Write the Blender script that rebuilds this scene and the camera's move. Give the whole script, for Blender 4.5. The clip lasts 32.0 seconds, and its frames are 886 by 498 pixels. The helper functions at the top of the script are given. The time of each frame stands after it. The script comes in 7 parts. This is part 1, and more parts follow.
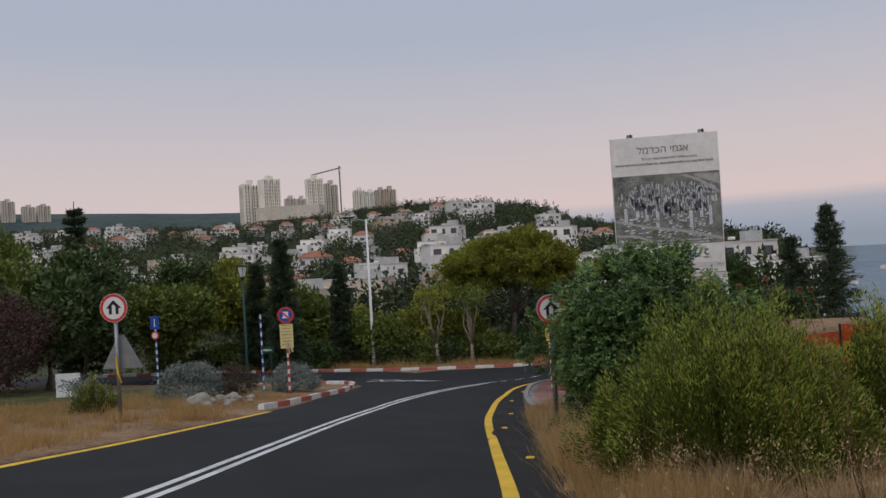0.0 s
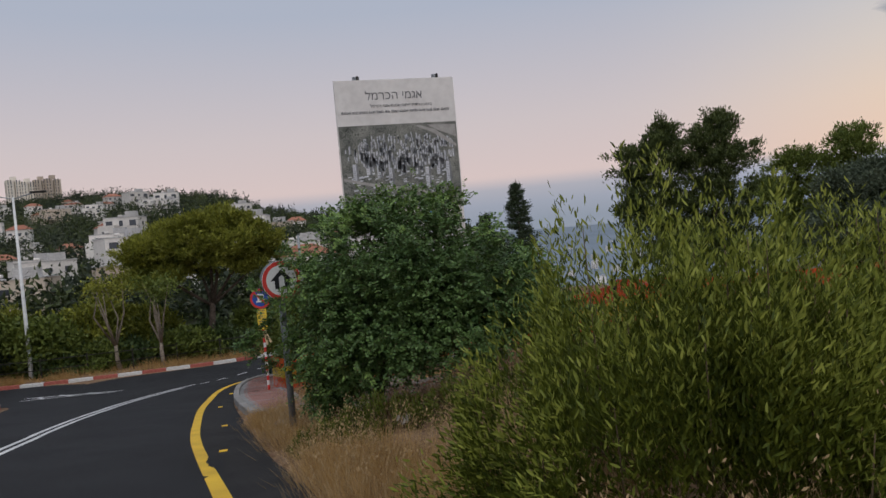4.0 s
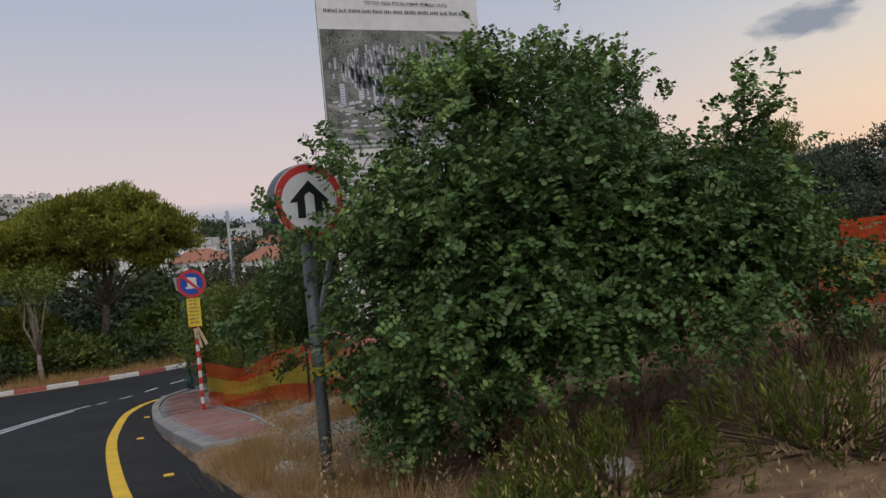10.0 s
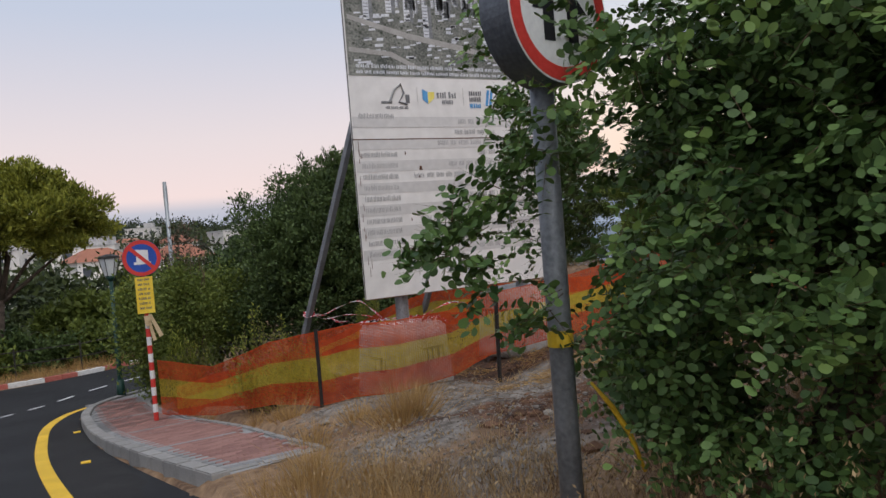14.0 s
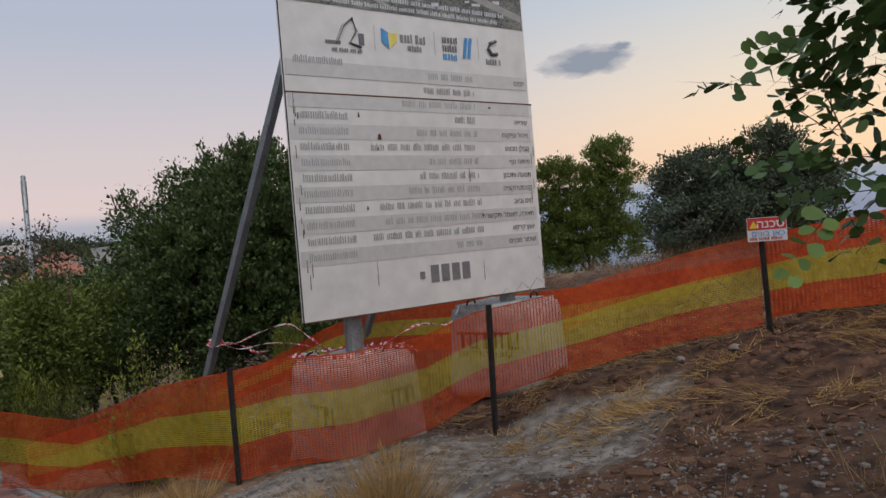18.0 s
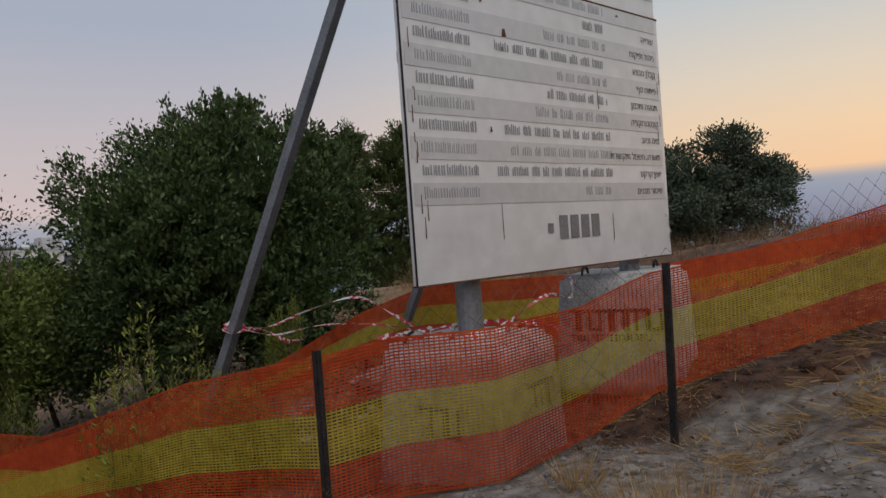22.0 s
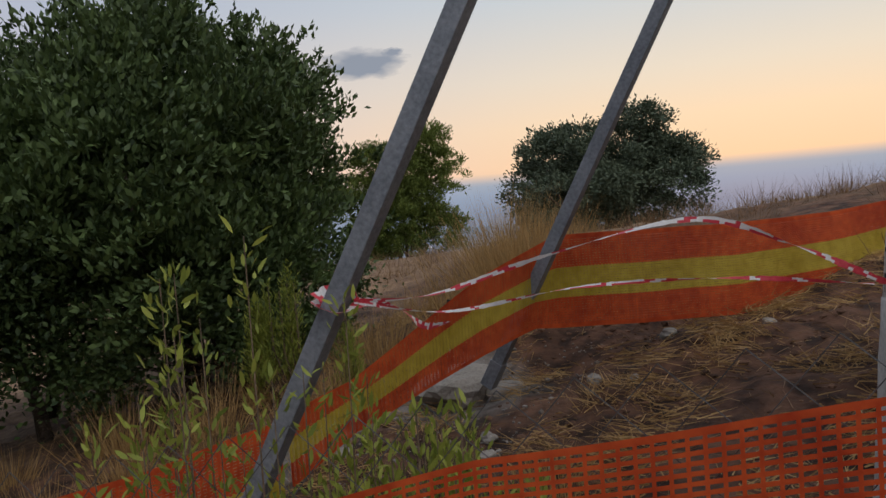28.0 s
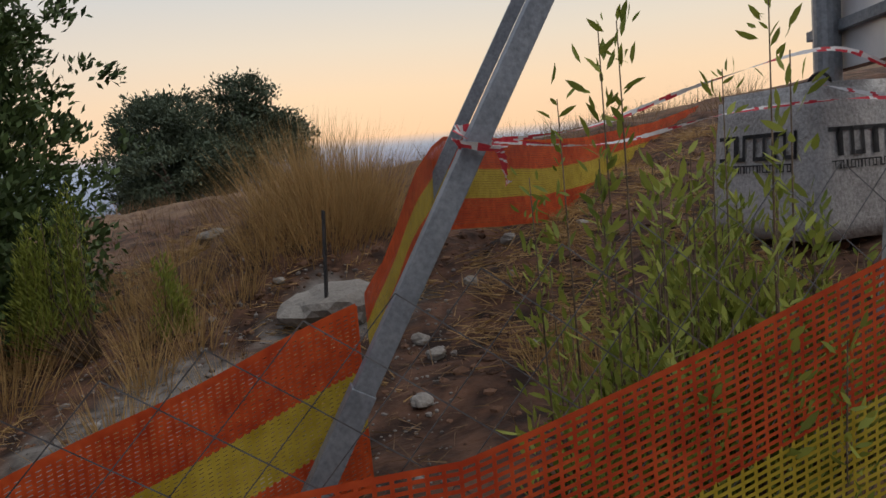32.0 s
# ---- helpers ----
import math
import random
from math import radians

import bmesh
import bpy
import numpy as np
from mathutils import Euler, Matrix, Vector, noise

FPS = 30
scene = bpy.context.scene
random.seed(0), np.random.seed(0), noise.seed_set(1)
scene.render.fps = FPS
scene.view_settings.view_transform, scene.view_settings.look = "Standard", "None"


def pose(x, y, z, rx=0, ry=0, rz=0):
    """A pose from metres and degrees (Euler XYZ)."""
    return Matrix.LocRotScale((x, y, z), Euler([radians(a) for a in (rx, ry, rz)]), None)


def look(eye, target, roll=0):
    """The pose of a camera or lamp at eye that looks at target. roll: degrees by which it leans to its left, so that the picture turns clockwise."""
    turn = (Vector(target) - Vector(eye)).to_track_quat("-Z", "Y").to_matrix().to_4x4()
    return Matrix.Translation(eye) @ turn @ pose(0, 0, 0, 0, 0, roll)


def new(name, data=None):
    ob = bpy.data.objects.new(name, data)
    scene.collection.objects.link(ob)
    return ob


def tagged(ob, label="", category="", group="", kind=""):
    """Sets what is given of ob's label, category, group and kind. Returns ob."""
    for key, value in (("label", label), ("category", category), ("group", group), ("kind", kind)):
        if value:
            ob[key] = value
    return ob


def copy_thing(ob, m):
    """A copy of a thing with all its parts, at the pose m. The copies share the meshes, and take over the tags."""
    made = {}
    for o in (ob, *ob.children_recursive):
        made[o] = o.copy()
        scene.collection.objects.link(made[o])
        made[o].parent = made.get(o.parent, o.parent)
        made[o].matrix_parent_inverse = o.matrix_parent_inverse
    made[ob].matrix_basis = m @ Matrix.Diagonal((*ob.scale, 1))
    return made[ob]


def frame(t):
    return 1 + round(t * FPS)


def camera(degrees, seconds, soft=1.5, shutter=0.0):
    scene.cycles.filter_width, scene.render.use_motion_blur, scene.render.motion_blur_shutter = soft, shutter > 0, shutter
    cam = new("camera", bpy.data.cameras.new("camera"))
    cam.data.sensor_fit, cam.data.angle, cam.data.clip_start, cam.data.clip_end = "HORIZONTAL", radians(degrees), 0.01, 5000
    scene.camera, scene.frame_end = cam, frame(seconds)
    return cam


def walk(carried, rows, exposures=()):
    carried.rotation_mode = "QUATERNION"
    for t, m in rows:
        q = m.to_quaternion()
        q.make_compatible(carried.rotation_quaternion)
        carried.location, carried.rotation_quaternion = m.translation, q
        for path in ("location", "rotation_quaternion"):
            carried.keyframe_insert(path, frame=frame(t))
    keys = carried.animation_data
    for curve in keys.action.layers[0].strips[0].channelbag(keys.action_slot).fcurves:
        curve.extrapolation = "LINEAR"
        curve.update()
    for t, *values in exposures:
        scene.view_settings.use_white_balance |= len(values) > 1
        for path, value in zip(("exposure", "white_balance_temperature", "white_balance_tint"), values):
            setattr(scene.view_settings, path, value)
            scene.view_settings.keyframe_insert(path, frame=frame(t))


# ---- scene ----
cam = camera(61.4, 32.0)
PATH = [
    (0, (1.011, -5.545, 2.744), (0.681, -3.573, 2.769), -3.4),
    (0.5, (0.934, -5.095, 2.676), (0.653, -3.115, 2.709), -5.6),
    (1, (0.913, -4.64, 2.604), (0.662, -2.655, 2.631), -6.4),
    (1.5, (0.822, -4.146, 2.53), (0.678, -2.151, 2.563), -7.3),
    (2, (0.802, -3.692, 2.427), (0.762, -1.692, 2.427), -6.5),
    (2.5, (0.685, -3.164, 2.361), (0.799, -1.167, 2.344), -6.3),
    (3, (0.65, -2.682, 2.286), (0.891, -0.697, 2.248), -4.7),
    (3.5, (0.456, -2.133, 2.212), (0.765, -0.158, 2.172), -4.7),
    (4, (0.314, -1.583, 2.154), (0.789, 0.359, 2.096), -5.0),
    (4.5, (0.146, -1.025, 2.107), (0.718, 0.89, 2.054), -5.3),
    (6.5, (-0.06, 0.888, 1.577), (0.746, 2.718, 1.535), -5.8),
    (7, (-0.121, 1.292, 1.524), (0.699, 3.116, 1.483), -5.4),
    (7.5, (-0.166, 1.656, 1.501), (0.669, 3.473, 1.448), -5.1),
    (8, (-0.268, 2.058, 1.476), (0.569, 3.874, 1.42), -4.7),
    (8.5, (-0.405, 2.431, 1.423), (0.417, 4.253, 1.357), -4.9),
    (9, (-0.507, 2.941, 1.371), (0.248, 4.792, 1.308), -4.7),
    (9.5, (-0.621, 3.511, 1.316), (0.121, 5.367, 1.247), -5.2),
    (10, (-0.666, 4.117, 1.26), (0.079, 5.973, 1.206), -5.0),
    (10.5, (-0.808, 4.475, 1.207), (-0.063, 6.33, 1.162), -4.3),
    (11, (-0.896, 4.935, 1.172), (-0.132, 6.782, 1.104), -4.9),
    (11.5, (-0.981, 5.428, 1.146), (-0.2, 7.268, 1.068), -5.2),
    (12, (-1.08, 5.859, 1.095), (-0.278, 7.69, 1.019), -5.6),
    (12.5, (-1.106, 6.306, 1.022), (-0.282, 8.127, 0.937), -5.4),
    (13, (-1.221, 6.695, 0.944), (-0.325, 8.482, 0.869), -5.1),
    (13.5, (-1.309, 7.111, 0.808), (-0.369, 8.875, 0.742), -4.5),
    (14, (-1.407, 7.547, 0.729), (-0.431, 9.292, 0.665), -4.6),
    (14.5, (-1.368, 7.975, 0.674), (-0.341, 9.69, 0.607), -4.7),
    (15, (-1.37, 8.43, 0.611), (-0.258, 10.091, 0.549), -4.7),
    (15.5, (-1.328, 8.846, 0.63), (-0.14, 10.453, 0.562), -4.8),
    (17.5, (-0.618, 10.009, 0.508), (0.587, 11.605, 0.482), -5.0),
    (18, (-0.58, 10.361, 0.534), (0.62, 11.961, 0.495), -4.6),
    (18.5, (-0.56, 10.659, 0.439), (0.637, 12.261, 0.441), -3.8),
    (19, (-0.602, 11.068, 0.417), (0.691, 12.594, 0.405), -4.1),
    (19.5, (-0.598, 11.446, 0.338), (0.762, 12.912, 0.333), -4.1),
    (20, (-0.719, 11.766, 0.292), (0.673, 13.202, 0.278), -4.6),
    (20.5, (-0.71, 12.052, 0.26), (0.677, 13.492, 0.225), -4.6),
    (21, (-0.685, 12.368, 0.208), (0.701, 13.81, 0.166), -4.6),
    (21.5, (-0.701, 12.7, 0.176), (0.695, 14.132, 0.131), -4.5),
    (22, (-0.626, 13.016, 0.125), (0.746, 14.471, 0.097), -4.1),
    (22.5, (-0.645, 13.34, 0.074), (0.709, 14.811, 0.041), -4.8),
    (23, (-0.578, 13.621, 0.027), (0.774, 15.094, -0.01), -4.6),
    (23.5, (-0.479, 13.907, 0.001), (0.939, 15.317, -0.042), -4.2),
    (24, (-0.38, 14.17, -0.039), (1.247, 15.331, -0.107), -4.1),
    (24.5, (-0.119, 14.465, -0.082), (1.59, 15.501, -0.163), -3.8),
    (26.5, (0.324, 15.767, -0.091), (2.054, 16.769, -0.153), -3.6),
    (27, (0.313, 16.092, -0.137), (2.038, 17.101, -0.218), -4.1),
    (27.5, (0.307, 16.434, -0.147), (1.967, 17.548, -0.219), -4.1),
    (28, (0.22, 16.812, -0.21), (1.84, 17.981, -0.291), -4.0),
    (29, (0.2, 17.414, -0.356), (1.735, 18.697, -0.362), -5.0),
    (29.5, (0.082, 17.704, -0.408), (1.619, 18.983, -0.432), -6.3),
    (30, (-0.109, 17.998, -0.441), (1.459, 19.239, -0.491), -4.6),
    (30.5, (-0.199, 18.244, -0.49), (1.516, 19.265, -0.617), -4.0),
    (31, (-0.222, 18.548, -0.52), (1.654, 19.219, -0.692), -4.2),
    (31.5, (-0.351, 18.789, -0.579), (1.602, 19.169, -0.778), -3.6),
    (32, (-0.318, 18.998, -0.629), (1.669, 19.106, -0.832), -4.7),
]
# ---------------------------------------------------------------- light
EXPO = [(0, -0.03), (8, 0.0), (12, 0.22), (14, 0.42), (16, 0.38), (18, 0.12), (19, 0.02), (20, -0.06), (22, -0.12), (24.5, -0.05), (27, 0.06), (28, 0.08), (30, 0.22), (31, 0.14), (32, 0.08)]
PATH_ROWS = [(t, look(e, g, r)) for t, e, g, r in PATH]
walk(cam, PATH_ROWS, EXPO)

world = bpy.data.worlds.new("dusk_sky")
scene.world = world
world.use_nodes = True
wn, wl = world.node_tree.nodes, world.node_tree.links
wn.clear()
w_out, w_bg = wn.new("ShaderNodeOutputWorld"), wn.new("ShaderNodeBackground")
w_tc, w_sep = wn.new("ShaderNodeTexCoord"), wn.new("ShaderNodeSeparateXYZ")
wl.new(w_tc.outputs["Generated"], w_sep.inputs[0])


def ramp_of(nodes, stops):
    r = nodes.new("ShaderNodeValToRGB")
    while len(r.color_ramp.elements) < len(stops):
        r.color_ramp.elements.new(0.5)
    for e, (p, c) in zip(r.color_ramp.elements, stops):
        e.position, e.color = p, (*c, 1)
    return r


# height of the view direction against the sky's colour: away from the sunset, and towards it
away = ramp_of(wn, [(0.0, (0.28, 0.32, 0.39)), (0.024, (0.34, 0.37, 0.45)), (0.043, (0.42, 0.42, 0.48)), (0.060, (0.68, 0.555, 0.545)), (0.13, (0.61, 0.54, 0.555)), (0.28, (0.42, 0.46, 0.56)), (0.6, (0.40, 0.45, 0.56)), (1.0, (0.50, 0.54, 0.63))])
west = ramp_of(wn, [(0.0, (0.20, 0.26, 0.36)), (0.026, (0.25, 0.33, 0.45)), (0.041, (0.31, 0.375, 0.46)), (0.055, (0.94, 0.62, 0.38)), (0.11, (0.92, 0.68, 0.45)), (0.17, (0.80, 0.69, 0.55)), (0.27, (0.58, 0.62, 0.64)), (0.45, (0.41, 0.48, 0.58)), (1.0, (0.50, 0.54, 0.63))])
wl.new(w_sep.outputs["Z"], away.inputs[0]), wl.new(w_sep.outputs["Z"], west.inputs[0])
w_dot = wn.new("ShaderNodeVectorMath")
w_dot.operation = "DOT_PRODUCT"
w_dot.inputs[1].default_value = (0.999, -0.02, 0.05)
wl.new(w_tc.outputs["Generated"], w_dot.inputs[0])
w_map = wn.new("ShaderNodeMapRange")
w_map.interpolation_type = "SMOOTHSTEP"
w_map.inputs["From Min"].default_value, w_map.inputs["From Max"].default_value = 0.40, 1.0
wl.new(w_dot.outputs["Value"], w_map.inputs["Value"])
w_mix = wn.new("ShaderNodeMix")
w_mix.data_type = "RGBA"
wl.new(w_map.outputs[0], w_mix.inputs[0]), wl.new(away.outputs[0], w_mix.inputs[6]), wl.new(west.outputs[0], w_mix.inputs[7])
w_sky = wn.new("ShaderNodeTexSky")
w_sky.sky_type, w_sky.sun_disc = "NISHITA", False
w_sky.sun_elevation, w_sky.sun_rotation = radians(1.5), radians(78)
w_add = wn.new("ShaderNodeMix")
w_add.data_type, w_add.blend_type = "RGBA", "ADD"
w_add.inputs[0].default_value = 0.003
wl.new(w_mix.outputs[2], w_add.inputs[6]), wl.new(w_sky.outputs[0], w_add.inputs[7])
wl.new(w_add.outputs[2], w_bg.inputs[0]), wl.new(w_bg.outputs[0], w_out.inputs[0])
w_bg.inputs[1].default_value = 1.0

# wide lamp added as sky fill from above; the sun itself has set
sun = new("sun", bpy.data.lights.new("sun", "SUN"))
sun.data.energy, sun.data.angle, sun.data.color = 1.35, radians(70), (1.0, 0.95, 0.88)
sun.matrix_world = look((-8, -30, 46), (0, 0, 0))

# ---------------------------------------------------------------- materials
MATS = {}


def mat(name, dark, light, scale=6.0, rough=0.85, bump=0.2, metal=0.0, fine=9.0, island=False, through_light=0.0, spec=0.3, rand=0.0):
    """A surface that varies between two colours at two scales, with relief."""
    if name in MATS:
        return MATS[name]
    m = bpy.data.materials.new(name)
    m.use_nodes = True
    n, l = m.node_tree.nodes, m.node_tree.links
    b = n["Principled BSDF"]
    tc = n.new("ShaderNodeTexCoord")
    big, small = n.new("ShaderNodeTexNoise"), n.new("ShaderNodeTexNoise")
    big.inputs["Scale"].default_value, small.inputs["Scale"].default_value = scale, scale * fine
    big.inputs["Detail"].default_value, small.inputs["Detail"].default_value = 4, 5
    l.new(tc.outputs["Object"], big.inputs["Vector"]), l.new(tc.outputs["Object"], small.inputs["Vector"])
    add = n.new("ShaderNodeMath")
    add.operation = "ADD"
    l.new(big.outputs["Fac"], add.inputs[0]), l.new(small.outputs["Fac"], add.inputs[1])
    last = add
    if island or rand:
        src = n.new("ShaderNodeNewGeometry").outputs["Random Per Island"] if island else n.new("ShaderNodeObjectInfo").outputs["Random"]
        ad2 = n.new("ShaderNodeMath")
        ad2.operation = "MULTIPLY_ADD"
        l.new(src, ad2.inputs[0]), l.new(add.outputs[0], ad2.inputs[2])
        ad2.inputs[1].default_value = rand or 0.7
        last = ad2
    mp = n.new("ShaderNodeMapRange")
    hi = 1.25 + ((rand or 0.7) if (island or rand) else 0.0)
    mp.inputs["From Min"].default_value, mp.inputs["From Max"].default_value = 0.75, hi
    l.new(last.outputs[0], mp.inputs["Value"])
    mix = n.new("ShaderNodeMix")
    mix.data_type = "RGBA"
    mix.inputs[6].default_value, mix.inputs[7].default_value = (*dark, 1), (*light, 1)
    l.new(mp.outputs[0], mix.inputs[0]), l.new(mix.outputs[2], b.inputs["Base Color"])
    b.inputs["Roughness"].default_value, b.inputs["Metallic"].default_value = rough, metal
    b.inputs["Specular IOR Level"].default_value = spec
    if bump:
        bp = n.new("ShaderNodeBump")
        bp.inputs["Strength"].default_value, bp.inputs["Distance"].default_value = bump, 0.02
        l.new(small.outputs["Fac"], bp.inputs["Height"]), l.new(bp.outputs[0], b.inputs["Normal"])
    if through_light:
        t, ms = n.new("ShaderNodeBsdfTranslucent"), n.new("ShaderNodeMixShader")
        l.new(mix.outputs[2], t.inputs[0])
        ms.inputs[0].default_value = through_light
        l.new(b.outputs[0], ms.inputs[1]), l.new(t.outputs[0], ms.inputs[2])
        l.new(ms.outputs[0], n["Material Output"].inputs[0])
    MATS[name] = m
    return m


ASPHALT = mat("asphalt", (0.0105, 0.011, 0.0125), (0.023, 0.024, 0.0265), 0.7, 0.8, 0.35, fine=220, spec=0.2)
OLD_ASPHALT = mat("old_asphalt", (0.009, 0.009, 0.010), (0.026, 0.025, 0.025), 1.5, 0.9, 0.6, fine=90)
WHITE_PAINT = mat("road_white", (0.42, 0.43, 0.45), (0.72, 0.72, 0.72), 2.0, 0.6, 0.2, fine=40)
YELLOW_PAINT = mat("road_yellow", (0.55, 0.33, 0.015), (0.78, 0.50, 0.03), 2.0, 0.6, 0.2, fine=40)
SOIL = mat("dry_soil", (0.105, 0.060, 0.036), (0.30, 0.195, 0.115), 0.6, 0.95, 0.8, fine=14)


def blend_earth(m, layers):
    """Lays further kinds of earth over a material where the ground's own mask says."""
    n, l = m.node_tree.nodes, m.node_tree.links
    b = n["Principled BSDF"]
    at, sp, tc = n.new("ShaderNodeAttribute"), n.new("ShaderNodeSeparateColor"), n.new("ShaderNodeTexCoord")
    at.attribute_name = "earth"
    l.new(at.outputs["Color"], sp.inputs[0])
    last = b.inputs["Base Color"].links[0].from_socket
    for k, (dark, light, scale) in enumerate(layers):
        nz, mp, mx, over = n.new("ShaderNodeTexNoise"), n.new("ShaderNodeMapRange"), n.new("ShaderNodeMix"), n.new("ShaderNodeMix")
        nz.inputs["Scale"].default_value, nz.inputs["Detail"].default_value = scale, 8
        l.new(tc.outputs["Object"], nz.inputs["Vector"]), l.new(nz.outputs["Fac"], mp.inputs["Value"])
        mp.inputs["From Min"].default_value, mp.inputs["From Max"].default_value = 0.36, 0.64
        mx.data_type = over.data_type = "RGBA"
        mx.inputs[6].default_value, mx.inputs[7].default_value = (*dark, 1), (*light, 1)
        l.new(mp.outputs[0], mx.inputs[0]), l.new(sp.outputs[k], over.inputs[0]), l.new(last, over.inputs[6]), l.new(mx.outputs[2], over.inputs[7])
        last = over.outputs[2]
    l.new(last, b.inputs["Base Color"])


SOIL.node_tree.nodes["Bump"].inputs["Distance"].default_value = 0.05
blend_earth(SOIL, [((0.022, 0.011, 0.007), (0.125, 0.062, 0.037), 5.0), ((0.085, 0.072, 0.062), (0.245, 0.222, 0.200), 7.0), ((0.045, 0.055, 0.020), (0.13, 0.125, 0.045), 3.0)])
FAR_GREEN = mat("far_hillside", (0.022, 0.035, 0.018), (0.085, 0.080, 0.045), 0.03, 0.95, 0.0, fine=7)
# bluish haze of distance is put into the range's and the plain's colour
FAR_RANGE_HAZE = mat("far_range_haze", (0.024, 0.042, 0.042), (0.058, 0.080, 0.076), 0.004, 0.95, 0.0, fine=9)
PLAIN_HAZE = mat("coastal_plain_haze", (0.13, 0.17, 0.215), (0.19, 0.235, 0.285), 0.006, 0.9, 0.0, fine=14)
CONCRETE = mat("concrete", (0.25, 0.24, 0.228), (0.49, 0.475, 0.455), 2.5, 0.9, 0.5, fine=18)
KERB_GREY = mat("kerb_stone", (0.18, 0.175, 0.17), (0.31, 0.30, 0.29), 3.0, 0.9, 0.4, rand=0.5)
KERB_RED = mat("kerb_red", (0.30, 0.075, 0.06), (0.46, 0.15, 0.12), 5.0, 0.75, 0.3)
KERB_WHITE = mat("kerb_white", (0.52, 0.51, 0.50), (0.74, 0.73, 0.72), 5.0, 0.75, 0.3)
PAVER = mat("red_paver", (0.17, 0.085, 0.075), (0.33, 0.18, 0.155), 6.0, 0.9, 0.5, rand=0.7)
PAVER_GREY = mat("grey_paver", (0.17, 0.17, 0.175), (0.30, 0.30, 0.30), 6.0, 0.9, 0.5, rand=0.6)
STEEL = mat("galvanised_steel", (0.22, 0.235, 0.25), (0.34, 0.36, 0.38), 4.0, 0.45, 0.1, metal=0.75)
GREY_STEEL = mat("grey_painted_steel", (0.15, 0.165, 0.185), (0.26, 0.28, 0.305), 5.0, 0.5, 0.15, metal=0.3)
DARK_STEEL = mat("dark_steel", (0.012, 0.012, 0.013), (0.05, 0.045, 0.042), 8.0, 0.6, 0.3, metal=0.3)
SIGN_BACK = mat("sign_back", (0.07, 0.08, 0.10), (0.12, 0.135, 0.16), 6.0, 0.5, 0.1, metal=0.3)
SIGN_WHITE = mat("sign_white", (0.60, 0.61, 0.63), (0.72, 0.73, 0.74), 4.0, 0.45, 0.05)
SIGN_RED = mat("sign_red", (0.48, 0.035, 0.03), (0.60, 0.06, 0.05), 5.0, 0.45, 0.05)
SIGN_BLUE = mat("sign_blue", (0.02, 0.06, 0.30), (0.03, 0.09, 0.40), 5.0, 0.45, 0.05)
SIGN_BLACK = mat("sign_black", (0.008, 0.009, 0.012), (0.02, 0.02, 0.025), 5.0, 0.5, 0.05)
SIGN_YELLOW = mat("sign_yellow", (0.68, 0.46, 0.03), (0.80, 0.60, 0.08), 5.0, 0.5, 0.05)
GREEN_PAINT = mat("green_paint", (0.01, 0.06, 0.035), (0.02, 0.10, 0.055), 5.0, 0.45, 0.05)
POLE_GREEN = mat("pole_green", (0.006, 0.030, 0.024), (0.012, 0.05, 0.04), 5.0, 0.5, 0.1)
PLASTIC_CREAM = mat("cream_tape", (0.55, 0.42, 0.24), (0.75, 0.62, 0.42), 9.0, 0.6, 0.1, through_light=0.3)
NET_ORANGE = mat("net_orange", (0.42, 0.045, 0.012), (0.70, 0.118, 0.028), 1.5, 0.55, 0.0, through_light=0.42)
NET_YELLOW = mat("net_yellow", (0.38, 0.27, 0.020), (0.58, 0.44, 0.06), 1.5, 0.55, 0.0, through_light=0.35)
TAPE_RED = mat("tape_red", (0.50, 0.03, 0.05), (0.68, 0.07, 0.09), 9.0, 0.4, 0.0, through_light=0.25)
TAPE_WHITE = mat("tape_white", (0.66, 0.64, 0.63), (0.82, 0.80, 0.79), 9.0, 0.4, 0.0, through_light=0.25)
BOARD_WHITE = mat("board_white", (0.62, 0.605, 0.595), (0.76, 0.745, 0.735), 0.9, 0.34, 0.05, fine=6, spec=0.8)
BOARD_BAND = mat("board_band", (0.49, 0.48, 0.478), (0.585, 0.575, 0.572), 1.2, 0.34, 0.05, spec=0.8)
INK = mat("ink", (0.055, 0.06, 0.07), (0.12, 0.125, 0.135), 6.0, 0.34, 0.0, spec=0.8)
INK_PALE = mat("faded_ink", (0.13, 0.135, 0.145), (0.22, 0.225, 0.235), 6.0, 0.34, 0.0, spec=0.8)
INK_FAINT = mat("thin_print", (0.27, 0.27, 0.28), (0.37, 0.37, 0.38), 6.0, 0.34, 0.0, spec=0.8)
INK_BLUE = mat("ink_blue", (0.06, 0.25, 0.55), (0.12, 0.36, 0.66), 6.0, 0.6, 0.0)
INK_YELLOW = mat("ink_yellow", (0.75, 0.62, 0.12), (0.85, 0.75, 0.25), 6.0, 0.6, 0.0)
for film in (BOARD_WHITE, BOARD_BAND, INK, INK_PALE, INK_FAINT):
    film.node_tree.nodes["Principled BSDF"].inputs["Coat Weight"].default_value = 1.0
    film.node_tree.nodes["Principled BSDF"].inputs["Coat Roughness"].default_value = 0.22
RUST = mat("rust", (0.06, 0.028, 0.018), (0.16, 0.075, 0.04), 10.0, 0.9, 0.3)
STONE = mat("pale_stone", (0.17, 0.15, 0.13), (0.36, 0.33, 0.29), 4.0, 0.95, 0.6, rand=0.5)
GLASS = mat("lamp_glass", (0.50, 0.53, 0.56), (0.66, 0.68, 0.70), 4.0, 0.15, 0.0, spec=0.6)

# ---------------------------------------------------------------- building helpers


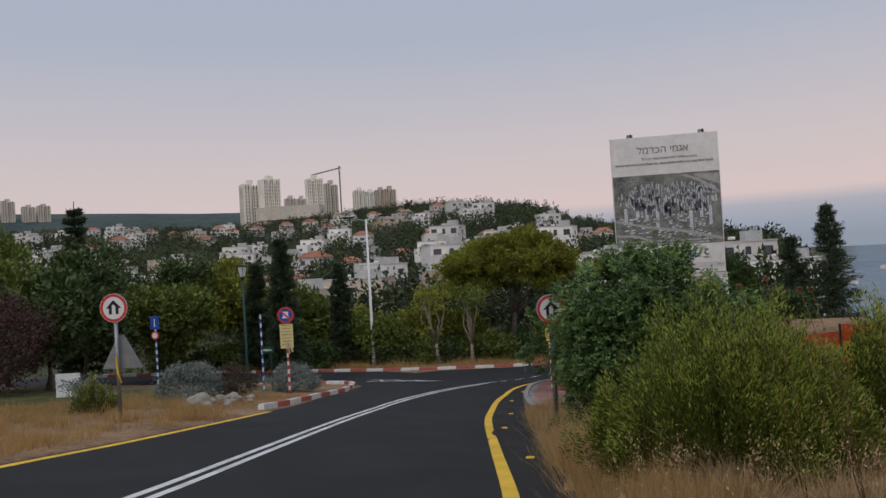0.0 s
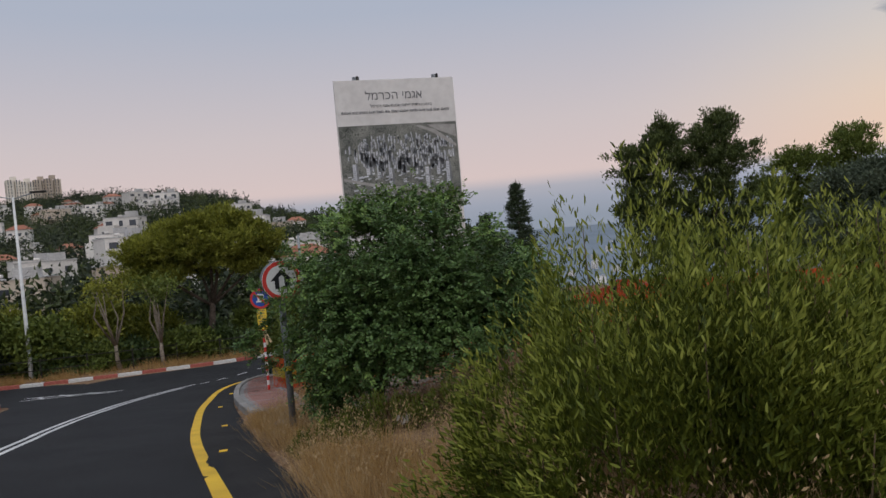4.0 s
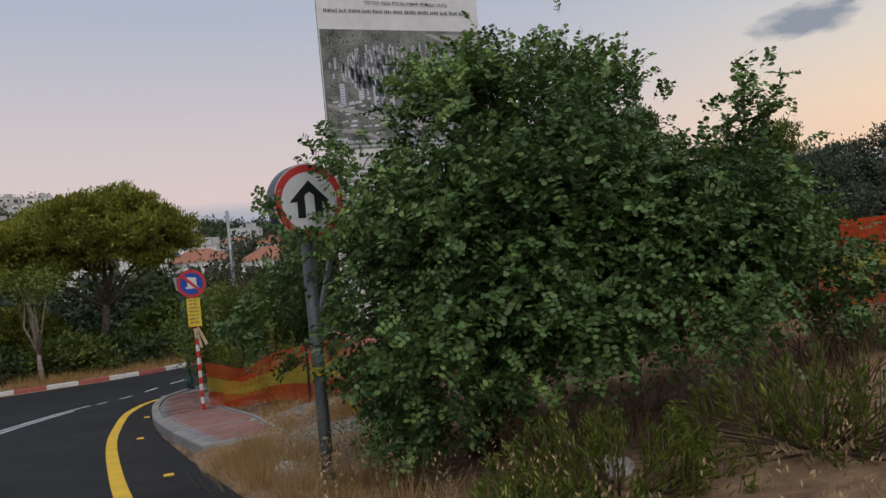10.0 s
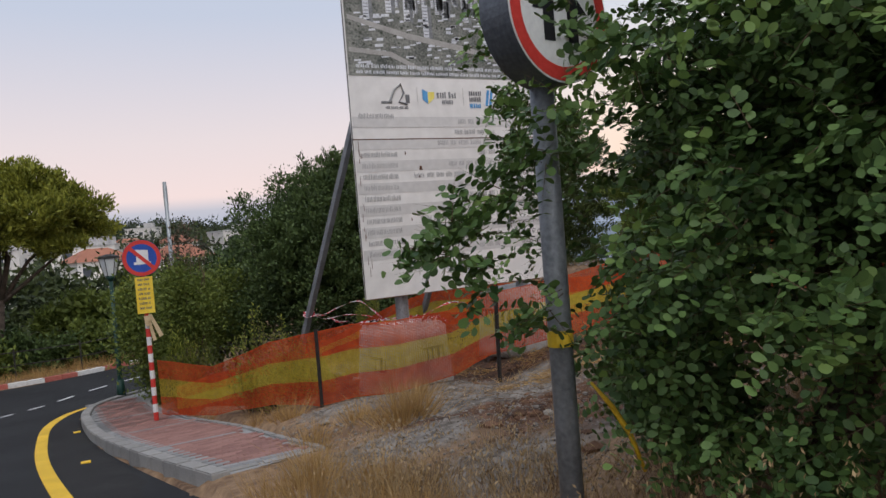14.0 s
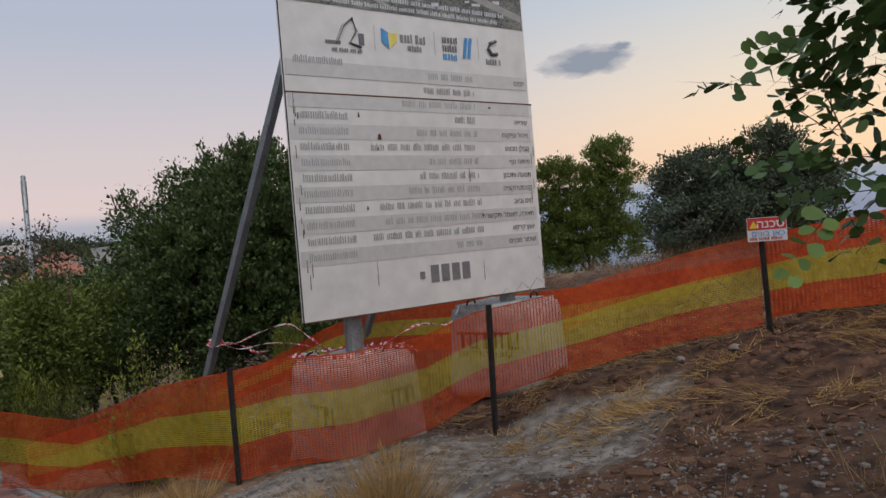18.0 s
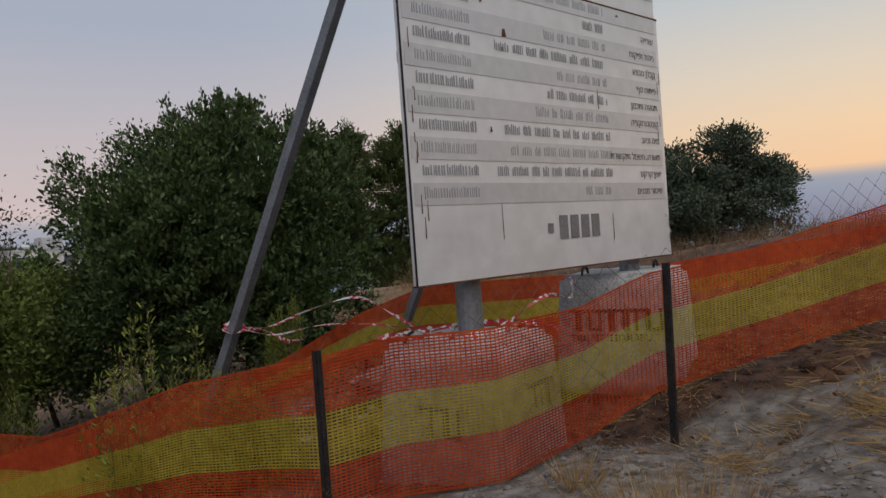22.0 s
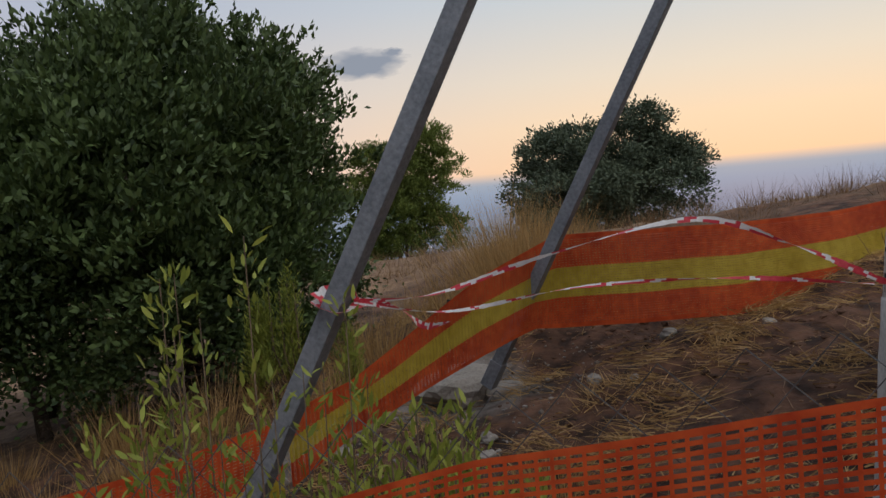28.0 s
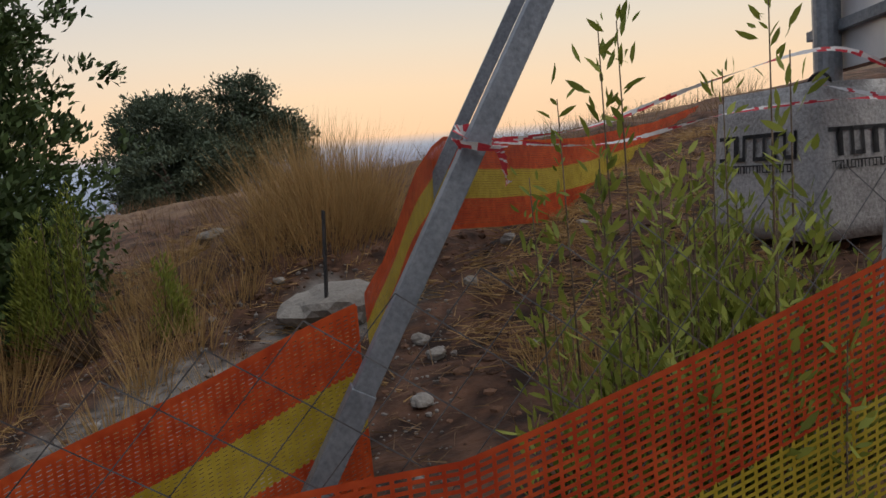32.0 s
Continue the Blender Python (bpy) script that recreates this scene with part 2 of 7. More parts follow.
def mesh_of(name, verts, faces, materials, smooth=False, index=None):
    me = bpy.data.meshes.new(name)
    me.from_pydata([tuple(v) for v in verts], [], [tuple(f) for f in faces])
    for m in materials if isinstance(materials, (list, tuple)) else [materials]:
        me.materials.append(m)
    if index is not None:
        me.polygons.foreach_set("material_index", np.asarray(index, dtype=np.int32))
    if smooth:
        me.polygons.foreach_set("use_smooth", np.ones(len(me.polygons), dtype=bool))
    me.update()
    return me


def part(name, data, material=None, parent=None, label="", smooth=False, m=None):
    """Links a bmesh or mesh as one object under a thing or a part."""
    if isinstance(data, bmesh.types.BMesh):
        me = bpy.data.meshes.new(name)
        data.to_mesh(me)
        data.free()
        if material:
            me.materials.append(material)
        if smooth:
            me.polygons.foreach_set("use_smooth", np.ones(len(me.polygons), dtype=bool))
    else:
        me = data
    ob = new(name, me)
    if parent is not None:
        ob.parent = parent
    if m is not None:
        ob.matrix_basis = m
    return tagged(ob, label=label)


def thing(name, label, category, m=None, group="", kind=""):
    ob = new(name)
    ob.empty_display_size = 0.2
    if m is not None:
        ob.matrix_basis = m
    return tagged(ob, label, category, group, kind)


def box(sx, sy, sz, x=0.0, y=0.0, z=0.0, bevel=0.0, bm=None, m=None):
    """A box whose base is centred on (x, y, z)."""
    bm = bm or bmesh.new()
    r = bmesh.ops.create_cube(bm, size=1)["verts"]
    bmesh.ops.scale(bm, vec=(sx, sy, sz), verts=r)
    bmesh.ops.translate(bm, vec=(x, y, z + sz / 2), verts=r)
    if bevel:
        es = list({e for v in r for e in v.link_edges})
        g = bmesh.ops.bevel(bm, geom=es, offset=bevel, segments=2, affect="EDGES", profile=0.6)
        r = list({v for f in g["faces"] for v in f.verts} | {v for v in r if v.is_valid})
    if m is not None:
        bmesh.ops.transform(bm, matrix=m, verts=[v for v in r if v.is_valid])
    return bm


def tube(points, radii, sides=8, closed_ends=True):
    """A round bar along points; radii one or one each."""
    pts = [Vector(p) for p in points]
    rs = list(radii) if isinstance(radii, (list, tuple)) else [radii] * len(pts)
    bm, rings = bmesh.new(), []
    for i, p in enumerate(pts):
        d = (pts[min(i + 1, len(pts) - 1)] - pts[max(i - 1, 0)]).normalized()
        q = d.to_track_quat("Z", "Y")
        rings.append([bm.verts.new(p + q @ Vector((math.cos(a) * rs[i], math.sin(a) * rs[i], 0))) for a in (2 * math.pi * k / sides for k in range(sides))])
    for a, b in zip(rings, rings[1:]):
        for k in range(sides):
            bm.faces.new((a[k], a[(k + 1) % sides], b[(k + 1) % sides], b[k]))
    if closed_ends:
        bm.faces.new(rings[0][::-1]), bm.faces.new(rings[-1])
    return bm


def disc(radius, thick, segments=40, rim=0.0):
    """A disc in the x-z plane that faces -y; its front lies at y = 0."""
    bm = bmesh.new()
    bmesh.ops.create_cone(bm, cap_ends=True, segments=segments, radius1=radius, radius2=radius, depth=thick)
    bmesh.ops.rotate(bm, matrix=Matrix.Rotation(radians(90), 3, "X"), verts=bm.verts)
    bmesh.ops.translate(bm, vec=(0, thick / 2, 0), verts=bm.verts)
    return bm


def flat(points, y=0.0, thick=0.003):
    """A thin plate in the x-z plane from its outline; its front lies at y."""
    bm = bmesh.new()
    f = bm.faces.new([bm.verts.new((px, y, pz)) for px, pz in points])
    r = bmesh.ops.extrude_face_region(bm, geom=[f])
    bmesh.ops.translate(bm, vec=(0, thick, 0), verts=[v for v in r["geom"] if isinstance(v, bmesh.types.BMVert)])
    bmesh.ops.recalc_face_normals(bm, faces=bm.faces)
    return bm


def rect(x0, z0, x1, z1, y=0.0, thick=0.003):
    return flat([(x0, z0), (x1, z0), (x1, z1), (x0, z1)], y, thick)


# ---------------------------------------------------------------- the lie of the land
ROAD_Y = [-60, -10, 14, 20, 28, 40, 60, 200]
ROAD_Z = [9.4, 2.12, -1.36, -2.12, -2.85, -3.45, -3.9, -4.0]


def bank(x, y):
    return 0.05 * np.clip(-0.5 - x, 0, 9) * np.clip((30 - y) / 10, 0, 1)


def road_z(x, y):
    return np.interp(y, ROAD_Y, ROAD_Z) + bank(x, y)


def smooth01(v):
    v = np.clip(v, 0, 1)
    return v * v * (3 - 2 * v)


def land_z(x, y):
    """Height of the ground, near and far."""
    x, y = np.asarray(x, float), np.asarray(y, float)
    near = road_z(x, y) + 0.12 * np.clip(x - 1, 0, 3) + 0.15 * np.clip(x - 4, 0, 9)
    near += 0.15 * smooth01((x - 3.2) / 2.5) * smooth01((13 - y) / 5) * smooth01((y + 4) / 6) * (1 - 0.9 * smooth01((x - 5.0) / 2.5))
    near += 0.02 * np.clip(-9 - x, 0, 30) * smooth01((32 - y) / 6)
    near -= 0.10 * np.clip(y - 37, 0, 45) * smooth01((y - 36) / 8)
    d = np.hypot(x, y + 5) + 1e-6
    b = np.degrees(np.arctan2(x, y + 5))
    top = np.interp(b, [-90, -40, -24, -18, -12, -5, -1.5, 0.5, 4, 8, 13, 18, 30], [50, 45, 43, 49, 53, 38, 31, 22, 16, 11, 6, 0, -6])
    far_at = np.interp(b, [-90, -12, -5, 5, 13, 30], [760, 720, 520, 430, 300, 250])
    hill = -8 + top * smooth01((d - 85) / (far_at - 85)) ** 0.85 - 0.06 * np.clip(d - far_at, 0, 800)
    hill = np.maximum(hill, -60)
    plain = np.maximum(-3.0 - 0.16 * np.clip(d - 45, 0, 500), -68)
    west = smooth01((b - 14) / 9)
    far = hill * (1 - west) + plain * west
    rng = np.interp(b, [-75, -60, -40, -30, -22, -12], [100, 146, 150, 146, 138, 95]) * smooth01((d - 1000) / 700) * (1 - smooth01((b + 16) / 8))
    far = far + rng
    w = smooth01((d - 44) / 45)
    # the crest on the side of the sea, past which the land falls away
    near = near - 0.09 * np.clip(x - 16, 0, 60)
    return near * (1 - w) + far * w

# ---------------------------------------------------------------- ground
def spaced(a, b, step, reach_lo, reach_hi, grow=1.13):
    mid = list(np.arange(a, b + 1e-6, step))
    s, lo = step, [a]
    while lo[-1] > -reach_lo:
        s *= grow
        lo.append(lo[-1] - s)
    s, hi = step, [mid[-1]]
    while hi[-1] < reach_hi:
        s *= grow
        hi.append(hi[-1] + s)
    return np.array(lo[:0:-1] + mid + hi[1:])


EDGE_R = [(1.6, -60), (1.25, -8), (1.05, -1), (0.83, 1.6), (0.46, 5.2), (-0.02, 10.2), (-0.3, 13.6), (-0.62, 17.2), (-0.84, 20.6), (-0.82, 23.0), (-0.45, 24.8), (0.5, 26.3), (3.0, 28.6), (8, 31.2), (20, 34.5), (60, 41)]
EDGE_L = [(-4.9, -60), (-5.35, -8), (-5.6, -1), (-5.85, 2.2), (-6.0, 5.5), (-6.35, 10.2), (-6.6, 13.6), (-6.95, 17.2), (-7.15, 20.6), (-7.6, 24.0), (-7.9, 29.5), (-6.4, 32.6), (-1.4, 33.6), (3.6, 36.2), (18, 41), (58, 48)]


def spline(points, n):
    """A smooth line of n points through the given ones."""
    p = [Vector((*q, 0)) for q in points]
    p = [2 * p[0] - p[1]] + p + [2 * p[-1] - p[-2]]
    segs, out = len(p) - 3, []
    for k in range(n):
        u = k / (n - 1) * segs
        i = min(int(u), segs - 1)
        f = u - i
        a, b, c, d = p[i], p[i + 1], p[i + 2], p[i + 3]
        out.append(0.5 * ((2 * b) + (c - a) * f + (2 * a - 5 * b + 4 * c - d) * f * f + (3 * b - a - 3 * c + d) * f ** 3))
    return [(v.x, v.y) for v in out]


NL = 300
R_LINE, L_LINE = spline(EDGE_R, NL), spline(EDGE_L, NL)
SIDE_R = spline([(-7.5, 23.6), (-8.2, 25.2), (-10, 26.4), (-20, 27.5), (-60, 29)], 60)
SIDE_L = spline([(-7.2, 32.2), (-9, 33.4), (-12, 34.0), (-20, 35.2), (-60, 37)], 60)


def loft(name, lines, lift, material, parent=None, across=6, label=""):
    """A sheet between two lines that follows the road's fall."""
    a, b = lines
    verts, faces = [], []
    for (ax, ay), (bx, by) in zip(a, b):
        for k in range(across + 1):
            f = k / across
            px, py = ax + (bx - ax) * f, ay + (by - ay) * f
            verts.append((px, py, float(road_z(px, py)) + lift))
    for i in range(len(a) - 1):
        for k in range(across):
            q = i * (across + 1) + k
            faces.append((q, q + 1, q + across + 2, q + across + 1))
    return part(name, mesh_of(name, verts, faces, material, smooth=True), None, parent, label)


def inside(poly, x, y):
    """Which of the points lie in the outline."""
    poly = np.asarray(poly)
    hit = np.zeros(x.shape, bool)
    j = len(poly) - 1
    for i in range(len(poly)):
        (xi, yi), (xj, yj) = poly[i], poly[j]
        if yi != yj:
            hit ^= ((yi > y) != (yj > y)) & (x < (xj - xi) * (y - yi) / (yj - yi) + xi)
        j = i
    return hit


ROAD_POLY = R_LINE[::4] + [R_LINE[-1]] + [L_LINE[-1]] + L_LINE[::-4]
SIDE_POLY = SIDE_R + SIDE_L[::-1]

GX, GY = spaced(-11, 12, 0.13, 4200, 4400, 1.10), spaced(-8, 37, 0.14, 900, 4400, 1.10)
gx, gy = np.meshgrid(GX, GY)
gz = land_z(gx, gy)
on_road = inside(ROAD_POLY, gx, gy) | inside(SIDE_POLY, gx, gy)
lump = np.array([noise.noise((a * 1.1, b * 1.1, 3.0)) * 0.6 + noise.noise((a * 3.4, b * 3.4, 7.0)) * 0.35 for a, b in zip(gx.ravel(), gy.ravel())]).reshape(gx.shape)
off_r = np.clip((gx - np.interp(gy, [p[1] for p in R_LINE[:200]], [p[0] for p in R_LINE[:200]])) / 2.0, 0, 1)
rough = np.where(gx > -3, off_r, np.clip((-7.5 - gx) / 4, 0, 1)) * (np.hypot(gx, gy) < 60)
gz = gz + lump * (0.03 + 0.09 * rough) * (np.hypot(gx, gy) < 60)
# broken ground where the earth was dug
dug = smooth01((gx - 3.9) / 1.2) * smooth01((gy - 12.2) / 0.8) * smooth01((11 - gx) / 2) * smooth01((22.5 - gy) / 2)
at_ = np.argwhere(dug > 0.01)
for j, i in at_:
    a, b = gx[j, i], gy[j, i]
    gz[j, i] += dug[j, i] * (0.075 * noise.noise((a * 2.6, b * 2.6, 21.0)) + 0.055 * abs(noise.noise((a * 6.0, b * 6.0, 5.0))))
# the dug earth beside the hoarding, and the crest behind it
gz += 0.62 * np.exp(-((gx - 7.0) / 1.5) ** 2 - ((gy - 20.8) / 1.1) ** 2) + 0.12 * np.exp(-((gx - 2.2) / 1.4) ** 2 - ((gy - 15.7) / 0.9) ** 2)
gz -= 0.17 * np.exp(-((gx - 3.9) / 1.0) ** 2 - ((gy - 15.4) / 0.8) ** 2)
gz -= 0.25 * np.exp(-((gx - 2.2) / 0.7) ** 2 - ((gy - 20.5) / 0.6) ** 2)
gz += 0.10 * smooth01((gx + 0.45) / 0.3) * smooth01((gy - 12.0) / 1.4) * smooth01((24 - gy) / 2) * smooth01((3.2 - gx) / 1.5) * ((gy < 14.12) | (gx > 1.02))
gz = np.where(on_road, gz - 0.10, gz)
nx, ny = len(GX), len(GY)
idx = np.arange(nx * ny).reshape(ny, nx)
quads = np.stack([idx[:-1, :-1], idx[:-1, 1:], idx[1:, 1:], idx[1:, :-1]], -1).reshape(-1, 4)
cx, cy = (gx[:-1, :-1] + gx[1:, 1:]).ravel() / 2, (gy[:-1, :-1] + gy[1:, 1:]).ravel() / 2
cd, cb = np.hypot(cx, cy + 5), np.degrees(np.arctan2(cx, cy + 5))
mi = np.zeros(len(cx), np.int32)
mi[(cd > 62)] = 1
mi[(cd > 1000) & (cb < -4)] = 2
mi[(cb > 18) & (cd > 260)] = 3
ground = part("ground", mesh_of("ground", np.stack([gx.ravel(), gy.ravel(), gz.ravel()], -1), quads, [SOIL, FAR_GREEN, FAR_RANGE_HAZE, PLAIN_HAZE], smooth=True, index=mi))
vj = np.array([noise.noise((a * 1.3, b * 1.3, 11.0)) for a, b in zip(gx.ravel(), gy.ravel())]).reshape(gx.shape)
red = smooth01((gx - 1.4 + vj) / 0.8) * smooth01((gy - 11.5 + vj) / 0.8) * smooth01((15 - gx + 2 * vj) / 4) * smooth01((26 - gy + 2 * vj) / 3)
pale = np.zeros_like(gx)
PALE_SPOTS = ((3.9, 15.15, 0.9, 0.6), (3.3, 14.2, 0.8, 0.6), (2.9, 15.3, 1.3, 0.7), (2.6, 14.6, 0.8, 0.6), (2.3, 15.6, 1.1, 0.7), (4.5, 14.6, 0.6, 0.4), (1.2, 13.4, 0.9, 0.6), (4.9, 20.1, 0.6, 0.5), (0.6, 12.2, 0.6, 0.7), (1.3, 11.9, 0.9, 0.6), (3.4, 21.0, 1.2, 0.5))
for px, py, rx, ry in PALE_SPOTS:
    pale = np.maximum(pale, smooth01((1.15 + 0.5 * vj - np.hypot((gx - px) / rx, (gy - py) / ry)) / 0.4))
lawn = smooth01((-9.5 - gx + vj) / 1.0) * smooth01((gy - 6) / 2) * smooth01((24 - gy) / 3)
att = ground.data.color_attributes.new("earth", "FLOAT_COLOR", "POINT")
att.data.foreach_set("color", np.stack([red, pale, lawn, np.ones_like(red)], -1).astype(np.float32).ravel())
tagged(ground, "dry roadside earth sloping up from the road, hills and coastal plain beyond", "ground", kind="structure")


def ground_at(x, y):
    """The height of the ground sheet at a place."""
    i, j = int(np.clip(np.searchsorted(GX, x) - 1, 0, nx - 2)), int(np.clip(np.searchsorted(GY, y) - 1, 0, ny - 2))
    u, v = (x - GX[i]) / (GX[i + 1] - GX[i]), (y - GY[j]) / (GY[j + 1] - GY[j])
    return float((gz[j, i] * (1 - u) + gz[j, i + 1] * u) * (1 - v) + (gz[j + 1, i] * (1 - u) + gz[j + 1, i + 1] * u) * v)


# ---------------------------------------------------------------- road
road = tagged(loft("road", (R_LINE, L_LINE), 0.0, ASPHALT, across=14), "freshly laid dark asphalt road bending downhill", "road", kind="structure")
part("side_road", loft("side_road", (SIDE_R, SIDE_L), -0.006, ASPHALT, across=10).data, None, road)
bpy.data.objects.remove(bpy.data.objects["side_road"])


def stripe(name, centre, wide, lift, material, parent, a=0, b=None, label=""):
    """A painted line that follows a row of points."""
    pts = centre[a:b]
    left, right = [], []
    for i, (px, py) in enumerate(pts):
        qx, qy = pts[min(i + 1, len(pts) - 1)]
        rx, ry = pts[max(i - 1, 0)]
        d = Vector((qx - rx, qy - ry)).normalized()
        left.append((px - d.y * wide / 2, py + d.x * wide / 2)), right.append((px + d.y * wide / 2, py - d.x * wide / 2))
    return loft(name, (right, left), lift, material, parent, 1, label)


YEL_R = spline([(0.85, -8), (0.62, -1), (0.33, 1.6), (-0.2, 5.33), (-0.9, 10.42), (-1.22, 14.05), (-1.42, 17.7), (-1.42, 20.8), (-1.26, 23.2), (-0.75, 25.2), (0.3, 26.6), (2.6, 29.0), (8, 31.9), (20, 35.2)], 240)
YEL_L = spline([(-5.1, -30), (-5.4, -2), (-5.7, 2.2), (-5.8, 4.8), (-6.05, 8), (-6.35, 11.6)], 80)
MID = spline([(-2.4, -40), (-2.8, -8), (-3.0, -1), (-3.1, 1.1), (-3.43, 4.34), (-3.8, 8), (-4.11, 11.7), (-4.3, 16), (-4.0, 20.9), (-2.9, 25.0), (-1.6, 27.4), (0.5, 30.4), (4, 32.8), (12, 36.2), (30, 40.5)], 300)
stripe("edge_line", YEL_R, 0.16, 0.004, YELLOW_PAINT, road, label="yellow edge line along the bend")
stripe("edge_line", YEL_L, 0.14, 0.004, YELLOW_PAINT, road)


def offset(line, d):
    out = []
    for i, (px, py) in enumerate(line):
        (qx, qy), (rx, ry) = line[min(i + 1, len(line) - 1)], line[max(i - 1, 0)]
        t = Vector((qx - rx, qy - ry)).normalized()
        out.append((px - t.y * d, py + t.x * d))
    return out


part("centre_line", stripe("centre_line_a", offset(MID, 0.10), 0.10, 0.004, WHITE_PAINT, None, 0, 205).data, None, road)
part("centre_line", stripe("centre_line_b", offset(MID, -0.10), 0.10, 0.004, WHITE_PAINT, None, 0, 196).data, None, road)
for nm in ("centre_line_a", "centre_line_b"):
    bpy.data.objects.remove(bpy.data.objects[nm])
for k in range(205, 290, 8):
    stripe("lane_dash", MID, 0.10, 0.004, WHITE_PAINT, road, k, k + 5)
# painted island at the side road
for a, b in (((-8.6, 28.3), (-5.2, 27.3)), ((-8.7, 29.2), (-5.0, 27.6)), ((-7.4, 28.9), (-6.7, 27.8)), ((-6.3, 28.4), (-5.8, 27.6)), ((-8.2, 29.0), (-7.8, 28.2))):
    stripe("island_marking", [a, ((a[0] + b[0]) / 2, (a[1] + b[1]) / 2), b], 0.13, 0.005, WHITE_PAINT, road)
# shoulder patch of older asphalt and lane reflectors
stripe("shoulder_patch", offset(YEL_R, -0.42), 0.62, 0.002, OLD_ASPHALT, road, 0, 150, "worn black shoulder with ragged edge")
for (px, py) in ((-0.62, 12.9), (-0.42, 9.0), (0.35, 4.4), (-0.98, 17.5), (-0.9, 21.4)):
    part("reflector", box(0.11, 0.09, 0.02, px, py, float(road_z(px, py)), 0.008), YELLOW_PAINT, road, "small amber road stud")

# ---------------------------------------------------------------- kerbs and pavement
def kerb_run(name, line, wide, high, materials, label, seg=0.5, into=0.0):
    """Kerb stones laid end to end along a line, each a part."""
    run = thing(name, label, "kerb", kind="structure")
    acc, cur, k = 0.0, Vector(line[0]), 0
    for nxt in line[1:]:
        nxt = Vector(nxt)
        while (nxt - cur).length >= seg:
            d = (nxt - cur).normalized()
            a, cur = cur, cur + d * seg
            mid = (a + cur) / 2
            z0, z1 = float(road_z(a.x, a.y)), float(road_z(cur.x, cur.y))
            st = part("kerb_stone", KERB_MESH[materials[(k // 2) % len(materials)]], None, run)
            st.matrix_basis = Matrix.Translation((mid.x, mid.y, (z0 + z1) / 2 - 0.06)) @ Matrix.Rotation(math.atan2(d.y, d.x), 4, "Z") @ Matrix.Rotation(-math.atan2(z1 - z0, seg), 4, "Y") @ Matrix.Diagonal((seg * 0.992, wide, high + 0.06, 1))
            k += 1
    return run


KERB_MESH = {}
for key, material in (("grey", KERB_GREY), ("red", KERB_RED), ("white", KERB_WHITE)):
    bm = box(1, 1, 1, 0, 0, 0)
    bmesh.ops.bevel(bm, geom=[e for e in bm.edges if all(v.co.z > 0.9 for v in e.verts)], offset=0.06, segments=2, affect="EDGES")
    me = bpy.data.meshes.new("kerb_stone")
    bm.to_mesh(me)
    bm.free()
    me.materials.append(material)
    KERB_MESH[key] = me
K_IN = spline([(-0.2, 14.0), (-0.45, 16.0), (-0.70, 18.6), (-0.80, 21.0), (-0.74, 23.2), (-0.40, 24.8), (0.5, 26.2), (3.0, 28.5), (8, 31.1), (18, 34)], 160)
kerb_run("kerb_inner", offset(K_IN, -0.09), 0.16, 0.15, ["grey"], "grey concrete kerb stones round the bend")
K_LEFT = spline([(-6.75, 12.2), (-6.95, 16.2), (-7.15, 20.2), (-7.6, 22.8), (-8.3, 25.0), (-10, 26.3), (-20, 27.4)], 120)
kerb_run("kerb_left", offset(K_LEFT, 0.08), 0.16, 0.14, ["white", "red"], "red and white painted kerb stones")
K_FAR = spline([(-30, 36.0), (-20, 35.3), (-12, 34.1), (-8, 33.4), (-1.4, 33.7), (3.6, 36.3), (18, 41.1)], 160)
kerb_run("kerb_far", offset(K_FAR, 0.08), 0.16, 0.14, ["white", "red"], "red and white painted kerb stones along the far side")

PAVE_IN = offset(K_IN, -0.18)
PAVE_OUT = spline([(0.85, 14.3), (0.82, 15.6), (0.80, 17.4), (0.62, 19.4), (0.52, 21.0), (0.40, 23.0), (0.75, 24.6), (1.6, 25.9), (4.0, 28.1), (9, 30.7), (19, 33.4)], 160)
pavement = tagged(loft("pavement", (PAVE_OUT, PAVE_IN), 0.105, PAVER_GREY, across=4), "small pavement of red and grey pavers at the bend", "pavement", kind="structure")
kerb_run("kerb_edging", [p for p in offset(PAVE_OUT, -0.04) if p[1] < 26], 0.08, 0.125, ["grey"], "narrow concrete edging beside the pavers")
kerb_run("kerb_edging", [(-0.22, 14.22), (0.30, 14.24), (0.88, 14.26)], 0.10, 0.12, ["grey"], "narrow concrete edging at the end of the pavers")
BRICK = {}
for key, material in (("red", PAVER), ("grey", PAVER_GREY)):
    bm = box(0.196, 0.096, 0.03, 0, 0, 0)
    bmesh.ops.bevel(bm, geom=[e for e in bm.edges if all(v.co.z > 0.02 for v in e.verts)], offset=0.006, segments=1, affect="EDGES")
    me = bpy.data.meshes.new("paver")
    bm.to_mesh(me)
    bm.free()
    me.materials.append(material)
    BRICK[key] = me
BRICKS = []
yy = 14.35
while yy < 25.0:
    lo = np.interp(yy, [p[1] for p in PAVE_IN[:70]], [p[0] for p in PAVE_IN[:70]])
    hi = np.interp(yy, [p[1] for p in PAVE_OUT[:70]], [p[0] for p in PAVE_OUT[:70]])
    row = int(round(yy / 0.1))
    xx = lo + 0.11 + (0.1 if row % 2 else 0)
    while xx < hi - 0.08:
        BRICKS.append((xx, yy, "grey" if xx - lo < 0.16 or (row % 24) < 1 else "red"))
        xx += 0.2
    yy += 0.1
random.Random(6).shuffle(BRICKS)
BRICKS.sort(key=lambda b: b[1] > 18.5)

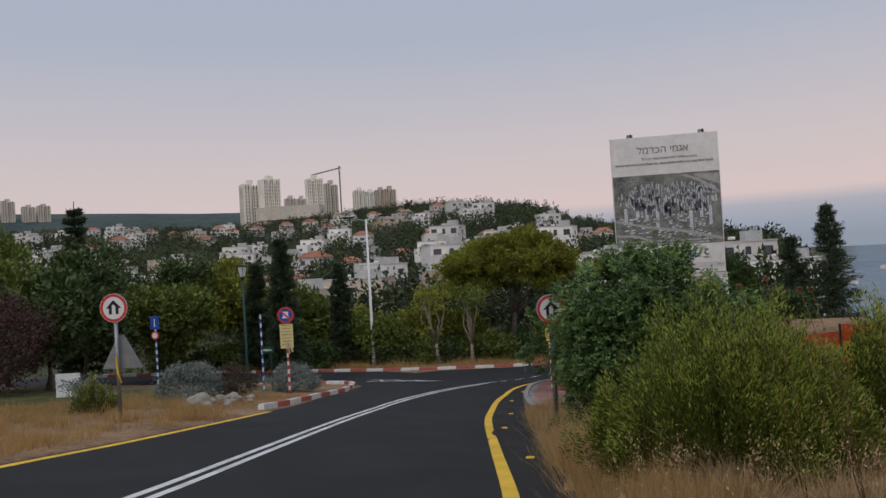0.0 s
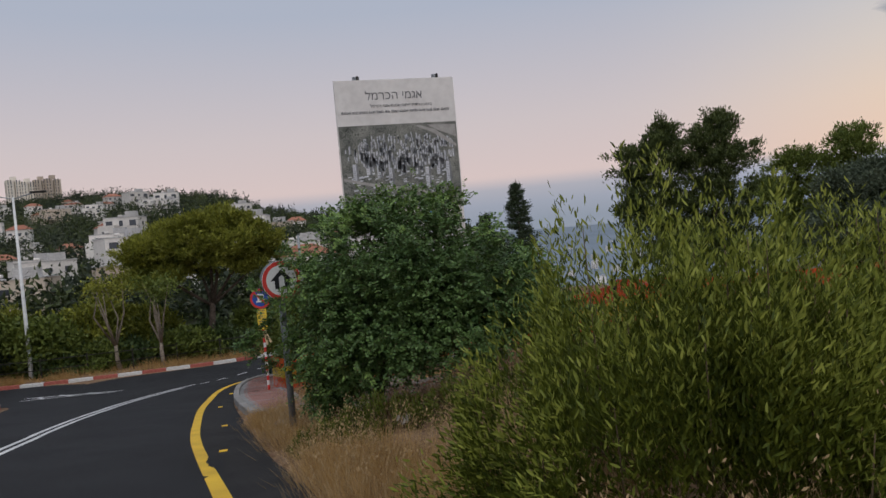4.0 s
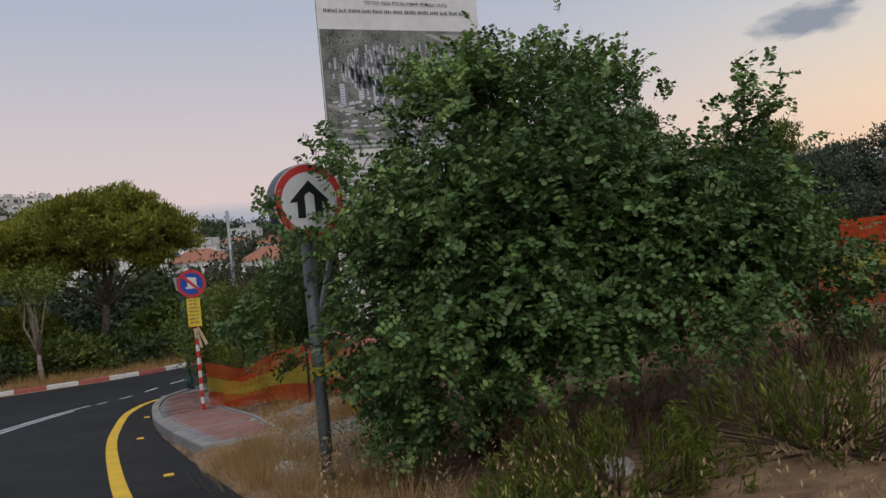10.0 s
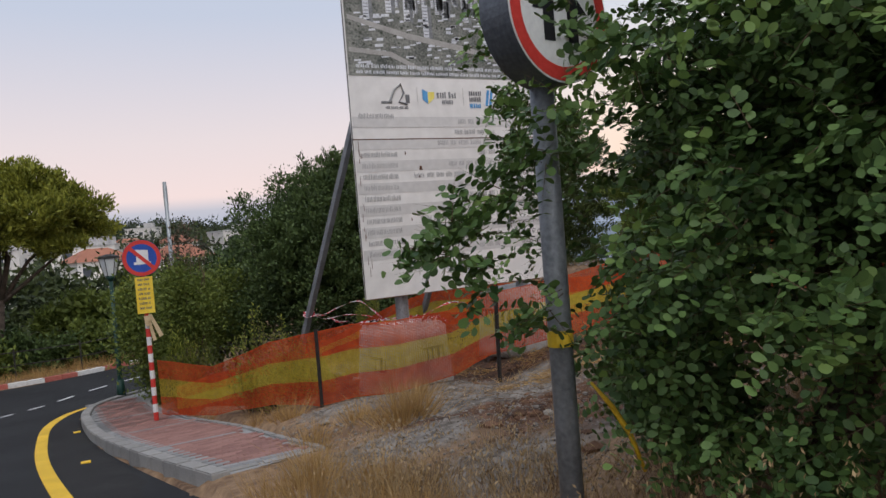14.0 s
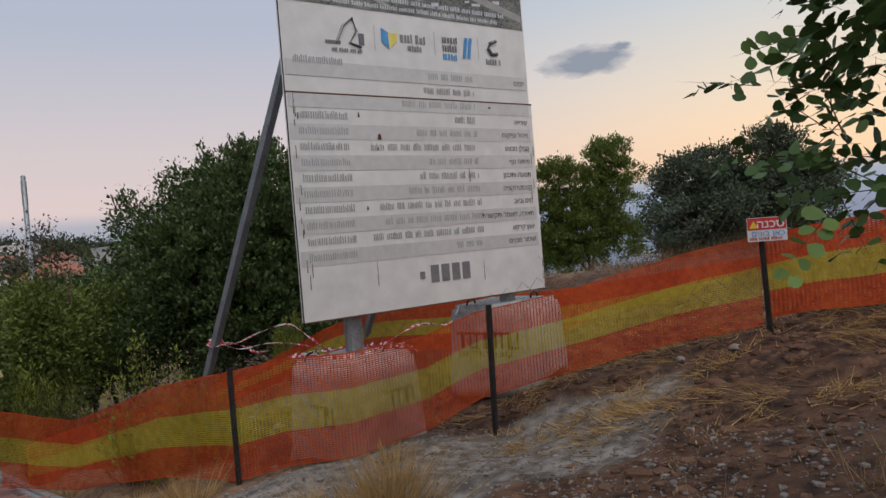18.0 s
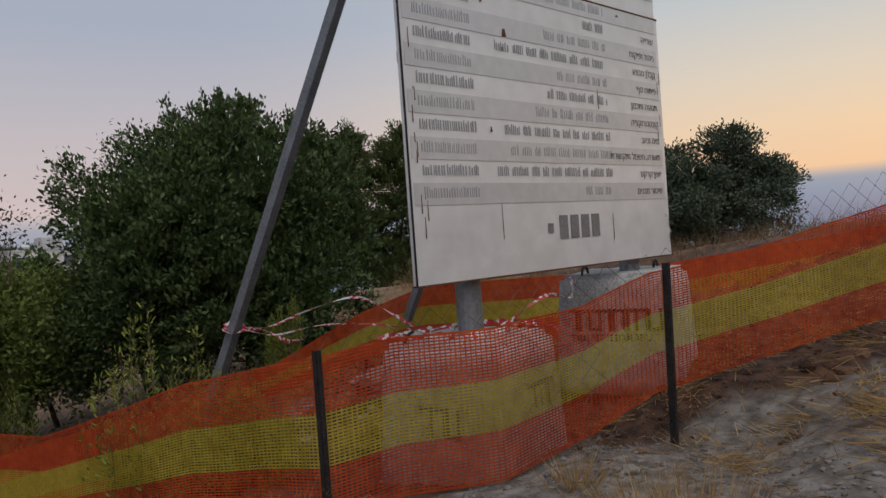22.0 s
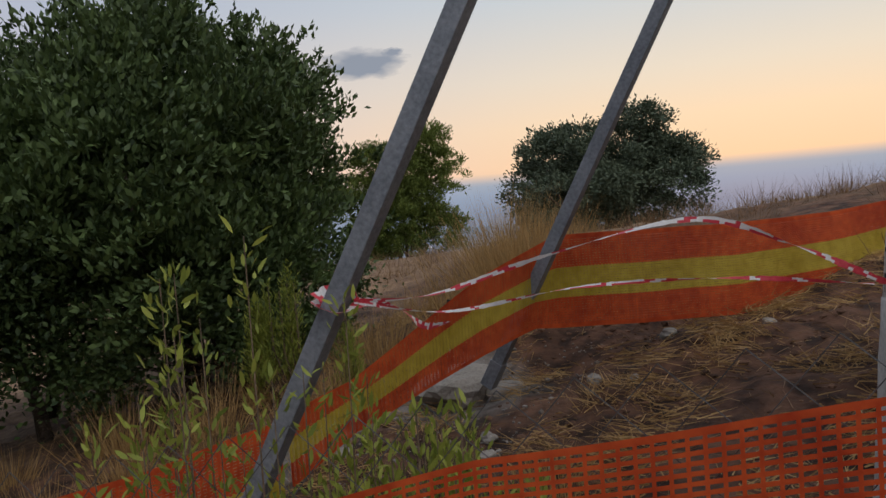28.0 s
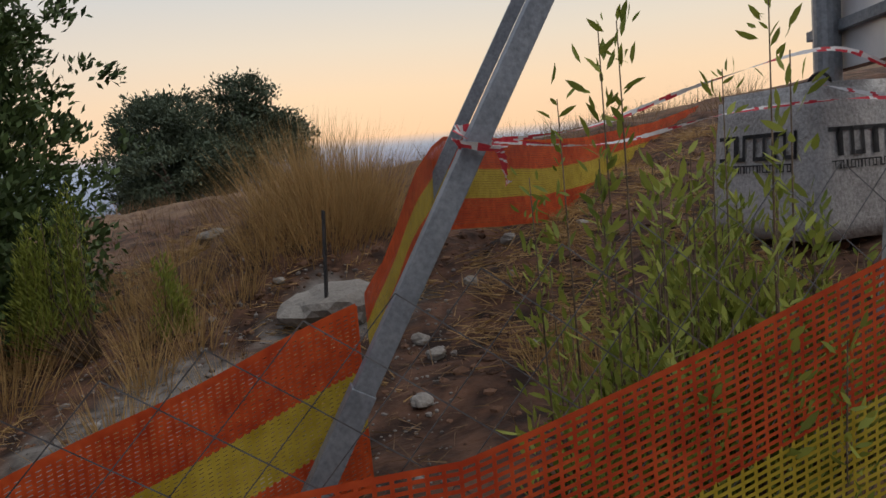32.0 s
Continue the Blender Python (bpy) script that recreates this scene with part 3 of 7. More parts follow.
# ---------------------------------------------------------------- hoarding
BX0, BX1, BY, BZ0, BZ1 = 2.38, 5.38, 16.44, -0.16, 5.87
BW, BH = BX1 - BX0, BZ1 - BZ0
hoarding = thing("hoarding", "tall white construction hoarding on two grey steel posts", "billboard", Matrix.Translation((BX0, BY, BZ0)))
SEAM = 2.07
part("lower_sheet", box(BW, 0.05, SEAM - 0.004, BW / 2, 0.027, 0, 0.004), BOARD_WHITE, hoarding, "white printed metal sheet with rust-stained edges")
part("upper_sheet", box(BW - 0.03, 0.05, BH - SEAM, BW / 2 - 0.015, 0.029, SEAM, 0.004), BOARD_WHITE, hoarding)
part("back_frame", box(BW - 0.1, 0.06, 0.07, BW / 2, 0.085, 0.25, 0.004), GREY_STEEL, hoarding)
for hz in (1.4, 2.6, 3.9, 5.2):
    part("back_frame", box(BW - 0.1, 0.06, 0.07, BW / 2, 0.085, hz, 0.004), GREY_STEEL, hoarding)
for px in (0.57, 2.55):
    top = BH + 0.10
    post = part("post", tube([(px, 0.15, -0.40), (px, 0.15, top)], 0.088, 16), STEEL, hoarding, "thick round galvanised post", smooth=False)
    part("flange", box(0.42, 0.42, 0.025, px, 0.15, -0.42, 0.004), GREY_STEEL, post)
    part("top_bracket", box(0.05, 0.05, 0.10, px + 0.02, 0.03, BH, 0.006), DARK_STEEL, hoarding)
part("edge_strip", box(0.004, 0.016, BH, -0.003, 0.012, 0), DARK_STEEL, hoarding, "rusty dark side edge")
part("edge_strip", box(BW, 0.06, 0.012, BW / 2, 0.03, -0.008, 0.002), RUST, hoarding)
part("seam", box(BW, 0.004, 0.014, BW / 2, -0.001, SEAM - 0.007), RUST, hoarding, "rusty bent seam between the sheets")


def words(text, x, z, size, material, parent, align="RIGHT", y=-0.004, name="lettering", bold=0.0):
    """Hebrew is written from right to left, so its letters are set in reverse."""
    cu = bpy.data.curves.new(name, "FONT")
    cu.body, cu.size, cu.align_x, cu.extrude, cu.offset = text[::-1], size, align, 0.001, bold
    cu.resolution_u = 3
    tmp = new("tmp_text", cu)
    me = bpy.data.meshes.new_from_object(tmp.evaluated_get(bpy.context.evaluated_depsgraph_get()))
    bpy.data.objects.remove(tmp)
    bpy.data.curves.remove(cu)
    me.transform(Matrix.Translation((x, y, z)) @ Matrix.Rotation(radians(90), 4, "X"))
    me.materials.clear()
    me.materials.append(material)
    return tagged(part(name, me, None, parent), kind="stuff")


def bars(name, x0, x1, z, high, material, parent, seed, y=-0.004, gap=0.45, thick=0.003, fill=0.62):
    """Unreadable writing: short bars in a row, as letters and words are spaced."""
    rnd, bm, x = random.Random(seed), bmesh.new(), x0
    while x < x1 - high * 0.3:
        for _ in range(rnd.randint(4, 9)):
            w = high * rnd.uniform(0.35, 0.7) * (0.62 if fill < 0.45 else 1.0)
            if x + w > x1:
                break
            h = high * rnd.choice((1, 1, 1, 0.8, 1.15))
            tmp = rect(x, z, x + w * fill, z + h, y, thick)
            me = bpy.data.meshes.new("t")
            tmp.to_mesh(me)
            tmp.free()
            bm.from_mesh(me)
            bpy.data.meshes.remove(me)
            x += w
        x += high * gap
    return tagged(part(name, bm, material, parent), kind="stuff")


# head of the board: title and two lines under it
Z_BAND = 4.93
words("אגמי הכרמל", BW - 0.84, 5.545, 0.285, INK, hoarding)
words("ביצוע עבודות פיתוח שכונת אגמי הכרמל", BW - 0.62, 5.36, 0.095, INK, hoarding, bold=0.001)
bars("small_print", 0.12, BW - 0.14, 5.215, 0.058, INK, hoarding, 5)

# the printed picture: an aerial view of white towers on a wooded slope
Z_PIC0 = 2.90
PIC_GREEN = mat("print_green", (0.055, 0.063, 0.058), (0.29, 0.295, 0.27), 3.0, 0.5, 0.0, fine=12)
PIC_PALE = mat("print_pale", (0.46, 0.48, 0.54), (0.72, 0.74, 0.79), 3.0, 0.5, 0.0, fine=14)
PIC_GREY = mat("print_grey", (0.12, 0.13, 0.145), (0.26, 0.27, 0.285), 6.0, 0.5, 0.0)
PIC_ROAD = mat("print_road", (0.30, 0.29, 0.28), (0.42, 0.41, 0.40), 6.0, 0.5, 0.0)
pic = part("printed_picture", rect(0.02, Z_PIC0, BW - 0.05, Z_BAND, -0.003, 0.003), PIC_GREEN, hoarding, "printed grey-green aerial picture of a new tower district")
rnd = random.Random(4)


def joined_rects(name, rects, material, parent, y):
    v, f = [], []
    for x0, z0, x1, z1, sk in rects:
        n = len(v)
        v += [(x0, y, z0), (x1, y, z0 + sk), (x1, y, z1 + sk), (x0, y, z1)]
        f.append((n, n + 1, n + 2, n + 3))
    return tagged(part(name, mesh_of(name, v, f, material), None, parent), kind="stuff")


pal, gry, grn = [], [], []
for k in range(330):
    u, w = rnd.random(), rnd.random()
    px = 0.12 + 2.7 * u
    pz = 3.72 + 0.85 * w
    if abs(px - 1.55) / 1.35 + abs(pz - 4.2) / 0.75 > 1.05 + 0.2 * rnd.random():
        continue
    big = 1.0 + (4.3 - pz) * 0.9
    h, wd = rnd.uniform(0.06, 0.20) * big, rnd.uniform(0.022, 0.04) * big
    pal.append((px, pz, px + wd, pz + h, 0.004))
    gry.append((px + wd, pz + 0.004, px + wd * 1.6, pz + h, -0.012))
    for q in range(int(h / 0.03)):
        gry.append((px + 0.003, pz + 0.012 + q * 0.03, px + wd - 0.003, pz + 0.02 + q * 0.03, 0.003))
for k in range(9):
    px, pz, h = 0.30 + 0.29 * k + rnd.uniform(-0.06, 0.06), rnd.uniform(3.35, 3.75), rnd.uniform(0.34, 0.55)
    pal.append((px, pz, px + 0.085, pz + h, 0.006))
    gry.append((px + 0.085, pz + 0.006, px + 0.135, pz + h, -0.03))
    for q in range(int(h / 0.045)):
        gry.append((px + 0.008, pz + 0.02 + q * 0.045, px + 0.077, pz + 0.03 + q * 0.045, 0.005))
for k in range(120):
    px, pz = rnd.uniform(0.1, 2.6), rnd.uniform(3.0, 3.75)
    pal.append((px, pz, px + rnd.uniform(0.05, 0.13), pz + rnd.uniform(0.015, 0.04), 0.01))
for k in range(420):
    px, pz = rnd.uniform(0.05, 2.85), rnd.uniform(2.93, 4.88)
    s = rnd.uniform(0.012, 0.035)
    grn.append((px, pz, px + s, pz + s, 0))
joined_rects("printed_wood", grn, mat("print_dark_green", (0.035, 0.045, 0.035), (0.09, 0.10, 0.08), 6.0, 0.5, 0.0), pic, -0.0036)
joined_rects("printed_tower", pal, PIC_PALE, pic, -0.0040)
joined_rects("printed_shade", gry, PIC_GREY, pic, -0.0044)
for pts in ([(0.05, 3.62), (0.9, 3.40), (1.8, 3.26), (2.93, 2.98), (2.93, 3.06), (1.8, 3.34), (0.9, 3.48), (0.05, 3.68)], [(0.04, 3.20), (0.6, 3.16), (1.1, 2.96), (1.2, 2.96), (0.65, 3.22), (0.04, 3.26)], [(1.9, 4.86), (2.3, 4.70), (2.9, 4.30), (2.93, 4.36), (2.4, 4.76), (2.0, 4.88)], [(2.2, 4.88), (2.5, 4.72), (2.93, 4.55), (2.93, 4.86)]):
    part("printed_road", flat(pts, -0.0048, 0.0004), PIC_ROAD, pic)
bars("small_print", 0.12, BW - 0.3, 3.00, 0.045, PIC_PALE, hoarding, 17, y=-0.0056, thick=0.0004)
bars("small_print", 0.12, BW - 0.4, 2.925, 0.04, PIC_PALE, hoarding, 18, y=-0.0056, thick=0.0004)

# four plain emblems
bm = tube([(0.56, -0.006, 2.56), (0.64, -0.006, 2.72), (0.74, -0.006, 2.80), (0.78, -0.006, 2.68), (0.70, -0.006, 2.56), (0.82, -0.006, 2.53)], 0.014, 6)
part("emblem", bm, INK, hoarding, "dark looped emblem")
part("emblem", rect(0.44, 2.54, 0.60, 2.57, -0.004), INK, hoarding)
part("emblem", rect(0.80, 2.55, 0.86, 2.66, -0.004), INK, hoarding)
bars("small_print", 0.50, 0.84, 2.47, 0.035, INK_PALE, hoarding, 31)
part("emblem", flat([(1.06, 2.60), (1.14, 2.54), (1.14, 2.70), (1.06, 2.74)], -0.004), INK_BLUE, hoarding, "blue and yellow folded emblem")
part("emblem", flat([(1.14, 2.54), (1.24, 2.62), (1.24, 2.70), (1.14, 2.70)], -0.004), INK_YELLOW, hoarding)
bars("small_print", 1.28, 1.60, 2.62, 0.075, INK_PALE, hoarding, 32)
bars("small_print", 1.36, 1.56, 2.54, 0.05, INK_PALE, hoarding, 33)
for k in range(3):
    bars("small_print", 1.80, 2.03, 2.66 - k * 0.085, 0.06, INK if k < 2 else INK_BLUE, hoarding, 34 + k)
part("emblem", flat([(2.06, 2.52), (2.10, 2.52), (2.14, 2.74), (2.10, 2.74)], -0.004), INK_BLUE, hoarding, "light blue slanted emblem")
part("emblem", flat([(2.12, 2.52), (2.16, 2.52), (2.20, 2.74), (2.16, 2.74)], -0.004), INK_BLUE, hoarding)
bm = tube([(2.53, -0.006, 2.74), (2.45, -0.006, 2.71), (2.42, -0.006, 2.65), (2.46, -0.006, 2.59), (2.54, -0.006, 2.60)], 0.022, 6)
part("emblem", bm, INK, hoarding, "dark open ring emblem")
bars("small_print", 2.38, 2.62, 2.48, 0.06, INK_PALE, hoarding, 39)
for px in (0.98, 1.70, 2.28):
    part("divider", rect(px, 2.52, px + 0.004, 2.76, -0.003), BOARD_BAND, hoarding)

# lines of writing: who builds what, on white and grey bands
ROLES = ["יזמים", "", "", "עירייה", "ניהול ופיקוח", "קבלן מבצע", "פיתוח נוף", "תנועה ותכנון", "קונסטרוקציה", "מים וביוב", "תאורה, חשמל ותקשורת", "יועץ קרקע", "שימור מבנים"]
STEP = 0.144
for k, role in enumerate(ROLES):
    z = 2.27 - k * STEP
    if k % 2 == 0:
        part("grey_band", rect(0.015, z - 0.045, BW - 0.05, z + 0.095, -0.0016, 0.002), BOARD_BAND, hoarding)
    if role:
        words(role, BW - 0.09, z, 0.078, INK, hoarding)
    bars("company_line", BW - 0.86 - (0.55, 0.62, 0.9, 0.25, 0.75, 1.3, 0.62, 0.75, 0.9, 1.25, 1.2, 1.35, 0.35)[k], BW - 0.82, z, 0.062, INK_FAINT, hoarding, 60 + k, gap=0.55, fill=0.42)
    if k not in (1, 2):
        bars("number_line", 0.10, 0.62, z + (0.07 if k == 0 else 0), 0.062, INK_FAINT, hoarding, 80 + k, gap=0.12, fill=0.42)
for k in range(5):
    part("number_bar", rect(1.29 + 0.135 * k, 0.22 if k else 0.27, 1.29 + 0.135 * k + (0.10 if k else 0.06), 0.395 if k else 0.34, -0.004), INK_PALE, hoarding)
rnd = random.Random(9)
for k in range(26):
    x, z, h = rnd.choice((0.03, 0.05, 2.9)) + rnd.random() * 0.08, rnd.uniform(0.0, 2.0), rnd.uniform(0.02, 0.14)
    part("rust_mark", flat([(x, z), (x + 0.008, z), (x + 0.006, z + h), (x + 0.002, z + h)], -0.0035, 0.001), RUST, hoarding)
for x, z, w, h in ((0.72, 1.86, 0.02, 0.05), (0.92, 1.65, 0.05, 0.06), (0.90, 1.55, 0.035, 0.03), (0.74, 0.98, 0.02, 0.04), (2.02, 1.22, 0.01, 0.16), (2.12, 0.18, 0.008, 0.22), (0.80, 0.25, 0.006, 0.25), (2.35, 2.0, 0.04, 0.02)):
    part("scratch", flat([(x, z), (x + w, z + 0.004), (x + w * 0.7, z + h), (x + w * 0.2, z + h * 0.9)], -0.0036, 0.001), RUST, hoarding)

# braces behind it
def brace(foot, head, sleeve):
    b = thing("brace", "slanting grey square steel prop behind the hoarding", "prop", group="hoarding props")
    d = Vector(head) - Vector(foot)
    q = Matrix.Translation(foot) @ d.to_track_quat("Z", "Y").to_matrix().to_4x4()
    part("bar", box(0.085, 0.085, d.length, 0, 0, 0, 0.006), GREY_STEEL, b, m=q)
    part("sleeve", box(0.098, 0.098, sleeve, 0, 0, 0, 0.004), GREY_STEEL, b, m=q)
    part("head_plate", box(0.16, 0.02, 0.2, 0, 0, 0, 0.004), GREY_STEEL, b, m=Matrix.Translation(Vector(head) - Vector((0, 0, 0.1))))
    return b


brace((2.24, 19.92, -2.20), (2.99, 16.80, 3.45), 0.92)
brace((4.66, 19.70, -1.42), (4.96, 16.80, 3.75), 0.2)

# concrete blocks under the posts
def block(cx, cy, z0, size, high, turn, label):
    ob = thing("concrete_block", label, "concrete block", Matrix.Translation((cx, cy, z0)) @ Matrix.Rotation(radians(turn), 4, "Z"), "blocks under the hoarding")
    bm = bmesh.new()
    bmesh.ops.create_cube(bm, size=1)
    for v in bm.verts:
        t = 0.44 if v.co.z > 0 else 0.5
        v.co = Vector((math.copysign(t, v.co.x) * size, math.copysign(t, v.co.y) * size, (v.co.z + 0.5) * high))
    bmesh.ops.bevel(bm, geom=[e for e in bm.edges if not all(v.co.z < 0.01 for v in e.verts)], offset=0.05, segments=3, affect="EDGES")
    bmesh.ops.subdivide_edges(bm, edges=[e for e in bm.edges if e.calc_length() > 0.3], cuts=7, use_grid_fill=True)
    for v in bm.verts:
        v.co += Vector((0.010 * noise.noise(v.co * 5), 0.010 * noise.noise(v.co * 5 + Vector((9, 0, 0))), 0.012 * noise.noise(v.co * 4)))
    part("block_body", bm, CONCRETE, ob, smooth=True)
    for sx, sy in ((-0.3, 0.25), (0.3, -0.2)):
        bm = tube([(sx * size + 0.09 * math.cos(a), sy * size, high + 0.07 * math.sin(a) - 0.01) for a in np.linspace(0, math.pi, 9)], 0.011, 8)
        part("lifting_loop", bm, DARK_STEEL, ob, smooth=True)
    return ob


B1 = block(2.93, 16.60, -1.52, 0.98, 0.98, 12, "pale weathered concrete block with graffiti, holding the post")
B2 = block(4.965, 16.67, -1.24, 1.04, 0.98, 20, "pale weathered concrete block with sprayed black writing")
SPRAY = mat("spray_paint", (0.012, 0.012, 0.014), (0.05, 0.05, 0.05), 14.0, 0.8, 0.0)
SPRAY_BLUE = mat("spray_blue", (0.05, 0.08, 0.16), (0.12, 0.15, 0.22), 14.0, 0.8, 0.0)


def sprayed(parent, turn, half, rows, material, seed):
    """Sprayed strokes on one upright face of a block."""
    rnd = random.Random(seed)
    for x0, x1, z, high in rows:
        x = x0
        while x < x1:
            w = high * rnd.uniform(0.45, 0.8)
            bm = bmesh.new()
            for a, b in rnd.choice((((0, 1), (1, 1)), ((0, 0), (0, 1)), ((1, 1), (1, 0)))), ((0, 1), (1, 1)) if rnd.random() < 0.7 else ((0, 0), (1, 0)), ((1, 0), (1, 1)):
                p, q = Vector((x + a[0] * w * 0.75, 0, z + a[1] * high)), Vector((x + b[0] * w * 0.75, 0, z + b[1] * high))
                d, t = (q - p).normalized(), high * 0.09
                s = Vector((d.z, 0, -d.x)) * t
                lean = 0.06 * 2 / 0.98
                bm.faces.new([bm.verts.new((c.x, -(half - 0.06 * (c.z / 0.98)) - 0.012, c.z)) for c in (p - s - d * t, q - s + d * t, q + s + d * t, p + s - d * t)])
            part("sprayed_letter", bm, material, parent, m=Matrix.Rotation(radians(turn), 4, "Z"))
            x += w
        

sprayed(B2, -90, 0.52, [(-0.36, 0.34, 0.53, 0.15), (-0.36, 0.3, 0.44, 0.045)], SPRAY, 3)
sprayed(B2, 180, 0.52, [(-0.36, 0.34, 0.53, 0.15), (-0.36, 0.3, 0.44, 0.045)], SPRAY, 4)
sprayed(B1, -90, 0.49, [(-0.10, 0.2, 0.42, 0.16)], SPRAY_BLUE, 5)
sprayed(B1, 0, 0.49, [(-0.05, 0.22, 0.52, 0.14)], SPRAY_BLUE, 6)


# ---------------------------------------------------------------- road signs
def sign_base(name, label, x, y, z, turn=0.0, group=""):
    return thing(name, label, "road sign", Matrix.Translation((x, y, z)) @ Matrix.Rotation(radians(turn), 4, "Z"), group)


def ring(r0, r1, y, segs=40):
    bm = bmesh.new()
    a = [bm.verts.new((r0 * math.cos(t), y, r0 * math.sin(t))) for t in (2 * math.pi * k / segs for k in range(segs))]
    b = [bm.verts.new((r1 * math.cos(t), y, r1 * math.sin(t))) for t in (2 * math.pi * k / segs for k in range(segs))]
    for k in range(segs):
        bm.faces.new((a[k], a[(k + 1) % segs], b[(k + 1) % segs], b[k]))
    return bm




def merge_sign(x, y, z, head, turn, deep, pole_r, pole_mat, label, tri_back=False):
    s = sign_base("round_sign", label, x, y, z, turn, "round lane signs")
    part("pole", tube([(0, 0.13 if deep > 0.1 else 0.05, -0.1), (0, 0.13 if deep > 0.1 else 0.05, head + 0.1)], pole_r, 14), pole_mat, s, smooth=True)
    plate = part("plate", disc(0.30, deep, 48), SIGN_BACK, s, "round plate with a black arrow in a red ring", m=Matrix.Translation((0, 0, head)))
    part("white_face", disc(0.297, 0.002, 48), SIGN_WHITE, plate, m=Matrix.Translation((0, -0.003, 0)))
    part("red_ring", ring(0.232, 0.290, -0.0045), SIGN_RED, plate)
    bm = bmesh.new()
    for poly in ([(-0.105, -0.13), (-0.04, -0.13), (-0.04, 0.045), (-0.105, 0.02)], [(0.04, -0.13), (0.105, -0.13), (0.105, 0.02), (0.04, 0.045)], [(-0.17, -0.005), (-0.105, -0.005), (0, 0.075), (0, 0.165)], [(0.17, -0.005), (0, 0.165), (0, 0.075), (0.105, -0.005)]):
        bm.faces.new([bm.verts.new((px, -0.005, pz)) for px, pz in poly])
    bmesh.ops.recalc_face_normals(bm, faces=bm.faces)
    part("arrow", bm, SIGN_BLACK, plate)
    if deep > 0.1:
        part("tape_band", tube([(0, 0.13, head - 1.40), (0, 0.13, head - 1.33)], pole_r + 0.004, 14), SIGN_YELLOW, s, "yellow tape wound round the pole")
    part("clamp", box(0.16, 0.05, 0.04, 0, deep * 0.5 + 0.02, head - 0.12, 0.006), STEEL, s)
    if tri_back:
        t = flat([(-0.44, -0.42), (0.44, -0.42), (0.06, 0.28), (-0.06, 0.28)], 0.12, 0.02)
        part("triangle_plate", t, mat("sign_rear", (0.20, 0.21, 0.22), (0.28, 0.29, 0.30), 5, 0.5, 0.1, metal=0.4), s, "grey back of a triangular sign", m=Matrix.Translation((0.06, 0, head - 0.85)))
        bm = tube([(0.03, -0.06, head - 1.0), (0.07, -0.09, head - 1.35), (0.13, -0.07, head - 1.55)], [0.012, 0.02, 0.008], 6)
        part("ribbon", bm, YELLOW_PAINT, s, "yellow ribbon tied to the pole")
    return s


merge_sign(0.59, 9.98, -0.84, 2.41, 10, 0.16, 0.052, GREY_STEEL, "deep round lane sign on a grey pole, half covered by leaves")
merge_sign(-8.35, 8.6, -0.20, 2.32, 4, 0.03, 0.038, STEEL, "round lane sign on a thin steel pole above dry grass", True)


def parking_sign(x, y, z, head, turn, label, plate_w=0.13, plate_h=0.58, plate_mat=SIGN_YELLOW):
    s = sign_base("parking_sign", label, x, y, z, turn, "parking signs")
    lo, n = 0.0, 12
    for k in range(n):
        a, b = head * 0.62 * k / n, head * 0.62 * (k + 1) / n
        part("stripe", tube([(0, 0.05, a), (0, 0.05, b)], 0.038, 12, False), SIGN_RED if k % 2 == 0 else SIGN_WHITE, s, smooth=True)
    part("pole", tube([(0, 0.05, head * 0.62), (0, 0.05, head + 0.2)], 0.036, 12), SIGN_RED, s, smooth=True)
    plate = part("plate", disc(0.29, 0.03, 48), SIGN_BACK, s, "blue no-parking disc with red ring", m=Matrix.Translation((0, 0, head)))
    part("blue_face", disc(0.287, 0.002, 48), SIGN_BLUE, plate, m=Matrix.Translation((0, -0.003, 0)))
    part("red_ring", ring(0.225, 0.285, -0.0045), SIGN_RED, plate)
    part("white_mark", flat([(-0.12, -0.10), (0.13, -0.10), (0.13, -0.06), (0.10, -0.06), (0.10, 0.12), (-0.08, 0.14), (-0.08, -0.06), (-0.12, -0.06)], -0.0050, 0.001), SIGN_WHITE, plate)
    part("red_slash", flat([(-0.18, 0.14), (-0.14, 0.18), (0.18, -0.14), (0.14, -0.18)], -0.0066, 0.001), SIGN_RED, plate)
    tag = part("plate_below", rect(-plate_w, head - 0.30 - plate_h, plate_w, head - 0.30, 0.0, 0.01), plate_mat, s, "yellow plate with lines of small writing")
    for k in range(7):
        bars("small_print", -plate_w * 0.7, plate_w * 0.7, head - 0.36 - k * plate_h * 0.13, 0.035, INK, tag, 200 + k, y=-0.003, thick=0.002)
    bm = bmesh.new()
    for pts in ([(0.02, -0.9), (0.16, -1.28), (0.22, -1.25), (0.07, -0.9)], [(-0.05, -0.92), (0.06, -0.92), (0.04, -1.08), (-0.03, -1.08)], [(0.0, -1.0), (0.06, -1.33), (0.11, -1.31), (0.05, -1.0)]):
        bm.faces.new([bm.verts.new((px, -0.03 - 0.03 * (-0.9 - pz), head + pz)) for px, pz in pts])
    r = bmesh.ops.extrude_face_region(bm, geom=list(bm.faces))
    bmesh.ops.translate(bm, vec=(0, 0.006, 0), verts=[v for v in r["geom"] if isinstance(v, bmesh.types.BMVert)])
    part("torn_tape", bm, PLASTIC_CREAM, s, "torn cream tape tied round the pole")
    return s


parking_sign(0.20, 20.20, -2.02, 2.61, -6, "no-parking sign on a red and white striped pole")
parking_sign(-8.75, 19.0, -1.62, 2.72, 12, "no-parking sign with a large pale yellow plate on a striped pole", 0.225, 0.84, mat("plate_pale_yellow", (0.60, 0.50, 0.20), (0.72, 0.62, 0.30), 5.0, 0.5, 0.05))

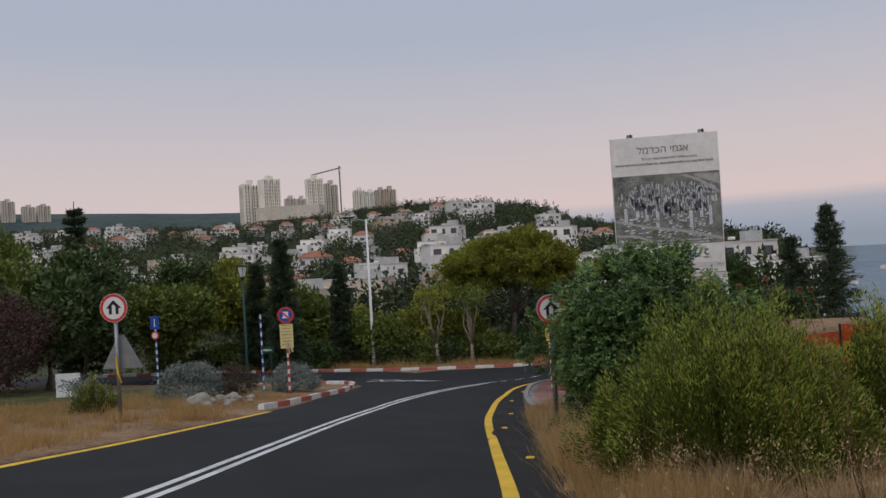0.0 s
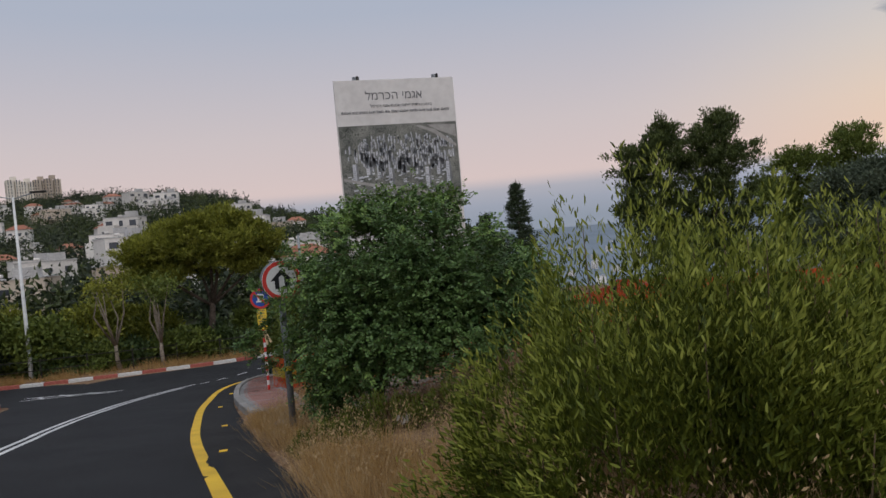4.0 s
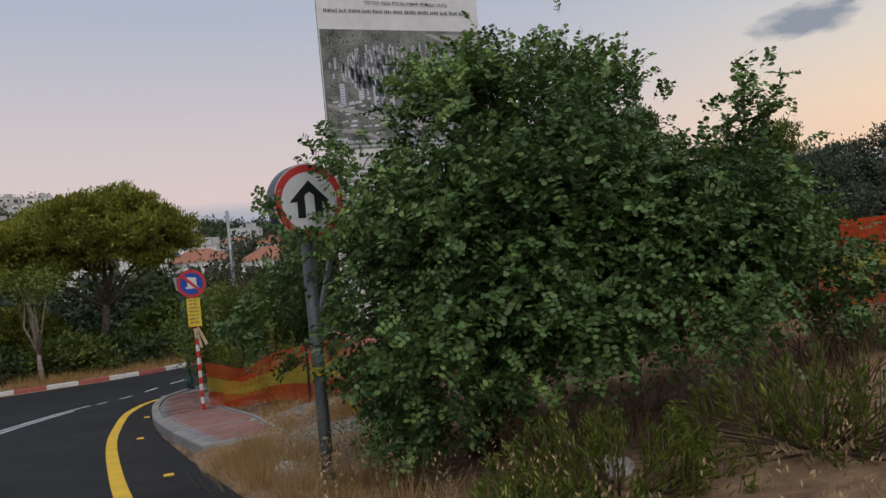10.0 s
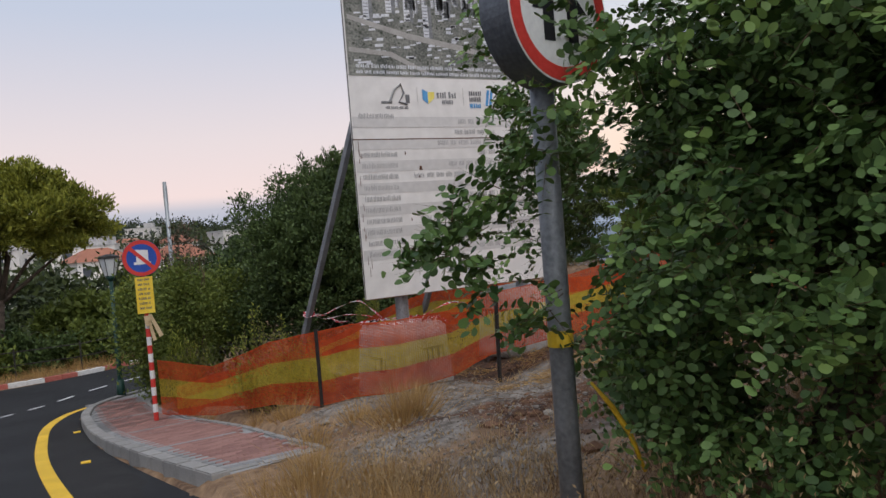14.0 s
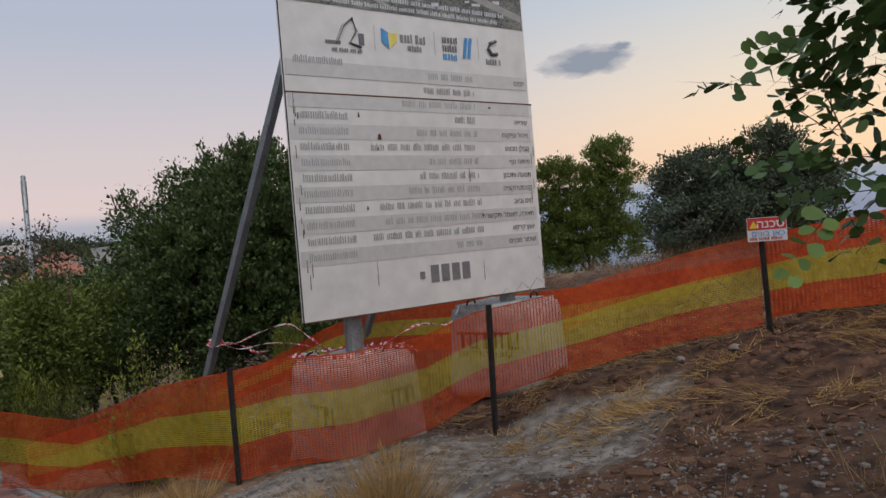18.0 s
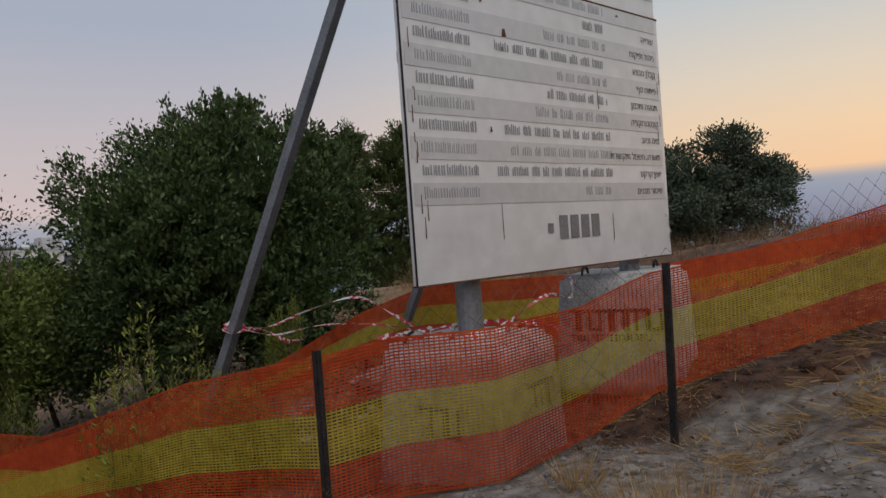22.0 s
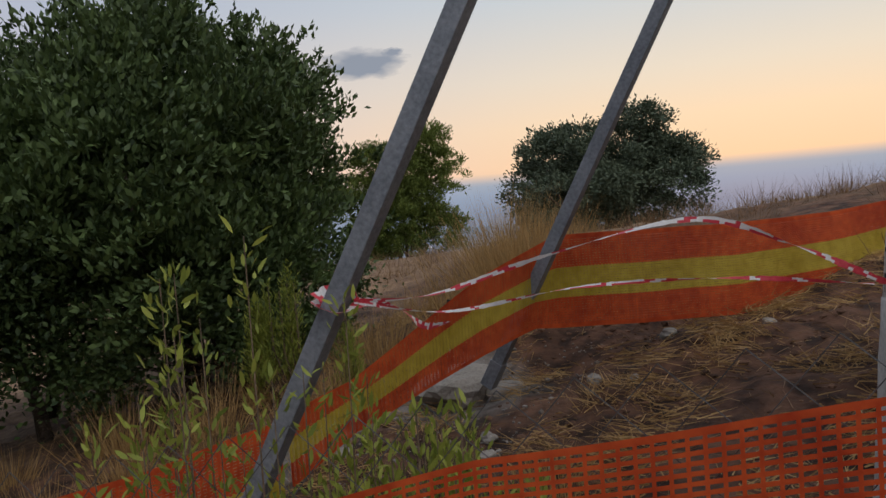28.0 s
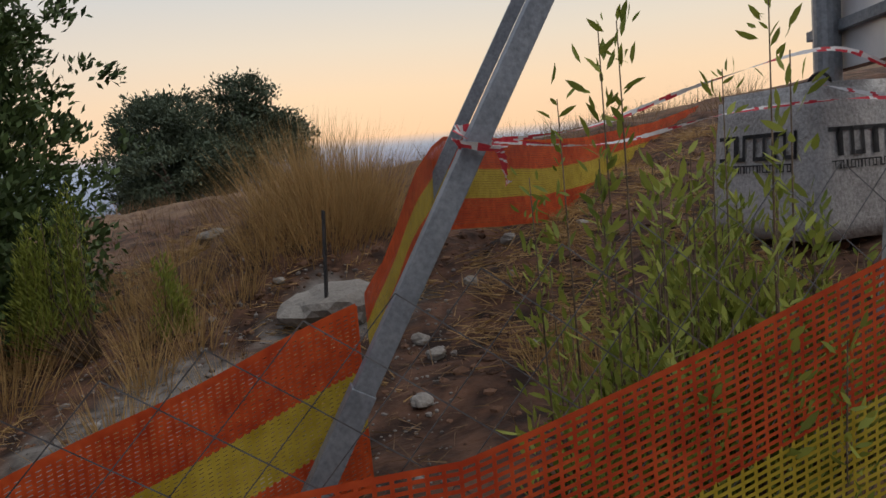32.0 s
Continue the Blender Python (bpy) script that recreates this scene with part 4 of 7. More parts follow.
# ---------------------------------------------------------------- site fence: posts, netting, wire mesh
def fence_post(x, y, z0, z1, lean=(0, 0)):
    p = thing("fence_post", "thin rusty black angle-iron fence post", "fence post", group="site fence posts")
    bm = box(0.030, 0.007, z1 - z0 + 0.25, 0, 0, 0)
    box(0.007, 0.034, z1 - z0 + 0.25, -0.0186, 0.0205, 0, bm=bm)
    part("angle_bar", bm, DARK_STEEL, p, m=Matrix.Translation((x, y, z0 - 0.25)) @ Matrix.Rotation(lean[0], 4, "X") @ Matrix.Rotation(lean[1], 4, "Y"))
    return p


def along(points, n):
    """n places evenly spaced along a bent line, with how far along each is."""
    p = [np.array(q, float) for q in points]
    seg = [np.linalg.norm((b - a)[:2]) for a, b in zip(p, p[1:])]
    cum = np.concatenate([[0], np.cumsum(seg)])
    s = np.linspace(0, cum[-1], n)
    return np.stack([np.interp(s, cum, [q[k] for q in p]) for k in range(len(p[0]))], -1), s


def net(name, points, label, pitch=(0.040, 0.024), fill=(0.40, 0.52), seed=1, loose=0.05, group="safety nets"):
    """Plastic safety netting of real strands; points are (x, y, z of the lower edge, z of the upper edge)."""
    length = sum(math.hypot(b[0] - a[0], b[1] - a[1]) for a, b in zip(points, points[1:]))
    n = max(int(length / pitch[0]), 4)
    base, s = along(points, n + 1)
    rows = max(int(round(np.mean([p[3] - p[2] for p in points]) / pitch[1])), 6)
    t = np.gradient(base[:, :2], axis=0)
    t /= np.linalg.norm(t, axis=1, keepdims=True) + 1e-9
    side = np.stack([t[:, 1], -t[:, 0]], -1)
    rnd = np.random.RandomState(seed)
    ph = rnd.rand(6) * 6.28
    grid = np.zeros((rows + 1, n + 1, 3))
    for r in range(rows + 1):
        f = r / rows
        wave = loose * (np.sin(s * 2.1 + ph[0] + f * 1.5) + 0.6 * np.sin(s * 5.3 + ph[1] - f * 2.0)) * (1.1 - 0.6 * abs(f - 0.2))
        sag = (0.4 * np.sin(s * 3.1 + ph[2]) * (1 - f) + 0.2 * np.sin(s * 7.7 + ph[3])) * loose
        grid[r, :, 0], grid[r, :, 1] = base[:, 0] + side[:, 0] * wave, base[:, 1] + side[:, 1] * wave
        grid[r, :, 2] = base[:, 2] + (base[:, 3] - base[:, 2]) * f + sag
    ob = thing(name, label, "safety net", group=group)
    thirds = [(0, rows // 3), (rows // 3, 2 * rows // 3), (2 * rows // 3, rows)]
    for (r0, r1), material, nm in zip(thirds, (NET_ORANGE, NET_YELLOW, NET_ORANGE), ("lower_band", "middle_band", "upper_band")):
        verts, faces = [], []

        def strand(a, b, c, d):
            k = len(verts)
            verts.extend((a, b, c, d))
            faces.append((k, k + 1, k + 2, k + 3))

        up = (grid[min(r1, rows)] - grid[r0]) / max(r1 - r0, 1) * fill[1] / 2
        for r in range(r0, r1 + (1 if r1 == rows else 0)):
            k2 = 1.6 if r in (0, rows) else 1.0
            lo, hi = grid[r] - up * k2, grid[r] + up * k2
            k0 = len(verts)
            verts.extend(lo.tolist()), verts.extend(hi.tolist())
            faces.extend((k0 + i, k0 + i + 1, k0 + n + 2 + i, k0 + n + 1 + i) for i in range(n))
        half = np.zeros((n + 1, 3))
        half[:, :2] = t * pitch[0] * fill[0] / 2 * 0.6
        for i in range(n + 1):
            a, b = grid[r0, i], grid[min(r1, rows), i]
            m1 = grid[(r0 + r1) // 2, i]
            strand(a - half[i], a + half[i], m1 + half[i], m1 - half[i])
            strand(m1 - half[i], m1 + half[i], b + half[i], b - half[i])
        part(nm, mesh_of(nm, verts, faces, material), None, ob)
    return ob


def wire_mesh(name, points, label, cell=0.075, seed=2):
    """Chain-link wire: crossing zigzag strands as thin flat wires, in one part."""
    length = sum(math.hypot(b[0] - a[0], b[1] - a[1]) for a, b in zip(points, points[1:]))
    n = int(length / cell)
    base, s = along(points, n + 1)
    rows = int(round(np.mean([p[3] - p[2] for p in points]) / cell))
    verts, faces = [], []

    def wire(a, b, w=0.0014):
        d = (b - a) / (np.linalg.norm(b - a) + 1e-9)
        u = np.cross(d, (0.3, 0.9, 0.1))
        u /= np.linalg.norm(u) + 1e-9
        v = np.cross(d, u)
        k = len(verts)
        for c in (a, b):
            for ang in (0, 2.09, 4.19):
                verts.append(tuple(c + w * (u * math.cos(ang) + v * math.sin(ang))))
        for q in range(3):
            faces.append((k + q, k + (q + 1) % 3, k + 3 + (q + 1) % 3, k + 3 + q))

    def pt(i, r):
        f = r / rows
        return np.array((base[i, 0], base[i, 1], base[i, 2] + (base[i, 3] - base[i, 2]) * f))

    for i in range(n):
        for r in range(rows):
            a, b = (pt(i, r), pt(i + 1, r + 1)) if (i + r) % 2 == 0 else (pt(i + 1, r), pt(i, r + 1))
            wire(a, b)
    ob = thing(name, label, "wire fence")
    part("wire", mesh_of("wire", verts, faces, mat("weathered_wire", (0.06, 0.06, 0.062), (0.16, 0.16, 0.165), 5.0, 0.5, 0.0, metal=0.5)), None, ob)
    return ob


fence_post(1.722, 16.59, -1.68, -0.455, (0.0, 0.0))
fence_post(3.77, 15.58, -1.50, -0.14, (0.0, 0.03))
fence_post(6.19, 14.22, -0.72, 0.44, (0.0, -0.05))
fence_post(6.19, 10.22, -0.10, 1.00)
fence_post(9.2, 6.6, 0.35, 1.18)
net("safety_net", [(0.34, 20.62, -2.02, -1.12), (0.90, 19.06, -1.85, -1.12), (1.06, 18.55, -1.72, -0.98), (1.38, 17.6, -1.52, -0.68), (1.71, 16.63, -1.44, -0.50), (2.12, 16.42, -1.36, -0.44), (2.55, 16.00, -1.30, -0.42), (3.30, 15.92, -1.22, -0.38), (3.72, 15.66, -0.98, -0.20), (4.40, 15.28, -0.84, -0.10), (5.45, 14.74, -0.66, 0.14), (6.28, 14.36, -0.60, 0.27)], "orange and yellow plastic safety net along the site edge", (0.030, 0.0175), (0.42, 0.50), seed=3, loose=0.012)
net("safety_net", [(6.28, 14.33, -0.52, 0.26), (7.0, 13.3, -0.40, 0.45), (6.9, 11.8, -0.18, 0.72), (6.21, 10.24, 0.03, 0.97), (7.2, 8.8, 0.18, 1.00), (8.4, 7.55, 0.21, 1.07), (9.3, 6.5, 0.40, 1.22), (12.5, 3.0, 0.95, 1.85)], "orange and yellow safety net along the field edge", (0.040, 0.022), (0.66, 0.74), seed=4, loose=0.03)
net("safety_net", [(2.58, 19.48, -1.42, -1.08), (3.0, 19.45, -1.27, -1.01), (4.1, 19.35, -1.07, -0.60), (4.70, 19.30, -1.00, -0.46), (4.89, 19.22, -1.02, -0.39), (6.5, 18.4, -1.14, -0.42), (7.5, 17.9, -1.10, -0.40), (10.0, 16.6, -0.85, -0.20), (13.0, 15.0, -0.38, 0.18)], "slack orange and yellow safety net behind the hoarding", (0.030, 0.015), (0.75, 0.80), seed=5, loose=0.008)
net("safety_net", [(2.54, 19.51, -1.85, -1.12), (2.15, 20.10, -2.05, -1.33), (1.75, 20.45, -2.15, -1.42), (1.2, 20.8, -2.22, -1.55), (0.7, 21.2, -2.3, -1.72)], "loose orange and yellow net hanging to the ground", (0.030, 0.015), (0.75, 0.80), seed=6, loose=0.02)
wire_mesh("wire_fence", [(0.40, 20.5, -2.02, -1.05), (1.73, 16.72, -1.60, -0.40), (3.75, 15.70, -1.25, -0.08), (6.26, 14.32, -0.62, 0.60)], "galvanised chain-link wire behind the orange net")

# danger sign on its post
danger = thing("danger_sign", "small red and white danger sign wired to a fence post", "warning sign", Matrix.Translation((6.12, 14.17, 0.225)) @ Matrix.Rotation(radians(-52), 4, "Z") @ Matrix.Diagonal((0.92, 1, 0.84, 1)))
part("panel", rect(-0.19, 0, 0.19, 0.27, 0.0, 0.004), SIGN_WHITE, danger)
part("red_field", rect(-0.185, 0.13, 0.185, 0.265, -0.002, 0.001), SIGN_RED, danger)
words("סכנה", 0.17, 0.155, 0.12, SIGN_WHITE, danger, y=-0.004, bold=0.002)
words("כאן בונים", 0.17, 0.06, 0.085, INK_BLUE, danger, y=-0.004)
bars("small_print", -0.17, 0.17, 0.015, 0.03, SIGN_RED, danger, 3, y=-0.003, thick=0.001)
part("warning_triangle", flat([(-0.17, 0.15), (-0.08, 0.15), (-0.125, 0.235)], -0.004, 0.001), SIGN_YELLOW, danger)


# barrier tape: a twisted red and white ribbon
def tape(points, wide, label, seed, twist=7.0, n=70):
    p = [Vector(q) for q in points]
    line = []
    q = [2 * p[0] - p[1]] + p + [2 * p[-1] - p[-2]]
    for k in range(n + 1):
        u = k / n * (len(p) - 1)
        i = min(int(u), len(p) - 2)
        f = u - i
        a, b, c, d = q[i], q[i + 1], q[i + 2], q[i + 3]
        line.append(0.5 * ((2 * b) + (c - a) * f + (2 * a - 5 * b + 4 * c - d) * f * f + (3 * b - a - 3 * c + d) * f ** 3))
    verts, faces, index = [], [], []
    rnd = random.Random(seed)
    ang = rnd.random() * 6
    for k, v in enumerate(line):
        d = (line[min(k + 1, n)] - line[max(k - 1, 0)]).normalized()
        u = d.cross(Vector((0, 0.2, 1))).normalized()
        w = d.cross(u)
        ang += twist / n * rnd.uniform(0.3, 1.7)
        s = (u * math.cos(ang) + w * math.sin(ang)) * wide * rnd.uniform(0.30, 0.5)
        verts += [tuple(v - s), tuple(v), tuple(v + s)]
        if k:
            for h in (0, 1):
                faces.append((3 * k - 3 + h, 3 * k - 2 + h, 3 * k + 1 + h, 3 * k + h))
                index.append(int((k + 2 * h) * 0.24 + 0.5 * math.sin(k * 0.7 + seed)) % 2)
    ob = thing("barrier_tape", label, "barrier tape", group="barrier tapes")
    part("ribbon", mesh_of("ribbon", verts, faces, [TAPE_RED, TAPE_WHITE], index=index), None, ob)
    return ob


TP = (2.50, 18.93, -0.53)
tape([TP, (2.56, 18.5, -0.57), (2.66, 18.0, -0.49), (2.75, 17.5, -0.47), (2.83, 17.08, -0.50)], 0.018, "red and white barrier tape sagging from the prop to the block", 1, 12, 110)
tape([TP, (2.56, 18.55, -0.50), (2.64, 18.1, -0.37), (2.74, 17.6, -0.27), (2.80, 17.3, -0.37), (2.86, 17.05, -0.50)], 0.026, "red and white tape arching from the prop to the block", 8, 10, 100)
tape([(2.44, 17.0, -0.51), (2.60, 16.75, -0.50), (2.70, 16.35, -0.50), (3.0, 16.3, -0.49), (3.2, 16.5, -0.50), (3.35, 16.3, -0.50), (3.42, 16.2, -0.56)], 0.06, "crumpled red and white tape on the block", 2, 30, 120)
tape([(2.5, 16.85, -0.50), (2.75, 16.9, -0.50), (3.1, 16.75, -0.49), (3.3, 16.6, -0.49), (3.4, 16.35, -0.5)], 0.05, "crumpled red and white tape round the foot of the post", 12, 26, 90)
tape([(3.1, 16.4, -0.48), (3.6, 16.45, -0.34), (4.1, 16.6, -0.40), (4.5, 16.9, -0.26)], 0.03, "red and white tape between the two blocks", 3, 9, 90)
tape([TP, (2.64, 18.91, -0.55), (2.76, 18.89, -0.60), (2.90, 18.88, -0.69), (3.06, 18.86, -0.70)], 0.042, "loose end of barrier tape blowing from the prop", 4, 5, 60)
tape([(2.40, 19.05, -0.50), (2.53, 19.04, -0.48), (2.53, 18.92, -0.53), (2.40, 18.92, -0.56), (2.40, 19.06, -0.53), (2.53, 19.05, -0.54)], 0.07, "barrier tape knotted round the prop", 5, 4, 40)

strap = thing("yellow_strap", "yellow plastic strap hanging out of the carob", "strap")
part("ribbon", tube([(0.76, 10.16, -0.03), (0.82, 10.10, -0.14), (0.86, 10.04, -0.26), (0.88, 9.98, -0.42)], [0.006, 0.013, 0.013, 0.008], 6), YELLOW_PAINT, strap, smooth=True)

# ---------------------------------------------------------------- plants
def unit(v):
    return v / (np.linalg.norm(v, axis=-1, keepdims=True) + 1e-9)


def leaf_sheet(name, base, axis, length, width, materials, rs, shape=6, flatness=None):
    """One mesh of many separate leaves; base, axis: rows of places and directions."""
    n = len(base)
    axis = unit(np.asarray(axis, float))
    ref = rs.normal(size=(n, 3)) if flatness is None else unit(rs.normal(size=(n, 3)) * 0.55 + np.asarray(flatness))
    side = unit(np.cross(axis, ref))
    up = np.cross(side, axis)
    L, W = np.broadcast_to(length, n)[:, None], np.broadcast_to(width, n)[:, None]
    if shape == 6:
        prof = ((0.0, 0.06, 0.0), (0.30, 0.46, 0.05), (0.68, 0.42, 0.06), (1.0, 0.0, 0.0), (0.68, -0.42, 0.06), (0.30, -0.46, 0.05))
    elif shape == 8:
        prof = ((0.0, 0.05, 0.0), (0.30, 0.36, 0.03), (0.66, 0.50, 0.06), (0.93, 0.28, 0.03), (1.0, 0.0, 0.0), (0.93, -0.28, 0.03), (0.66, -0.50, 0.06), (0.30, -0.36, 0.03))
    elif shape == 4:
        prof = ((0.0, 0.0, 0.0), (0.5, 0.5, 0.08), (1.0, 0.0, 0.0), (0.5, -0.5, 0.08))
    else:
        prof = ((0.0, 0.5, 0.0), (1.0, 0.0, 0.0), (0.0, -0.5, 0.0))
    v = np.stack([base + axis * L * a + side * W * b + up * L * c for a, b, c in prof], 1).reshape(-1, 3)
    k = len(prof)
    me = bpy.data.meshes.new(name)
    me.vertices.add(n * k), me.loops.add(n * k), me.polygons.add(n)
    me.vertices.foreach_set("co", v.astype(np.float32).ravel())
    me.loops.foreach_set("vertex_index", np.arange(n * k, dtype=np.int32))
    me.polygons.foreach_set("loop_start", np.arange(0, n * k, k, dtype=np.int32))
    me.polygons.foreach_set("loop_total", np.full(n, k, dtype=np.int32))
    me.materials.append(materials)
    me.update(calc_edges=True)
    return me


def leafy(name, dark, light, scale=2.0, glow=0.22, rough=0.55):
    return mat(name, dark, light, scale, rough, 0.0, fine=6, island=True, through_light=glow, spec=0.25)


CAROB = leafy("carob_leaf", (0.020, 0.053, 0.017), (0.145, 0.240, 0.070), 1.2, 0.13, 0.45)
CAROB_TIP = leafy("carob_new_lit_leaf", (0.070, 0.140, 0.036), (0.260, 0.385, 0.105), 1.2, 0.2, 0.45)
HOPBUSH = leafy("hopbush_leaf", (0.026, 0.046, 0.007), (0.165, 0.194, 0.024), 1.1, 0.25)
HOPBUSH_PALE = leafy("hopbush_young_leaf", (0.110, 0.150, 0.022), (0.400, 0.430, 0.085), 1.5, 0.3)
DARK_LEAF = leafy("dark_tree_leaf", (0.015, 0.031, 0.012), (0.105, 0.155, 0.046), 0.8, 0.12)
SEA_PINE = leafy("sea_pine_needle", (0.024, 0.040, 0.014), (0.125, 0.155, 0.045), 0.5, 0.16)
PINE = leafy("pine_needle", (0.044, 0.066, 0.011), (0.36, 0.365, 0.055), 0.5, 0.22)
PINE_DARK = leafy("dark_needle", (0.018, 0.033, 0.019), (0.075, 0.105, 0.053), 0.5, 0.12)
OLIVE_LEAF = leafy("olive_leaf", (0.036, 0.054, 0.034), (0.104, 0.132, 0.080), 0.6, 0.15)
SHRUB_LEAF = leafy("shrub_leaf", (0.040, 0.066, 0.014), (0.205, 0.250, 0.052), 0.9, 0.22)
SILVER_LEAF = leafy("silver_leaf", (0.09, 0.11, 0.10), (0.28, 0.315, 0.285), 1.5, 0.1)
PURPLE_LEAF = leafy("purple_leaf", (0.030, 0.013, 0.015), (0.098, 0.042, 0.042), 1.0, 0.12)
BROWN_LEAF = leafy("brown_leaf", (0.035, 0.028, 0.020), (0.12, 0.085, 0.06), 1.0, 0.1)
STRAW = leafy("straw", (0.24, 0.135, 0.048), (0.58, 0.385, 0.165), 1.3, 0.28)
STRAW_PALE = leafy("pale_straw", (0.25, 0.165, 0.080), (0.55, 0.40, 0.22), 1.3, 0.25)
STRAW_BROWN = leafy("brown_straw", (0.10, 0.058, 0.030), (0.30, 0.185, 0.095), 1.3, 0.2)
BARK = mat("bark", (0.035, 0.026, 0.020), (0.13, 0.10, 0.08), 6.0, 0.95, 0.8)
BARK_PALE = mat("pale_bark", (0.16, 0.13, 0.10), (0.34, 0.29, 0.24), 6.0, 0.95, 0.6)
YOUNG_LEAF = leafy("young_twig_leaf", (0.100, 0.140, 0.022), (0.370, 0.395, 0.076), 1.5, 0.35)
TWIG = mat("twig", (0.05, 0.035, 0.022), (0.15, 0.105, 0.065), 8.0, 0.9, 0.3)


def clump_places(rs, n, radii, low=-1.0, inner=0.35, rugged=0.25, lobe_count=0):
    """Places for clumps of leaves: lobes of unlike size set about an ellipsoid; low cuts its underside."""
    out, normals, lobes = [], [], []
    count = lobe_count or int(np.clip(n / 13, 9, 36))
    while len(lobes) < count:
        d = unit(rs.normal(size=3))
        if d[2] < low:
            continue
        size = rs.uniform(0.22, 0.42)
        lobes.append((d * (0.98 - size) * (1 + rugged * rs.uniform(-0.55, 0.45)), size))
    while len(out) < n:
        if rs.rand() < 0.2:
            d = unit(rs.normal(size=3))
            out.append(d * rs.uniform(inner * 0.6, 0.62)), normals.append(d)
            continue
        c, size = lobes[rs.randint(count)]
        d = unit(unit(rs.normal(size=3)) + unit(c) * 0.55 + (0, 0, 0.15))
        out.append(c + d * size * rs.uniform(0.72, 1.06)), normals.append(d)
    return np.array(out) * np.array(radii), np.array(normals)


def limbs(foot, heads, radius, rs, fork=0.35):
    """A trunk with limbs that taper out to the given places, as separate bars: the trunk first."""
    foot = np.array(foot, float)
    mean = np.mean(heads, axis=0)
    top = foot + (mean - foot) * fork
    bars_ = [tube([foot - (0, 0, 0.15), foot + (top - foot) * 0.5 + rs.normal(size=3) * 0.04, top], [radius * 1.25, radius, radius * 0.8], 9)]
    for h in heads:
        mid = top + (h - top) * 0.5 + rs.normal(size=3) * 0.08 * np.linalg.norm(h - top)
        bars_.append(tube([top - (top - foot) * 0.05, mid, h], [radius * 0.62, radius * 0.38, radius * 0.12], 6))
    return bars_


def tree(name, label, category, x, y, radii, centre_z, clumps, per, spread, leaf, material, seed, bark=BARK, trunk=0.12, n_limbs=6, low=-0.6, inner=0.3, rugged=0.25, shape=6, fork=0.4, outward=0.8, up=0.3, z=None, group="", lean=(0, 0), part_name="crown", lobe_count=0):
    """A tree or shrub: tapered trunk and limbs, and a crown of clumps of single leaves."""
    rs = np.random.RandomState(seed)
    gz0 = ground_at(x, y) if z is None else z
    ob = thing(name, label, category, Matrix.Translation((x, y, gz0)), group)
    c = np.array((lean[0], lean[1], centre_z - gz0))
    places, normals = clump_places(rs, clumps, radii, low, inner, rugged, lobe_count)
    pos = np.repeat(places, per, axis=0) + rs.normal(size=(clumps * per, 3)) * np.array(spread)
    out = np.repeat(normals, per, axis=0)
    axis = unit(out * outward + rs.normal(size=pos.shape) * 0.75 + (0, 0, up))
    keep = pos[:, 2] + c[2] > 0.04
    pos, axis, out = pos[keep], axis[keep], out[keep]
    sz = leaf[0] * rs.uniform(0.6, 1.25, len(pos))
    part(part_name, leaf_sheet(part_name, pos + c, axis, sz, sz * leaf[1], material, rs, shape, out * 0.9 + (0, 0, 0.7)), None, ob)
    if n_limbs:
        heads = places[np.argsort(-np.linalg.norm(places / np.array(radii), axis=1))[: n_limbs * 3 : 3]] * 0.85 + c
        for k, bm in enumerate(limbs((0, 0, 0), heads, trunk, rs, fork)):
            part("trunk" if k == 0 else "limb", bm, bark, ob, smooth=True)
    return ob


